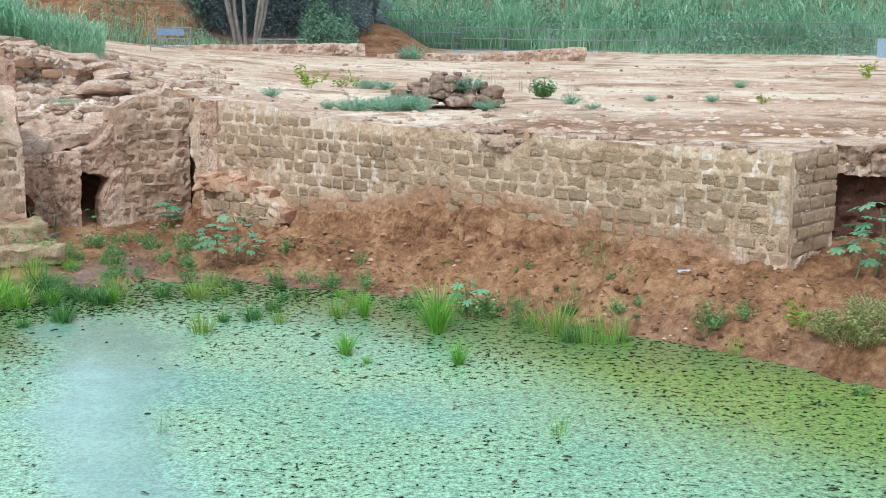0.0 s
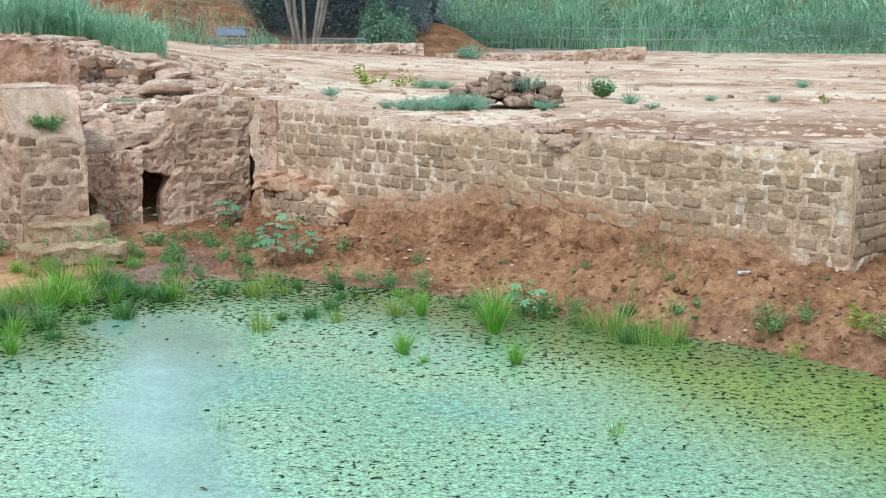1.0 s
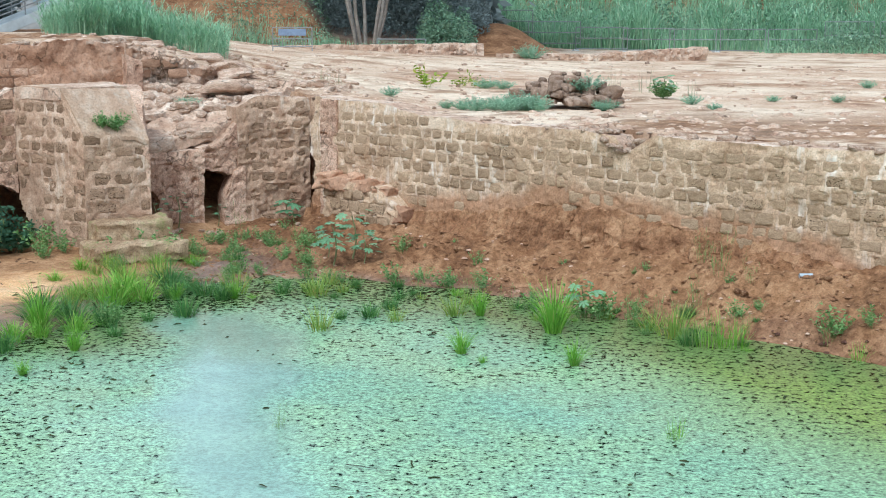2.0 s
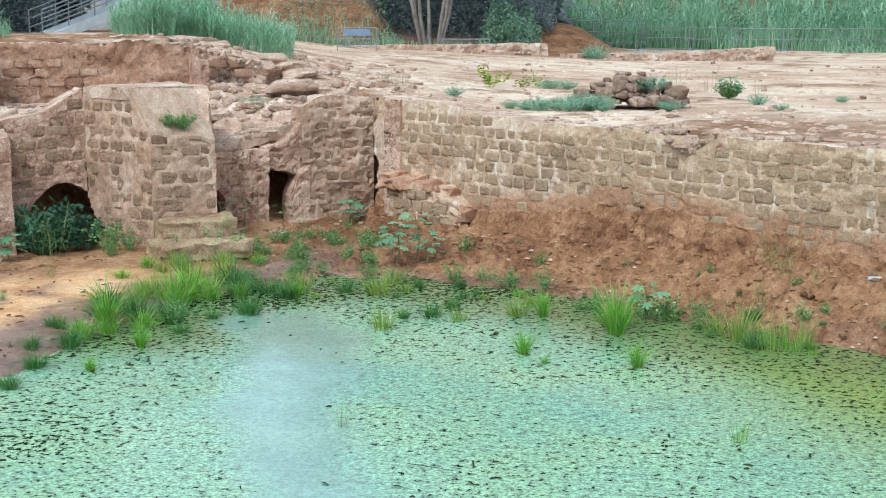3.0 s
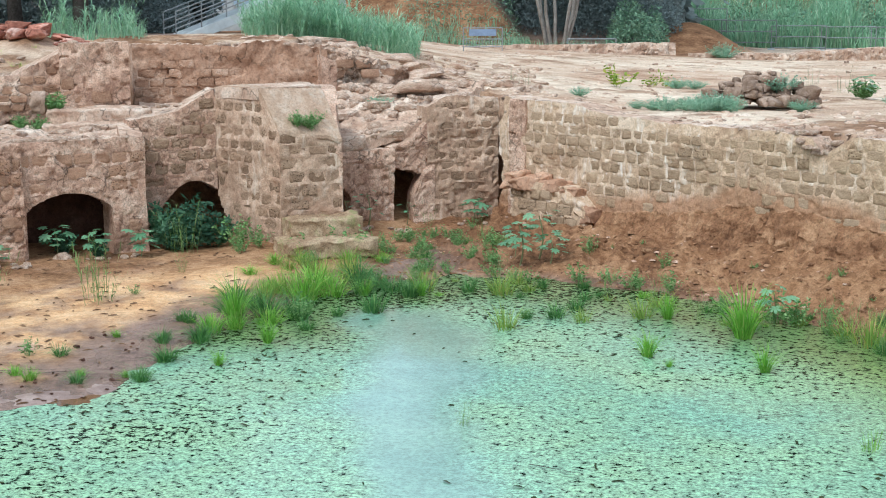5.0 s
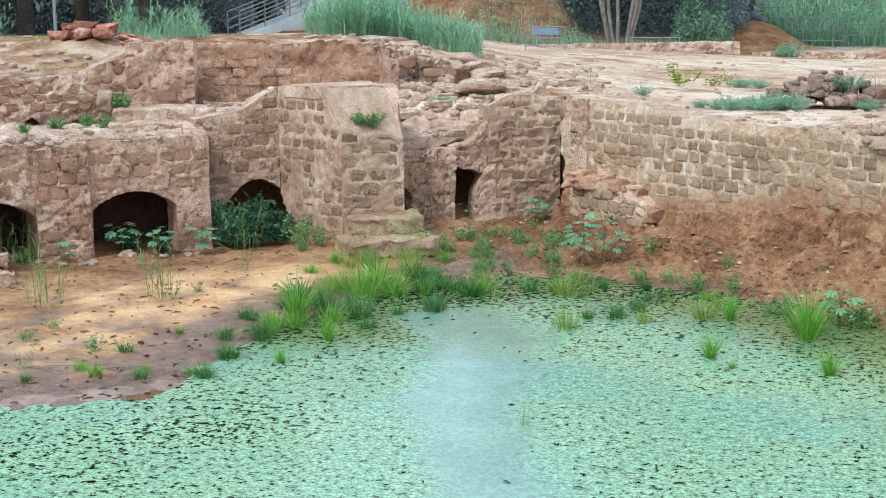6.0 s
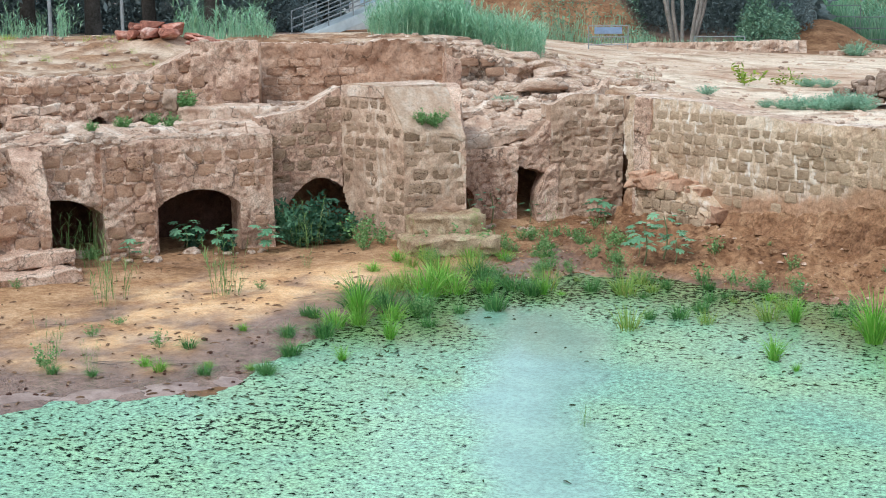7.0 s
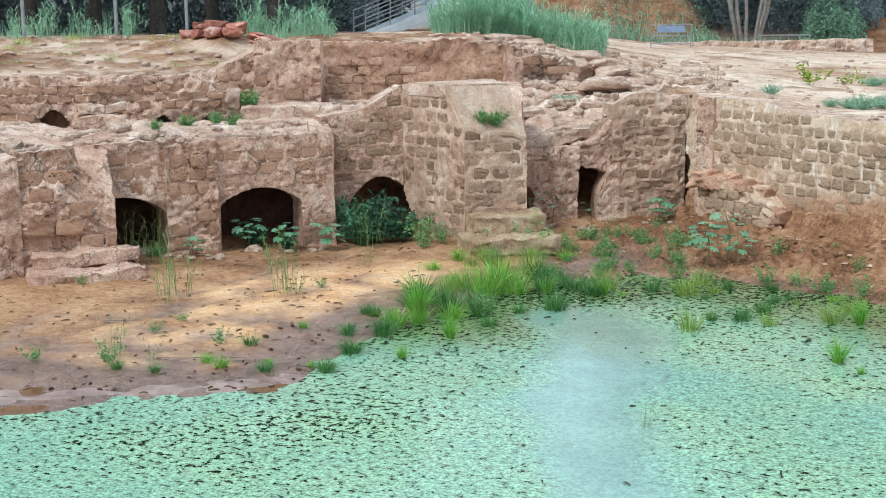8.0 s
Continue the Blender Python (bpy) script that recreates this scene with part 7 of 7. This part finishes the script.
# ---- small litter ----
def bottle(x, y, turn):
    bm = bmesh.new()
    prof = [(0.0, 0.03), (0.005, 0.034), (0.05, 0.035), (0.1, 0.032), (0.16, 0.035), (0.19, 0.03), (0.215, 0.013), (0.235, 0.012)]
    rings = [[bm.verts.new((zz, r * math.cos(6.283 * s / 14), r * math.sin(6.283 * s / 14))) for s in range(14)] for zz, r in prof]
    for a, b in zip(rings, rings[1:]):
        for s in range(14):
            bm.faces.new((a[s], a[(s + 1) % 14], b[(s + 1) % 14], b[s]))
    bm.faces.new(rings[0]), bm.faces.new(rings[-1][::-1])
    root = thing("plastic_bottle", pose(x, y, rest(x, y) + 0.035, 0, 0, turn), "clear crumpled plastic bottle lying on the soil ledge", "bottle")
    part("body", bm, PLASTIC, root, smooth=True)
    bm = bmesh.new()
    rod(bm, Vector((0.234, 0, 0)), Vector((0.255, 0, 0)), 0.015, 12)
    part("cap", bm, PALEBLUE, root, "pale blue screw cap")


bottle(3.25, 17.95, 10)
bottle(0.95, 13.15, -30)


def twig(x, y, ln, turn, rng, m):
    V, F = [], []
    tube(V, F, [Vector((ln * (t - 0.5), 0.05 * ln * noise.noise((t * 3, x, y)), 0.02 + 0.03 * ln * t * rng.random())) for t in (0, 0.25, 0.5, 0.75, 1.0)], 0.012, 0.005, 5)
    ob = solid("twig", V, F, m)
    ob.matrix_world = pose(x, y, max(rest(x, y), 0.0), 0, 0, turn)
    tagged(ob, "thin dark twig lying on mud or water", "twig", "twigs")


for x, y, ln, t in [(0.35, 13.6, 0.5, 30), (-1.7, 11.4, 0.45, -20), (1.05, 27.0, 0.9, 12), (1.3, 26.9, 0.8, -8), (-8.3, 13.2, 1.1, 15), (-8.6, 13.0, 0.6, -10), (-7.8, 13.3, 0.5, 30), (-7.9, 17.3, 0.6, 50), (-7.4, 17.9, 0.6, 10), (-10.4, 14.6, 0.5, 20), (3.0, 12.9, 0.4, 5), (4.1, 13.7, 0.5, 12)]:
    twig(x, y, ln, t, rb, DARKBARK)

lay_pieces()
